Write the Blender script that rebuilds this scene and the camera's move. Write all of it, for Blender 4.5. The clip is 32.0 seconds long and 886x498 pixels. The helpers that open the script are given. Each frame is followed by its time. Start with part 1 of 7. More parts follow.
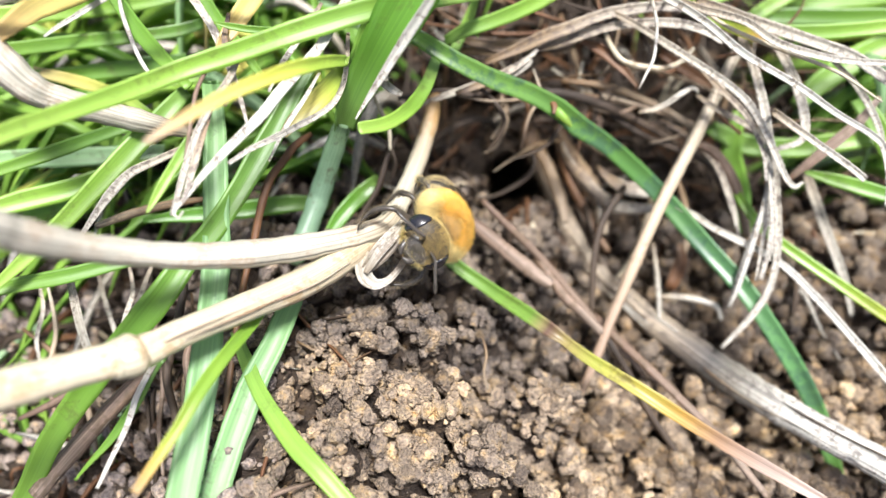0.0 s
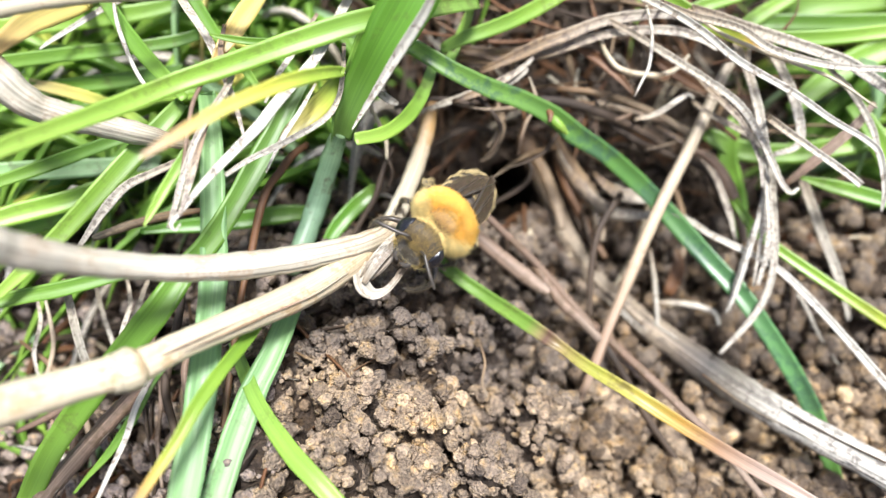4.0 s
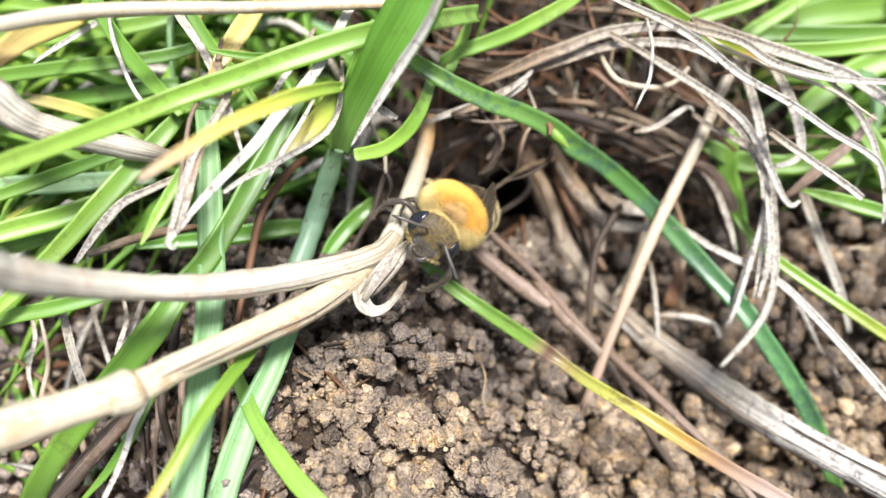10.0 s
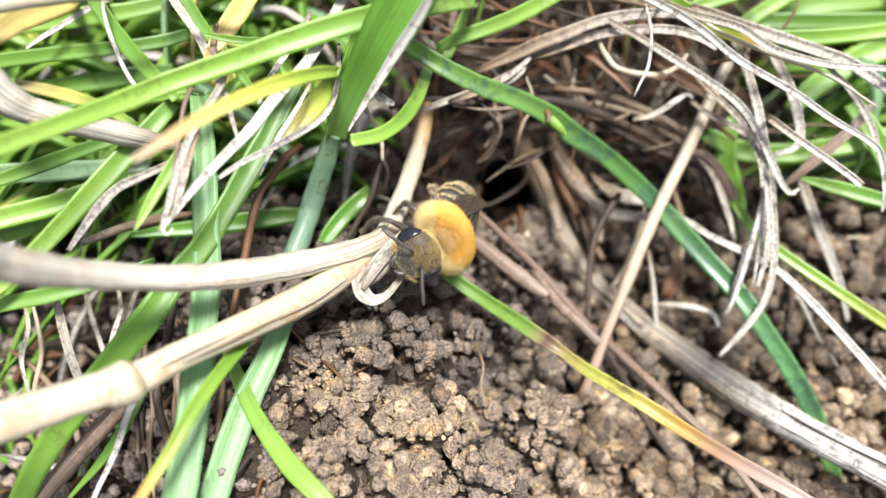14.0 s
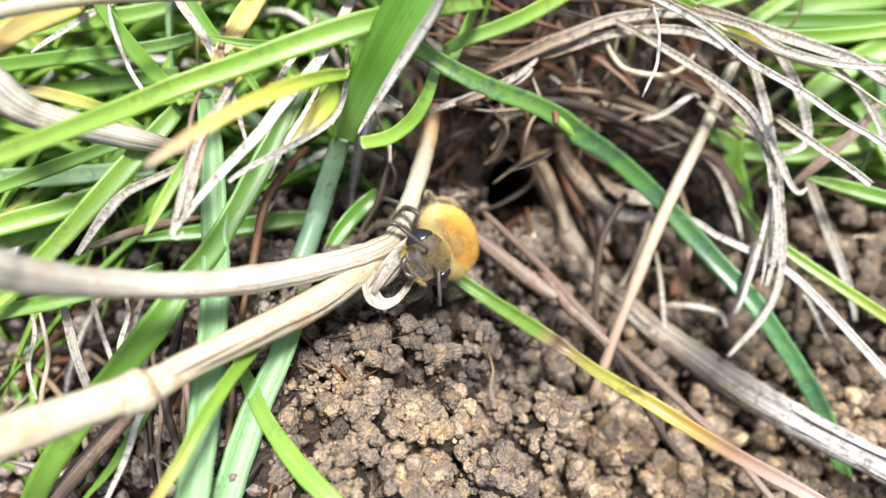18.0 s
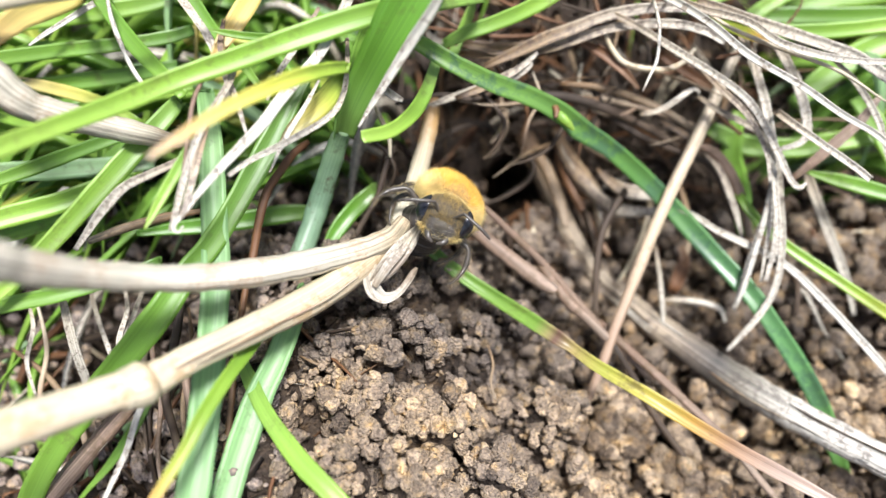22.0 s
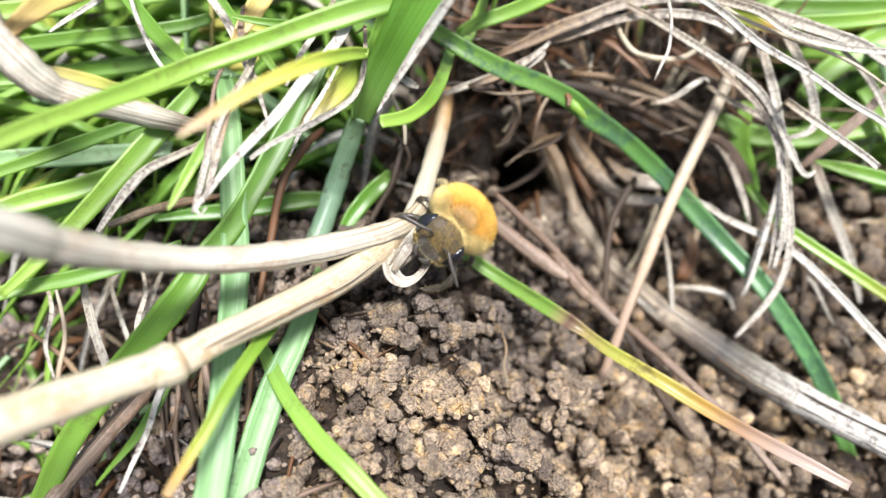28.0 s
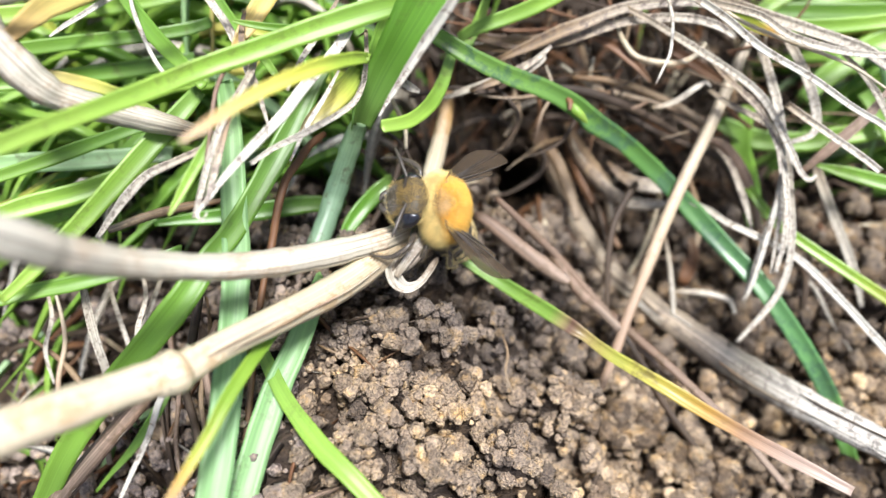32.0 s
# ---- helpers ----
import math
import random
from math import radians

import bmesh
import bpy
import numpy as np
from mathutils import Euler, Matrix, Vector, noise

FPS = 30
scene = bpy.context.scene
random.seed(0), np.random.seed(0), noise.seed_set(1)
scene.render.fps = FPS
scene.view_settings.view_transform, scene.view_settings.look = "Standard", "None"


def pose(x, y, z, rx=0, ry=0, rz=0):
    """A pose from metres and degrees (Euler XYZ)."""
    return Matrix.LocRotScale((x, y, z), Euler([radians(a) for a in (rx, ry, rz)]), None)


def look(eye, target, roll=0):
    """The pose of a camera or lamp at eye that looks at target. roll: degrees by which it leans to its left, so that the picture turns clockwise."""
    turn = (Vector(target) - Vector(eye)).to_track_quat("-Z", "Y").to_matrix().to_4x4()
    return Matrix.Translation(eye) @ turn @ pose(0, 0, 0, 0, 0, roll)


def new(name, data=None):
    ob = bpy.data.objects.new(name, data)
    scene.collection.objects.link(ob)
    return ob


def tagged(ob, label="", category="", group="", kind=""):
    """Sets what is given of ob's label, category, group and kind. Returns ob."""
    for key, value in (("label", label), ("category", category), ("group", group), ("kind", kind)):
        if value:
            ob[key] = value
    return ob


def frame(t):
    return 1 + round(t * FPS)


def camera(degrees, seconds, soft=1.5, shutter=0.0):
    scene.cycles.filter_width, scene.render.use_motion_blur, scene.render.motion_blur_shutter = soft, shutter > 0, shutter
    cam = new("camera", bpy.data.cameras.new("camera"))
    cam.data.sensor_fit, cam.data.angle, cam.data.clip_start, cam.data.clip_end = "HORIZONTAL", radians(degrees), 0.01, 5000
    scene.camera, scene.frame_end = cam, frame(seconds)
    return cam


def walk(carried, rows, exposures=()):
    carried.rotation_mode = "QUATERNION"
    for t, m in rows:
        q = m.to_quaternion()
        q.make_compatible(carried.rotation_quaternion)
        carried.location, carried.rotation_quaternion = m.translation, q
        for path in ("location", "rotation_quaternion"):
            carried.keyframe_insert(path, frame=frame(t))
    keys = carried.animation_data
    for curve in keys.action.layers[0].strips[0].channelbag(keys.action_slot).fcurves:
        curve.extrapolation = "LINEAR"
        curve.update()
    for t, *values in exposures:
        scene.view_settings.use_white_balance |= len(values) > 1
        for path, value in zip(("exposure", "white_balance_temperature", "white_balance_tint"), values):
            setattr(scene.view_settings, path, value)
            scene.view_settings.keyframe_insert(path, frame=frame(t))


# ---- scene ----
# Camera: a hand-held phone a few centimetres above the ground.
cam = camera(61.2, 32.0, soft=1.35)
METRES, EYE, TILT, LEAN, TURN = 0.015, 0.040, -62.0, 0.0, 0.0
ROWS = [
    (0.0, 0.0, 0.0, 0.0, 0.0, 0.0, -0.0),
    (0.5, -0.014, -0.002, 0.0037, 0.06, 0.09, 0.09),
    (1.0, -0.0184, -0.0113, 0.0106, 0.05, -0.06, 0.14),
    (1.5, -0.0194, -0.0116, 0.02, 0.06, 0.01, 0.16),
    (2.0, 0.0016, -0.0044, 0.0192, -0.06, 0.09, 0.23),
    (2.5, 0.0003, 0.0049, 0.0033, -0.09, 0.16, 0.24),
    (3.0, -0.0031, -0.0023, 0.0178, -0.08, 0.25, 0.32),
    (3.5, -0.0047, -0.0036, 0.0222, -0.15, 0.23, 0.47),
    (5.5, 0.0257, 0.0087, 0.0391, -0.28, 0.24, 0.49),
    (6.0, 0.0184, 0.0092, 0.0442, -0.34, 0.27, 0.53),
    (6.5, -0.0058, 0.0027, 0.0526, -0.43, 0.28, 0.59),
    (7.0, 0.0122, 0.0058, 0.0599, -0.47, 0.25, 0.65),
    (7.5, 0.0163, 0.0099, 0.0626, -0.48, 0.25, 0.68),
    (8.0, 0.029, 0.013, 0.078, -0.54, 0.27, 0.72),
    (8.5, 0.0075, 0.0193, 0.0742, -0.59, 0.39, 0.67),
    (9.0, 0.0113, 0.0173, 0.0831, -0.58, 0.38, 0.71),
    (9.5, -0.0032, 0.0208, 0.0857, -0.63, 0.42, 0.73),
    (10.0, -0.0234, 0.0253, 0.0783, -0.66, 0.37, 0.68),
    (10.5, -0.0158, 0.0253, 0.0857, -0.76, 0.42, 0.7),
    (11.0, -0.0301, 0.0371, 0.065, -0.76, 0.3, 0.61),
    (11.5, -0.0455, 0.0338, 0.0609, -0.89, 0.39, 0.69),
    (12.0, -0.0441, 0.0262, 0.0602, -0.88, 0.32, 0.77),
    (12.5, -0.0447, 0.0337, 0.0633, -0.92, 0.21, 0.73),
    (13.0, -0.0466, 0.036, 0.0552, -0.89, 0.19, 0.75),
    (13.5, -0.0382, 0.0457, 0.0455, -0.9, 0.16, 0.75),
    (14.0, -0.0317, 0.0504, 0.0394, -1.0, 0.17, 0.73),
    (14.5, -0.0477, 0.0449, 0.0487, -0.98, 0.11, 0.77),
    (16.5, -0.0547, 0.0504, 0.0328, -1.15, 0.24, 0.8),
    (17.0, -0.0585, 0.068, 0.0291, -1.29, 0.22, 0.84),
    (17.5, -0.0719, 0.0753, 0.0383, -1.31, 0.25, 1.1),
    (18.0, -0.0822, 0.0629, 0.0467, -1.28, 0.22, 1.13),
    (18.5, -0.08, 0.0625, 0.0482, -1.36, 0.08, 1.15),
    (19.0, -0.0769, 0.0696, 0.0432, -1.41, 0.11, 1.22),
    (19.5, -0.0709, 0.0682, 0.0441, -1.46, 0.08, 1.19),
    (20.0, -0.059, 0.0881, 0.0458, -1.46, -0.01, 1.17),
    (20.5, -0.0893, 0.0909, 0.0228, -1.62, 0.04, 1.22),
    (21.0, -0.0922, 0.0777, 0.0335, -1.58, -0.1, 1.23),
    (21.5, -0.1164, 0.0552, 0.0425, -1.56, -0.15, 1.11),
    (22.0, -0.1022, 0.0675, 0.0395, -1.64, -0.08, 1.11),
    (22.5, -0.0884, 0.0627, 0.0454, -1.66, 0.04, 1.14),
    (23.0, -0.0906, 0.0548, 0.0546, -1.72, 0.09, 1.17),
    (23.5, -0.1101, 0.0559, 0.0533, -1.71, 0.17, 1.14),
    (24.0, -0.0911, 0.057, 0.0466, -1.72, 0.17, 1.13),
    (24.5, -0.1003, 0.0677, 0.0383, -1.8, 0.15, 1.12),
    (25.0, -0.1087, 0.0689, 0.0312, -1.79, 0.11, 1.13),
    (25.5, -0.1392, 0.0479, 0.0267, -1.79, 0.05, 1.16),
    (26.0, -0.1211, 0.0645, 0.0147, -1.8, -0.1, 1.12),
    (26.5, -0.1294, 0.0604, -0.0091, -1.83, -0.11, 0.98),
    (28.5, -0.18, 0.0249, -0.0176, -1.85, -0.06, 0.98),
    (29.0, -0.1604, 0.029, -0.0107, -1.86, -0.08, 1.0),
    (29.5, -0.1546, 0.0397, -0.0206, -1.9, -0.1, 0.91),
    (30.0, -0.1583, 0.0415, -0.0206, -1.9, 0.0, 1.0),
    (30.5, -0.1791, 0.0303, -0.0058, -1.89, 0.08, 1.02),
    (31.0, -0.1877, 0.0353, -0.017, -1.86, 0.07, 1.02),
    (31.5, -0.1704, 0.042, -0.0136, -1.89, 0.04, 1.06),
    (32.0, -0.1831, 0.0366, -0.0075, -1.92, 0.07, 1.02),
]
walk(cam, [(t, pose(0, 0, EYE, TILT, LEAN, TURN) @ pose(METRES * x, METRES * y, METRES * z, 90 + pitch, roll, yaw)) for t, x, y, z, yaw, pitch, roll in ROWS],
     exposures=[(0.0, 0.99), (8.0, 0.97), (14.0, 0.94), (24.0, 0.9), (32.0, 0.89)])
cam.data.dof.use_dof = True
cam.data.dof.focus_distance = 0.0428
cam.data.dof.aperture_fstop = 24.0

# Light: a bright, thinly overcast sky.
world = bpy.data.worlds.new("sky")
scene.world = world
world.use_nodes = True
sky = world.node_tree.nodes.new("ShaderNodeTexSky")
sky.sky_type, sky.sun_disc = "NISHITA", False
sky.sun_elevation, sky.sun_rotation = radians(82), radians(111)
sky.air_density, sky.dust_density = 1.0, 4.0
background = world.node_tree.nodes["Background"]
background.inputs["Strength"].default_value = 0.094
world.node_tree.links.new(sky.outputs[0], background.inputs["Color"])
sun = new("sun", bpy.data.lights.new("sun", "SUN"))
sun.data.energy, sun.data.angle, sun.data.color = 4.2, radians(12), (0.97, 0.975, 1.0)
sun.matrix_world = look((0.13, -0.05, 0.97), (0, 0, 0))

MM = 0.001
rng = random.Random(7)


# ---- materials ----
def shader(name):
    m = bpy.data.materials.new(name)
    m.use_nodes = True
    tree = m.node_tree
    return m, tree, tree.nodes["Principled BSDF"], tree.nodes["Material Output"]


def node(tree, kind, **inputs):
    n = tree.nodes.new(kind)
    for key, value in inputs.items():
        n.inputs[key.replace("_", " ")].default_value = value
    return n


def ramp(tree, stops, source):
    n = tree.nodes.new("ShaderNodeValToRGB")
    while len(n.color_ramp.elements) < len(stops):
        n.color_ramp.elements.new(0.5)
    for e, (p, c) in zip(n.color_ramp.elements, stops):
        e.position, e.color = p, (*c, 1)
    tree.links.new(source, n.inputs[0])
    return n


def mixed(tree, mode, factor, a, b):
    n = tree.nodes.new("ShaderNodeMix")
    n.data_type, n.blend_type = "RGBA", mode
    for socket, value in ((n.inputs[0], factor), (n.inputs[6], a), (n.inputs[7], b)):
        if isinstance(value, bpy.types.NodeSocket):
            tree.links.new(value, socket)
        else:
            socket.default_value = value if isinstance(value, float) else (*value, 1)
    return n.outputs[2]


def stretched(tree, u, v):
    """Texture coordinates that run along a blade: u across, v along."""
    uv = tree.nodes.new("ShaderNodeUVMap")
    m = tree.nodes.new("ShaderNodeMapping")
    m.inputs["Scale"].default_value = (u, v, 1)
    tree.links.new(uv.outputs[0], m.inputs[0])
    info = tree.nodes.new("ShaderNodeObjectInfo")
    add = tree.nodes.new("ShaderNodeVectorMath")
    scaled = node(tree, "ShaderNodeMath")
    scaled.operation = "MULTIPLY"
    scaled.inputs[1].default_value = 37.0
    tree.links.new(info.outputs["Random"], scaled.inputs[0])
    tree.links.new(m.outputs[0], add.inputs[0])
    tree.links.new(scaled.outputs[0], add.inputs[1])
    return uv, add.outputs[0]


def leaf(name, stops, spots=0.25, rough=0.36, thin=0.35, rib=0.14, spot=(0.09, 0.06, 0.03), fibre=0.17, spot_scale=420.0, spot_edge=0.62, lines=12.0):
    """A grass blade: colour along its length, fibres, specks, light through the leaf."""
    m, tree, bsdf, out = shader(name)
    uv, coords = stretched(tree, 1.0, 1.0)
    split = tree.nodes.new("ShaderNodeSeparateXYZ")
    tree.links.new(uv.outputs[0], split.inputs[0])
    base = ramp(tree, stops, split.outputs[1]).outputs[0]
    # fibres along the blade
    _, along = stretched(tree, lines, 0.8)
    fib = node(tree, "ShaderNodeTexNoise", Scale=1.6, Detail=4.0, Roughness=0.65)
    tree.links.new(along, fib.inputs["Vector"])
    dark = ramp(tree, [(0.3, (max(1 - fibre * 1.3, 0.12),) * 3), (0.7, (1 + fibre * 0.3,) * 3)], fib.outputs[0]).outputs[0]
    colour = mixed(tree, "MULTIPLY", 1.0, base, dark)
    # weathering specks and broad patches
    geo = tree.nodes.new("ShaderNodeTexCoord")
    speck = node(tree, "ShaderNodeTexNoise", Scale=spot_scale * 3, Detail=5.0, Roughness=0.7)
    tree.links.new(geo.outputs["Object"], speck.inputs["Vector"])
    patch = node(tree, "ShaderNodeTexNoise", Scale=spot_scale * 0.55, Detail=2.0)
    tree.links.new(geo.outputs["Object"], patch.inputs["Vector"])
    both = node(tree, "ShaderNodeMath")
    both.operation = "ADD"
    half = node(tree, "ShaderNodeMath")
    half.operation = "MULTIPLY"
    half.inputs[1].default_value = 0.5
    tree.links.new(speck.outputs[0], both.inputs[0])
    tree.links.new(patch.outputs[0], both.inputs[1])
    tree.links.new(both.outputs[0], half.inputs[0])
    mask = ramp(tree, [(spot_edge - 0.06, (0, 0, 0)), (spot_edge + 0.02, (spots,) * 3)], half.outputs[0]).outputs[0]
    colour = mixed(tree, "MIX", mask, colour, spot)
    tone = ramp(tree, [(0.35, (0.82, 0.84, 0.8)), (0.65, (1.12, 1.08, 1.05))], patch.outputs[0]).outputs[0]
    colour = mixed(tree, "MULTIPLY", 0.7, colour, tone)
    tree.links.new(colour, bsdf.inputs["Base Color"])
    bsdf.inputs["Roughness"].default_value = rough
    bsdf.inputs["Specular IOR Level"].default_value = 0.6
    # parallel ribs
    wave = node(tree, "ShaderNodeTexWave", Scale=1.0, Distortion=0.6, Detail=1.0)
    wave.bands_direction = "X"
    _, across = stretched(tree, 2.6, 0.15)
    tree.links.new(across, wave.inputs["Vector"])
    height = node(tree, "ShaderNodeMath")
    height.operation = "ADD"
    tree.links.new(wave.outputs[0], height.inputs[0])
    tree.links.new(fib.outputs[0], height.inputs[1])
    bump = node(tree, "ShaderNodeBump", Strength=rib, Distance=0.000012 if thin > 0.3 else 0.00005)
    tree.links.new(height.outputs[0], bump.inputs["Height"])
    tree.links.new(bump.outputs[0], bsdf.inputs["Normal"])
    if thin:
        glow = tree.nodes.new("ShaderNodeBsdfTranslucent")
        tree.links.new(mixed(tree, "MULTIPLY", 1.0, colour, (1.15, 1.15, 0.8)), glow.inputs[0])
        mix = node(tree, "ShaderNodeMixShader", Fac=thin)
        tree.links.new(bsdf.outputs[0], mix.inputs[1])
        tree.links.new(glow.outputs[0], mix.inputs[2])
        tree.links.new(mix.outputs[0], out.inputs[0])
    return m


GREEN = leaf("green_leaf", [(0.0, (0.135, 0.27, 0.055)), (0.5, (0.178, 0.365, 0.045)), (1.0, (0.24, 0.425, 0.06))], spots=0.4, rough=0.42)
BRIGHT = leaf("bright_green_leaf", [(0.0, (0.235, 0.41, 0.09)), (0.5, (0.29, 0.51, 0.07)), (1.0, (0.37, 0.56, 0.10))], spots=0.35, rough=0.42)
DARK = leaf("dark_green_leaf", [(0.0, (0.16, 0.28, 0.06)), (0.4, (0.13, 0.31, 0.035)), (1.0, (0.16, 0.38, 0.04))], rough=0.35)
BLUE = leaf("blue_green_leaf", [(0.0, (0.34, 0.50, 0.29)), (0.5, (0.36, 0.56, 0.29)), (1.0, (0.38, 0.60, 0.27))], spots=0.6, rough=0.36)
YELLOW = leaf("yellowing_leaf", [(0.0, (0.36, 0.55, 0.09)), (0.25, (0.52, 0.68, 0.11)), (0.5, (0.82, 0.82, 0.16)), (0.72, (0.92, 0.82, 0.24)), (0.86, (0.90, 0.68, 0.34)), (1.0, (0.80, 0.62, 0.46))])
TURNING = leaf("turning_leaf", [(0.0, (0.17, 0.33, 0.06)), (0.30, (0.24, 0.42, 0.07)), (0.335, (0.40, 0.36, 0.14)), (0.355, (0.20, 0.11, 0.08)), (0.40, (0.42, 0.34, 0.12)), (0.48, (0.44, 0.46, 0.08)), (0.62, (0.60, 0.50, 0.10)), (0.70, (0.64, 0.40, 0.10)), (0.78, (0.52, 0.32, 0.19)), (0.88, (0.66, 0.50, 0.42)), (1.0, (0.66, 0.52, 0.45))], spots=0.6, fibre=0.35)
FADING = leaf("fading_leaf", [(0.0, (0.24, 0.42, 0.06)), (0.35, (0.46, 0.54, 0.09)), (0.6, (0.66, 0.60, 0.16)), (1.0, (0.62, 0.50, 0.24))])
OCHRE = leaf("ochre_leaf", [(0.0, (0.70, 0.62, 0.20)), (0.5, (0.82, 0.66, 0.24)), (1.0, (0.66, 0.46, 0.20))])
WHITE = leaf("bleached_dead_leaf", [(0.0, (0.60, 0.54, 0.43)), (0.4, (0.75, 0.72, 0.65)), (1.0, (0.75, 0.71, 0.63))], spots=0.75, rough=0.55, thin=0.15, fibre=0.4, spot_scale=3200.0, spot_edge=0.57)
STRAW = leaf("pale_straw", [(0.0, (0.52, 0.40, 0.25)), (0.2, (0.60, 0.51, 0.36)), (1.0, (0.63, 0.55, 0.41))], spots=0.6, rough=0.42, thin=0.04, rib=0.2, fibre=0.3, spot=(0.33, 0.21, 0.09), spot_scale=800.0, spot_edge=0.58)
BASE = leaf("brown_stained_straw", [(0.0, (0.30, 0.16, 0.06)), (0.16, (0.44, 0.28, 0.13)), (0.4, (0.58, 0.48, 0.34)), (1.0, (0.66, 0.60, 0.475))], spots=0.8, rough=0.5, thin=0.04, rib=0.2, fibre=0.35, spot=(0.33, 0.20, 0.07), spot_scale=420.0, spot_edge=0.56)
GREY = leaf("grey_speckled_dead_leaf", [(0.0, (0.38, 0.29, 0.19)), (0.3, (0.62, 0.55, 0.44)), (0.6, (0.69, 0.635, 0.545)), (1.0, (0.69, 0.635, 0.545))], spots=0.8, rough=0.65, thin=0.08, fibre=0.45, spot=(0.11, 0.09, 0.075), spot_scale=9000.0, spot_edge=0.55)
HUSK = leaf("tan_brown_dead_strip", [(0.0, (0.22, 0.12, 0.05)), (0.4, (0.33, 0.22, 0.12)), (1.0, (0.40, 0.31, 0.22))], spots=0.7, rough=0.65, thin=0.0, fibre=0.6, spot_scale=2600.0, spot_edge=0.56)
# Brown lowered further to carry the shade of the overhung thatch.
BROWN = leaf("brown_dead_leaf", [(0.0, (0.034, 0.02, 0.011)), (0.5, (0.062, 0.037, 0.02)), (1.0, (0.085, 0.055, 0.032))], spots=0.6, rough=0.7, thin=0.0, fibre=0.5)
RUST = leaf("rust_brown_stalk", [(0.0, (0.15, 0.06, 0.02)), (0.6, (0.18, 0.08, 0.03)), (1.0, (0.17, 0.095, 0.048))], spots=0.4, rough=0.6, thin=0.0, fibre=0.4)
PINK = leaf("pinkish_brown_stalk", [(0.0, (0.20, 0.12, 0.08)), (0.5, (0.29, 0.195, 0.14)), (1.0, (0.34, 0.25, 0.19))], spots=0.7, rough=0.65, thin=0.0, fibre=0.6, spot_scale=900.0, spot_edge=0.56)
TIPPED = leaf("green_leaf_with_orange_tip", [(0.0, (0.20, 0.38, 0.05)), (0.55, (0.28, 0.46, 0.05)), (0.8, (0.42, 0.48, 0.06)), (0.9, (0.66, 0.44, 0.12)), (1.0, (0.56, 0.38, 0.18))])
TAN = leaf("tan_straw", [(0.0, (0.54, 0.47, 0.36)), (0.5, (0.54, 0.42, 0.29)), (0.75, (0.38, 0.26, 0.18)), (1.0, (0.30, 0.19, 0.12))], spots=0.5, rough=0.6, thin=0.0, rib=0.15, fibre=0.4)
PAPER = leaf("papery_bleached_sheath", [(0.0, (0.56, 0.49, 0.37)), (0.5, (0.64, 0.60, 0.53)), (1.0, (0.40, 0.33, 0.24))], spots=0.7, rough=0.6, thin=0.2, rib=0.25, fibre=0.42, spot=(0.16, 0.12, 0.08), spot_scale=1200.0, spot_edge=0.57, lines=5.0)
SHEATH = leaf("streaked_dry_sheath", [(0.0, (0.50, 0.41, 0.28)), (0.2, (0.66, 0.60, 0.48)), (1.0, (0.64, 0.595, 0.515))], spots=0.5, rough=0.5, thin=0.0, rib=0.35, fibre=0.6, spot=(0.27, 0.18, 0.10), spot_scale=1100.0, spot_edge=0.58, lines=9.0)
SAGE = leaf("sage_green_leaf", [(0.0, (0.20, 0.38, 0.07)), (0.4, (0.125, 0.285, 0.065)), (0.6, (0.115, 0.27, 0.105)), (0.8, (0.145, 0.34, 0.115)), (1.0, (0.20, 0.41, 0.08))], spots=0.7, spot=(0.05, 0.115, 0.075), spot_scale=520.0, spot_edge=0.57, rough=0.34)
LITTER = leaf("brown_to_grey_dead_leaf", [(0.0, (0.24, 0.15, 0.08)), (0.3, (0.40, 0.28, 0.17)), (0.5, (0.55, 0.45, 0.34)), (1.0, (0.74, 0.68, 0.58))], spots=0.8, rough=0.65, thin=0.05, fibre=0.6, spot=(0.08, 0.06, 0.05), spot_scale=3600.0, spot_edge=0.54)
PALE = leaf("pale_mint_green_leaf", [(0.0, (0.26, 0.46, 0.17)), (0.4, (0.29, 0.52, 0.22)), (1.0, (0.33, 0.57, 0.26))], spots=0.5, rough=0.45, fibre=0.2, lines=8.0)
CULM = leaf("blue_green_culm", [(0.0, (0.27, 0.41, 0.27)), (0.5, (0.29, 0.46, 0.31)), (1.0, (0.30, 0.46, 0.24))], spots=0.7, rough=0.42, fibre=0.16, rib=0.1, spot=(0.11, 0.09, 0.055), spot_scale=800.0, spot_edge=0.595)
CHARRED = leaf("weathered_straw", [(0.0, (0.20, 0.10, 0.04)), (0.10, (0.34, 0.23, 0.13)), (0.25, (0.42, 0.33, 0.23)), (0.50, (0.46, 0.37, 0.27)), (0.57, (0.20, 0.16, 0.125)), (0.62, (0.09, 0.08, 0.07)), (0.68, (0.30, 0.27, 0.22)), (0.77, (0.68, 0.64, 0.57)), (1.0, (0.74, 0.70, 0.63))], spots=0.7, rough=0.65, thin=0.0, rib=0.5, fibre=0.75, spot=(0.05, 0.042, 0.035), spot_scale=2600.0, spot_edge=0.56, lines=16.0)


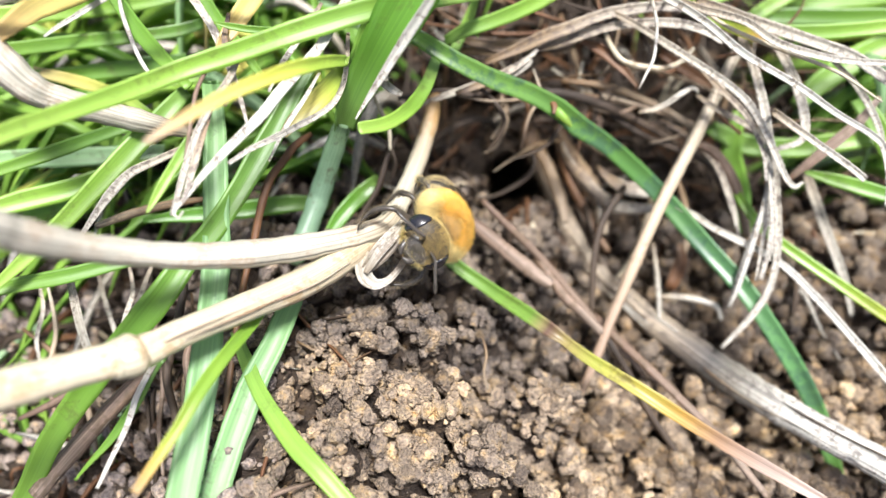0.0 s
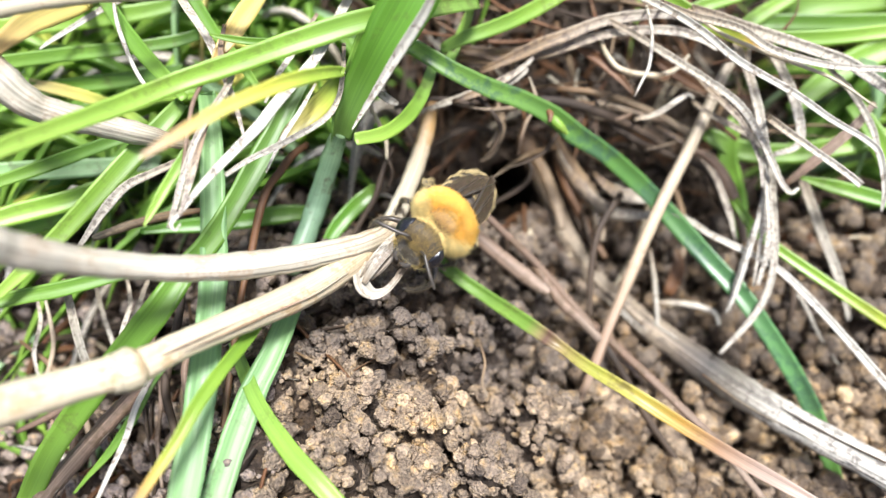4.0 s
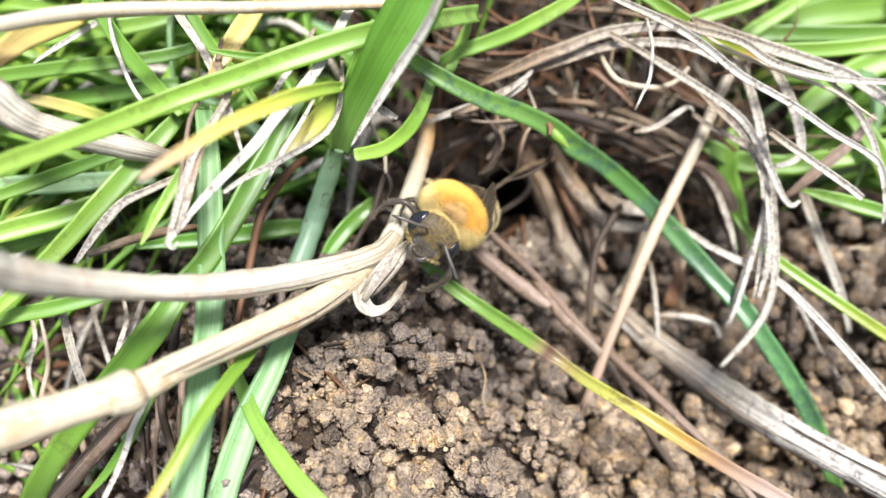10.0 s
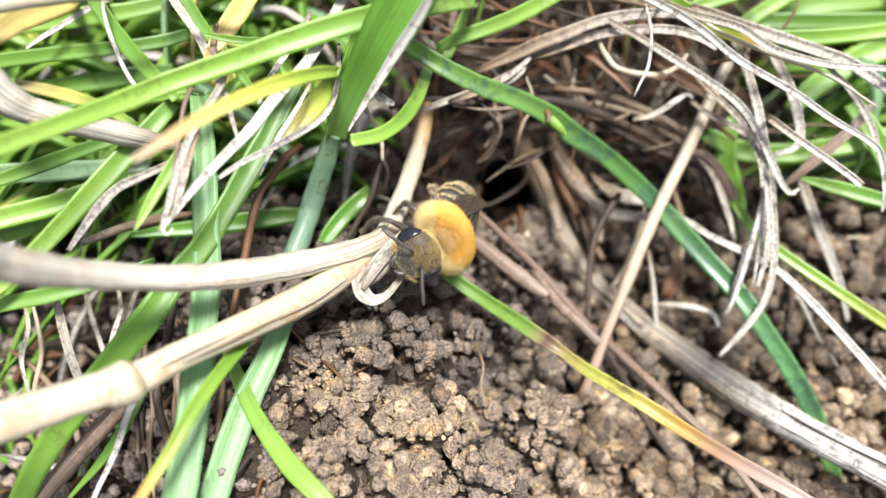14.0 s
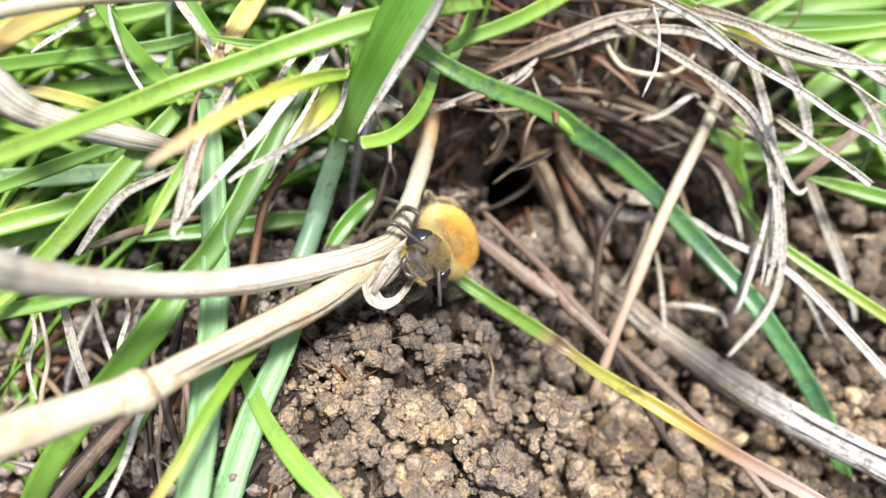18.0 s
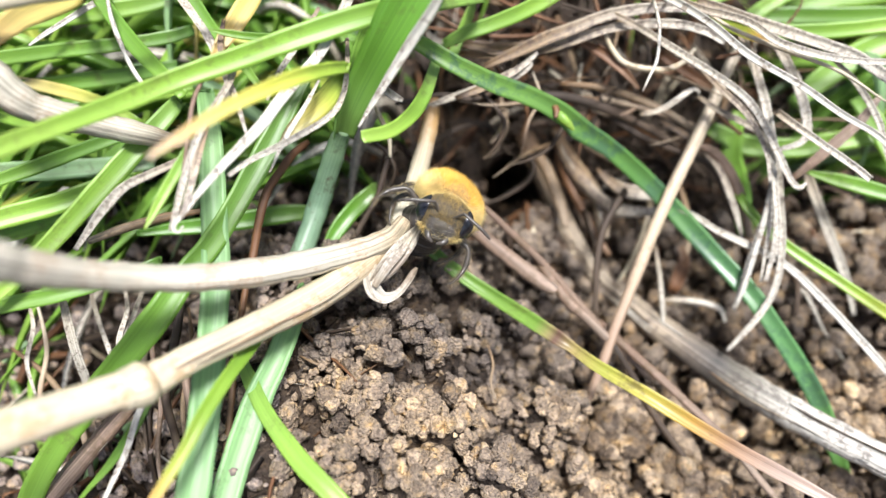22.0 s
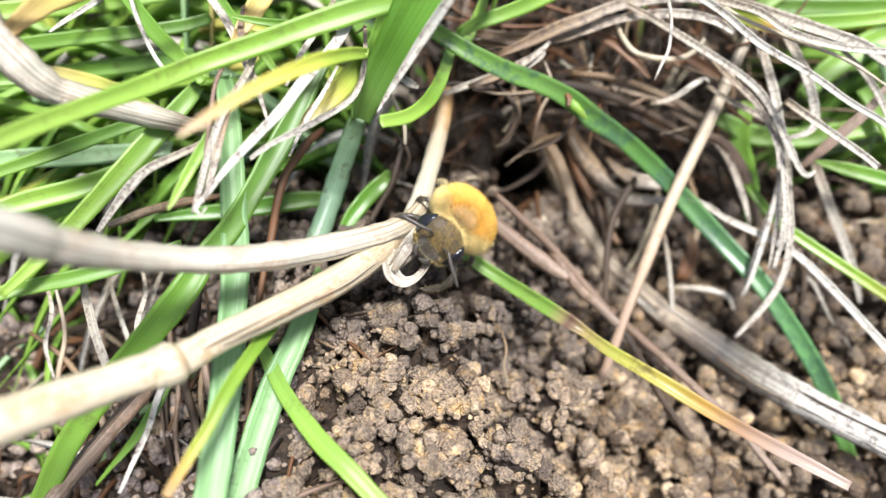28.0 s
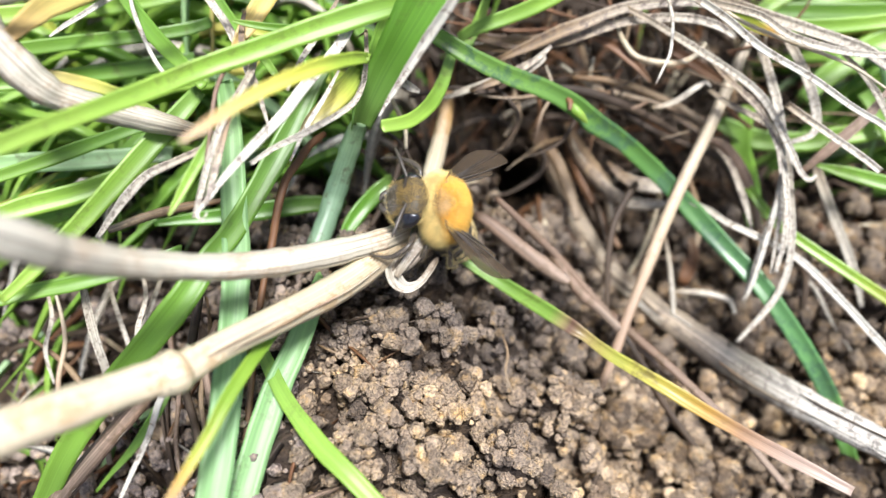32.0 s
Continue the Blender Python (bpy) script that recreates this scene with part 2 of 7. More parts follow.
def earth(name, light, dark, fine):
    m, tree, bsdf, out = shader(name)
    geo = tree.nodes.new("ShaderNodeNewGeometry")
    coord = tree.nodes.new("ShaderNodeTexCoord")
    info = tree.nodes.new("ShaderNodeObjectInfo")
    both = node(tree, "ShaderNodeMath")
    both.operation = "ADD"
    tree.links.new(geo.outputs["Random Per Island"], both.inputs[0])
    tree.links.new(info.outputs["Random"], both.inputs[1])
    part_of = node(tree, "ShaderNodeMath")
    part_of.operation = "FRACT"
    tree.links.new(both.outputs[0], part_of.inputs[0])
    mid = tuple((a + b) / 2 for a, b in zip(light, dark))
    each = ramp(tree, [(0.0, dark), (0.22, mid), (0.7, mid), (1.0, light)], part_of.outputs[0]).outputs[0]
    grain = node(tree, "ShaderNodeTexNoise", Scale=fine, Detail=8.0, Roughness=0.72)
    tree.links.new(coord.outputs["Object"], grain.inputs["Vector"])
    broad = node(tree, "ShaderNodeTexNoise", Scale=160.0, Detail=3.0)
    tree.links.new(geo.outputs["Position"], broad.inputs["Vector"])
    tone = ramp(tree, [(0.34, (0.36, 0.35, 0.35)), (0.5, (0.95, 0.95, 0.95)), (0.68, (1.5, 1.42, 1.25))], grain.outputs[0]).outputs[0]
    wide = ramp(tree, [(0.35, (0.72, 0.70, 0.72)), (0.65, (1.2, 1.12, 1.0))], broad.outputs[0]).outputs[0]
    patch = node(tree, "ShaderNodeTexNoise", Scale=1150.0, Detail=3.0, Roughness=0.6)
    tree.links.new(geo.outputs["Position"], patch.inputs["Vector"])
    mottle = ramp(tree, [(0.34, (0.72, 0.70, 0.71)), (0.5, (0.97, 0.96, 0.96)), (0.6, (1.12, 1.05, 0.91)), (0.72, (1.42, 1.19, 0.78))], patch.outputs[0]).outputs[0]
    colour = mixed(tree, "MULTIPLY", 0.8, mixed(tree, "MULTIPLY", 1.0, mixed(tree, "MULTIPLY", 1.0, each, tone), mottle), wide)
    tree.links.new(colour, bsdf.inputs["Base Color"])
    bsdf.inputs["Roughness"].default_value = 0.8
    bsdf.inputs["Specular IOR Level"].default_value = 0.3
    lumps = node(tree, "ShaderNodeTexVoronoi", Scale=fine * 1.5)
    tree.links.new(coord.outputs["Object"], lumps.inputs["Vector"])
    rise = node(tree, "ShaderNodeMath")
    rise.operation = "SUBTRACT"
    tree.links.new(grain.outputs[0], rise.inputs[0])
    tree.links.new(lumps.outputs["Distance"], rise.inputs[1])
    bump = node(tree, "ShaderNodeBump", Strength=1.0, Distance=0.00022)
    tree.links.new(rise.outputs[0], bump.inputs["Height"])
    tree.links.new(bump.outputs[0], bsdf.inputs["Normal"])
    return m


CRUMB = earth("crumbly_soil", (0.62, 0.505, 0.37), (0.19, 0.155, 0.125), 3400.0)
DARKER = earth("darker_crumbly_soil", (0.36, 0.305, 0.25), (0.11, 0.093, 0.08), 3400.0)
MOIST = earth("moist_brown_soil", (0.35, 0.27, 0.19), (0.09, 0.07, 0.054), 3000.0)
# MOIST darkened: shade under the grass and in the burrow put in colour.
SHADED_SOIL = earth("shade_darkened_soil", (0.15, 0.11, 0.078), (0.05, 0.037, 0.028), 3000.0)
PALE_SOIL = earth("greyish_dry_soil", (0.50, 0.43, 0.385), (0.22, 0.185, 0.165), 3000.0)
# Near black, so shade between crumbs and in the burrow is in its colour.
GROUND = earth("gap_shade_soil", (0.07, 0.053, 0.04), (0.05, 0.037, 0.028), 2200.0)


def plain(name, colour, rough=0.5, fine=1500.0, vary=0.35, metal=0.0, spec=0.5, bump_by=0.4):
    m, tree, bsdf, out = shader(name)
    coord = tree.nodes.new("ShaderNodeTexCoord")
    geo = tree.nodes.new("ShaderNodeNewGeometry")
    grain = node(tree, "ShaderNodeTexNoise", Scale=fine, Detail=5.0, Roughness=0.65)
    tree.links.new(coord.outputs["Object"], grain.inputs["Vector"])
    tone = ramp(tree, [(0.3, (1 - vary,) * 3), (0.7, (1 + vary,) * 3)], grain.outputs[0]).outputs[0]
    each = ramp(tree, [(0.0, (1 - vary,) * 3), (1.0, (1 + vary,) * 3)], geo.outputs["Random Per Island"]).outputs[0]
    tree.links.new(mixed(tree, "MULTIPLY", 0.8, mixed(tree, "MULTIPLY", 1.0, colour, tone), each), bsdf.inputs["Base Color"])
    bsdf.inputs["Roughness"].default_value, bsdf.inputs["Metallic"].default_value = rough, metal
    bsdf.inputs["Specular IOR Level"].default_value = spec
    b = node(tree, "ShaderNodeBump", Strength=bump_by, Distance=0.00004)
    tree.links.new(grain.outputs[0], b.inputs["Height"])
    tree.links.new(b.outputs[0], bsdf.inputs["Normal"])
    return m


CUTICLE = plain("dark_cuticle", (0.055, 0.046, 0.038), 0.35, 2500.0)
DISC = plain("brown_cuticle", (0.25, 0.155, 0.065), 0.7, 2500.0)
SKULL = plain("dusty_dark_cuticle", (0.05, 0.038, 0.022), 0.6, 2500.0)
EYE_BLACK = plain("compound_eye", (0.012, 0.012, 0.016), 0.16, 6000.0, 0.2, spec=0.7, bump_by=0.15)
FUR_ORANGE = plain("orange_fur", (0.72, 0.41, 0.07), 0.6, 900.0, 0.25, bump_by=0.0)
FUR_PALE = plain("pale_yellow_fur", (0.80, 0.62, 0.25), 0.6, 900.0, 0.25, bump_by=0.0)
FUR_FACE = plain("olive_tan_face_fur", (0.29, 0.20, 0.065), 0.6, 900.0, 0.5, bump_by=0.0)
FUR_GREY = plain("grey_hair", (0.30, 0.28, 0.23), 0.5, 900.0, 0.35, bump_by=0.0)
FUR_DARK = plain("dark_brown_fur", (0.10, 0.06, 0.025), 0.6, 900.0, 0.35, bump_by=0.0)
FUR_RUST = plain("rusty_fur", (0.40, 0.26, 0.085), 0.6, 900.0, 0.35, bump_by=0.0)
FUR_BAND = plain("buff_band_fur", (0.56, 0.44, 0.22), 0.6, 900.0, 0.3, bump_by=0.0)
FUR_LEG = plain("dusty_leg_hair", (0.20, 0.155, 0.09), 0.6, 900.0, 0.35, bump_by=0.0)
POLLEN = plain("ochre_dusting", (0.30, 0.19, 0.05), 0.75, 2600.0, 0.4)


def membrane():
    m, tree, bsdf, out = shader("wing_membrane")
    bsdf.inputs["Base Color"].default_value = (0.07, 0.05, 0.032, 1)
    bsdf.inputs["Roughness"].default_value = 0.35
    bsdf.inputs["Specular IOR Level"].default_value = 0.25
    coord = tree.nodes.new("ShaderNodeTexCoord")
    n = node(tree, "ShaderNodeTexNoise", Scale=900.0, Detail=3.0)
    tree.links.new(coord.outputs["Object"], n.inputs["Vector"])
    b = node(tree, "ShaderNodeBump", Strength=0.4, Distance=0.00005)
    tree.links.new(n.outputs[0], b.inputs["Height"])
    tree.links.new(b.outputs[0], bsdf.inputs["Normal"])
    clear = tree.nodes.new("ShaderNodeBsdfTransparent")
    mix = node(tree, "ShaderNodeMixShader", Fac=0.6)
    tree.links.new(clear.outputs[0], mix.inputs[1])
    tree.links.new(bsdf.outputs[0], mix.inputs[2])
    tree.links.new(mix.outputs[0], out.inputs[0])
    return m


WING = membrane()


# ---- mesh helpers (millimetres) ----
def solid(name, verts, faces, material, smooth=True, uvs=None):
    me = bpy.data.meshes.new(name)
    me.from_pydata([(x * MM, y * MM, z * MM) for x, y, z in verts], [], faces)
    me.materials.append(material)
    if smooth:
        me.polygons.foreach_set("use_smooth", [True] * len(me.polygons))
    if uvs:
        layer = me.uv_layers.new(name="UVMap")
        flat = [c for f in uvs for p in f for c in p]
        layer.data.foreach_set("uv", flat)
    me.update()
    return me


def bulk(name, verts, faces, material, smooth=True):
    """A large triangle mesh from arrays, in millimetres."""
    me = bpy.data.meshes.new(name)
    n = len(faces)
    me.vertices.add(len(verts))
    me.vertices.foreach_set("co", (np.asarray(verts, np.float32) * MM).ravel())
    me.loops.add(n * 3)
    me.loops.foreach_set("vertex_index", np.asarray(faces, np.int32).ravel())
    me.polygons.add(n)
    me.polygons.foreach_set("loop_start", np.arange(0, n * 3, 3, dtype=np.int32))
    me.polygons.foreach_set("use_smooth", np.full(n, smooth))
    me.materials.append(material)
    me.update(calc_edges=True)
    me.validate()
    return me


def part(name, me, parent, label=""):
    ob = new(name, me)
    ob.parent = parent
    return tagged(ob, label)


def thing(name, me, at, label, category, group="", kind=""):
    """A thing whose mesh was drawn in place, with its origin moved to its base."""
    ob = new(name, me)
    if me:
        me.transform(Matrix.Translation(Vector(at) * -MM))
    ob.location = Vector(at) * MM
    return tagged(ob, label, category, group, kind)


def spline(points, per=7):
    """A smooth line through points of any dimension."""
    p = np.array(points, float)
    if len(p) == 2:
        p = np.array([p[0], (p[0] + p[1]) / 2, p[1]])
    e = np.vstack([2 * p[0] - p[1], p, 2 * p[-1] - p[-2]])
    out = []
    for i in range(1, len(e) - 2):
        a, b, c, d = e[i - 1], e[i], e[i + 1], e[i + 2]
        for s in np.arange(per) / per:
            out.append(0.5 * (2 * b + (c - a) * s + (2 * a - 5 * b + 4 * c - d) * s * s + (3 * b - a - 3 * c + d) * s ** 3))
    out.append(p[-1])
    return np.array(out)


def facing(p):
    """The open side of the hollow, towards which the leaves spread."""
    d = np.array((0.0, 0.0, 40.0)) - p
    return d / np.linalg.norm(d)


def ribbon(name, line, material, fold=0.25, turn=0.0, twist=0.0, thick=0.09, seed=0, bare=0):
    """A grass leaf along line (x, y, z, width): a folded, slightly wavy strip with real thickness."""
    r = random.Random(seed)
    s = spline(line)
    pts, wid = s[:, :3], np.maximum(s[:, 3], 0.03)
    n = len(pts)
    tan = np.gradient(pts, axis=0)
    tan /= np.linalg.norm(tan, axis=1)[:, None] + 1e-9
    length = np.concatenate([[0], np.cumsum(np.linalg.norm(np.diff(pts, axis=0), axis=1))])
    grown = np.clip((length - length[bare * 7]) / (length[-1] - length[bare * 7]), 0, 1)
    across = (-1.0, -0.62, -0.3, 0.0, 0.3, 0.62, 1.0)
    k = len(across)
    verts, uvs_v = [], []
    wob = [r.uniform(0, 6.28) for _ in range(4)]
    for i in range(n):
        t = tan[i]
        v = length[i] / length[-1]
        side = np.cross(t, facing(pts[i]))
        side /= np.linalg.norm(side) + 1e-9
        up = np.cross(side, t)
        a = radians(turn + twist * (v - 0.5)) + 0.06 * math.sin(length[i] * 0.5 + wob[0])
        side, up = side * math.cos(a) + up * math.sin(a), up * math.cos(a) - side * math.sin(a)
        w = wid[i] / 2 * (1 + 0.03 * math.sin(length[i] * 1.1 + wob[1]) + 0.015 * math.sin(length[i] * 3.1 + wob[2]))
        th = min(thick, w * 0.5)
        for u in across:
            h = fold * w * (abs(u) ** 1.5) + 0.008 * w * math.sin(u * 9 + wob[3])
            verts.append(pts[i] + side * (u * w) + up * h)
        for u in across:
            h = fold * w * (abs(u) ** 1.5) - th * (1.35 - abs(u))
            verts.append(pts[i] + side * (u * w * 0.985) + up * h)
    faces, uvs = [], []
    ring = list(range(k)) + list(range(2 * k - 1, k - 1, -1))
    us = [(u + 1) / 2 for u in across] + [(u + 1) / 2 for u in across[::-1]]
    m = len(ring)
    for i in range(n - 1):
        v0, v1 = grown[i], grown[i + 1]
        for j in range(m):
            q = (j + 1) % m
            faces.append((i * m + ring[j], i * m + ring[q], (i + 1) * m + ring[q], (i + 1) * m + ring[j]))
            uvs.append(((us[j], v0), (us[q], v0), (us[q], v1), (us[j], v1)))
    faces.append(tuple(ring[::-1]))
    uvs.append(tuple((u, 0.0) for u in us[::-1]))
    faces.append(tuple((n - 1) * m + j for j in ring))
    uvs.append(tuple((u, 1.0) for u in us))
    return solid(name, [tuple(p) for p in verts], faces, material, True, uvs)


def rod(name, line, material, sides=12, groove=0.05, rough=0.03, seed=0, bare=0, flat=0.85):
    """A stalk along line (x, y, z, width), grooved, not quite round, with uneven thickness."""
    r = random.Random(seed)
    s = spline(line)
    pts, wid = s[:, :3], np.maximum(s[:, 3], 0.02)
    n = len(pts)
    tan = np.gradient(pts, axis=0)
    tan /= np.linalg.norm(tan, axis=1)[:, None] + 1e-9
    length = np.concatenate([[0], np.cumsum(np.linalg.norm(np.diff(pts, axis=0), axis=1))])
    grown = np.clip((length - length[bare * 7]) / (length[-1] - length[bare * 7]), 0, 1)
    wob = [r.uniform(0, 6.28) for _ in range(4)]
    verts, faces, uvs = [], [], []
    for i in range(n):
        side = np.cross(tan[i], facing(pts[i]))
        side /= np.linalg.norm(side) + 1e-9
        up = np.cross(side, tan[i])
        w = wid[i] / 2 * (1 + rough * math.sin(length[i] * 1.9 + wob[0]) + rough * math.sin(length[i] * 4.7 + wob[1]))
        for j in range(sides):
            a = 2 * math.pi * j / sides
            g = 1 - groove * (j % 2) + 0.04 * math.sin(3 * a + wob[2] + length[i] * 0.2)
            verts.append(tuple(pts[i] + side * (math.cos(a) * w * g) + up * (math.sin(a) * w * g * flat)))
    for i in range(n - 1):
        v0, v1 = grown[i], grown[i + 1]
        for j in range(sides):
            q = (j + 1) % sides
            faces.append((i * sides + j, i * sides + q, (i + 1) * sides + q, (i + 1) * sides + j))
            u0, u1 = 2 * j / sides, 2 * (j + 1) / sides
            uvs.append(((u0, v0), (u1, v0), (u1, v1), (u0, v1)))
    faces.append(tuple(range(sides - 1, -1, -1)))
    uvs.append(tuple((0.5, 0.0) for _ in range(sides)))
    faces.append(tuple((n - 1) * sides + j for j in range(sides)))
    uvs.append(tuple((0.5, 1.0) for _ in range(sides)))
    return solid(name, verts, faces, material, True, uvs)


def lobe(rx, ry, rz, at=(0, 0, 0), rings=14, segs=20, tilt=None, lump=0.0):
    """Vertices and faces of a rounded body."""
    verts, faces = [], []
    turn = (tilt or Matrix.Identity(4)).to_3x3()
    for i in range(rings + 1):
        th = math.pi * i / rings
        for j in range(segs):
            ph = 2 * math.pi * j / segs
            d = Vector((math.sin(th) * math.cos(ph), math.cos(th), math.sin(th) * math.sin(ph)))
            k = 1 + lump * noise.noise(d * 2.3)
            verts.append(tuple(turn @ Vector((d.x * rx * k, d.y * ry * k, d.z * rz * k)) + Vector(at)))
    for i in range(rings):
        for j in range(segs):
            q = (j + 1) % segs
            faces.append((i * segs + j, (i + 1) * segs + j, (i + 1) * segs + q, i * segs + q))
    return verts, faces


def joined(*pieces):
    verts, faces = [], []
    for v, f in pieces:
        k = len(verts)
        verts += v
        faces += [tuple(i + k for i in q) for q in f]
    return verts, faces


def limb(line, sides=8):
    """Vertices and faces of a round tapering limb along (x, y, z, radius)."""
    s = spline(line, 5)
    pts, rad = s[:, :3], s[:, 3]
    tan = np.gradient(pts, axis=0)
    tan /= np.linalg.norm(tan, axis=1)[:, None] + 1e-9
    verts, faces = [], []
    hint = np.array((0.31, 0.2, 0.93))
    for i in range(len(pts)):
        side = np.cross(tan[i], hint)
        side /= np.linalg.norm(side) + 1e-9
        up = np.cross(side, tan[i])
        for j in range(sides):
            a = 2 * math.pi * j / sides
            verts.append(tuple(pts[i] + (side * math.cos(a) + up * math.sin(a)) * rad[i]))
    for i in range(len(pts) - 1):
        for j in range(sides):
            q = (j + 1) % sides
            faces.append((i * sides + j, i * sides + q, (i + 1) * sides + q, (i + 1) * sides + j))
    faces.append(tuple(range(sides - 1, -1, -1)))
    faces.append(tuple((len(pts) - 1) * sides + j for j in range(sides)))
    return verts, faces


def hairs(name, roots, ways, material, long, wide=0.028, droop=(0, -0.3, 0), spread=0.35, seed=1):
    """Fur: one thin bent spike for each root point and outward way; long is one length or one for each."""
    r = np.random.default_rng(seed)
    p, d = np.asarray(roots, float), np.asarray(ways, float)
    n = len(p)
    d = d + r.uniform(-spread, spread, (n, 3))
    d /= np.linalg.norm(d, axis=1)[:, None]
    side = np.cross(d, (0.31, 0.52, 0.79))
    side /= np.linalg.norm(side, axis=1)[:, None] + 1e-9
    other = np.cross(d, side)
    ln = (np.broadcast_to(long, n) * r.uniform(0.5, 1.2, n))[:, None]
    bend = np.asarray(droop) + r.uniform(-0.25, 0.25, (n, 3))
    mid, tip = p + d * ln * 0.55 + bend * ln * 0.1, p + d * ln + bend * ln * 0.35
    rows = [c + (side * math.cos(a) + other * math.sin(a)) * w for c, w in ((p, wide), (mid, wide * 0.8)) for a in (0.0, 2.1, 4.2)] + [tip]
    verts = np.stack(rows, 1).reshape(-1, 3)
    one = []
    for a in range(3):
        b = (a + 1) % 3
        one += [(a, b, 3 + b), (a, 3 + b, 3 + a), (3 + a, 3 + b, 6)]
    faces = (np.arange(n)[:, None, None] * 7 + np.array(one)).reshape(-1, 3)
    return bulk(name, verts, faces, material)


# ---- the ground ----
def step(a, b, x):
    t = min(max((x - a) / (b - a), 0.0), 1.0)
    return t * t * (3 - 2 * t)


HOLE = (6.3, 33.5)


def ground_height(x, y):
    """Height of the soil in millimetres: a mound of dug earth, a burrow mouth, a bank behind."""
    a = ((x + 6) / (13 if x > -6 else 24)) ** 2 + ((y - 14) / (16 if y > 14 else 34)) ** 2
    z = -10 - 3.0 * step(3, 12, x) + 2.0 * step(22, 34, x) + 8.6 * math.exp(-a)
    z += 7 * step(38, 62, y)
    z += 1.1 * noise.noise(Vector((x * 0.22, y * 0.22, 3.1))) + 1.3 * noise.noise(Vector((x * 0.55, y * 0.55, 8.2)))
    z -= 4.5 * step(-12, -19, x) * step(31, 24, y)
    if abs(x) < 34 and -10 < y < 34:
        z -= 4.4 * (1 - step(0.0, 0.3, crack(x, y)))
    return z


def crack(x, y):
    """Small in the cracks between the clods of the mound, larger within them."""
    near = noise.voronoi(Vector((x * 0.29 + 0.25 * noise.noise(Vector((x * 0.4, y * 0.4, 5))), y * 0.33, 1.7)))[0]
    return near[1] - near[0]


def burrow(x, y):
    """How far the ground falls away into the burrow mouth and the hollow beside it."""
    x, y = x + 1.3 * noise.noise(Vector((x * 0.33, y * 0.33, 4.4))), y + 1.6 * noise.noise(Vector((x * 0.33, y * 0.33, 9.1)))
    a = 20 * math.exp(-(((x - HOLE[0]) / 3.0) ** 2 + ((y - HOLE[1]) / 3.4) ** 2) ** 3)
    b = 14 * math.exp(-(((x - HOLE[0] + 3.6) / 2.6) ** 2 + ((y - HOLE[1] - 5.8) / 3.2) ** 2) ** 3)
    c = 11 * math.exp(-(((x - 14) / 7.5) ** 2 + ((y - 37.5) / 4.6) ** 2) ** 3)
    d = 12 * math.exp(-(((x - 5) / 9.0) ** 2 + ((y - 42) / 5.5) ** 2) ** 3)
    return max(a, b, c, d)


def make_ground():
    far = [-400000, -40000, -6000, -1200, -400, -180, -110, -80, -65]
    xs = far + [-56 + 0.7 * i for i in range(161)] + [-f for f in far[::-1]]
    ys = far[:-1] + [-40] + [-22 + 0.7 * i for i in range(150)] + [100, 130, 200, 400, 1200, 6000, 40000, 400000]
    verts, faces = [], []
    for y in ys:
        for x in xs:
            near = abs(x) < 70 and -45 < y < 95
            deep = burrow(x, y) if near else 0.0
            verts.append((x, y + 0.6 * deep, ground_height(x, y) - deep if near else (-3.0 if y > 60 else -10.0)))
    w = len(xs)
    for j in range(len(ys) - 1):
        for i in range(w - 1):
            faces.append((j * w + i, j * w + i + 1, (j + 1) * w + i + 1, (j + 1) * w + i))
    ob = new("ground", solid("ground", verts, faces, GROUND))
    return tagged(ob, "bare brown soil with a small dug mound, darkened as gap shade", "soil", kind="structure")


SOIL = make_ground()


# ---- soil crumbs ----
def crumb_shapes(count, level):
    shapes = []
    for c in range(count):
        bm = bmesh.new()
        bmesh.ops.create_icosphere(bm, subdivisions=level, radius=1.0)
        off = Vector((c * 3.7, c * 1.9, 0.4))
        cuts = [(noise.random_unit_vector(), 0.45 + 0.04 * (q % 9)) for q in range(9)]
        for v in bm.verts:
            d = v.co.normalized()
            k = 1 + 0.55 * noise.noise(d * 1.3 + off) + 0.42 * noise.noise(d * 2.7 + off * 2) + 0.3 * noise.noise(d * 5.5 + off)
            p = Vector((d.x * k, d.y * k * (0.75 + 0.05 * (c % 7)), d.z * k * 0.85))
            for n, reach in cuts:
                over = p.dot(n) - reach
                if over > 0:
                    p -= n * over * 0.85
            v.co = p
        bm.verts.ensure_lookup_table()
        shapes.append((np.array([v.co[:] for v in bm.verts]), np.array([[v.index for v in f.verts] for f in bm.faces])))
        bm.free()
    return shapes


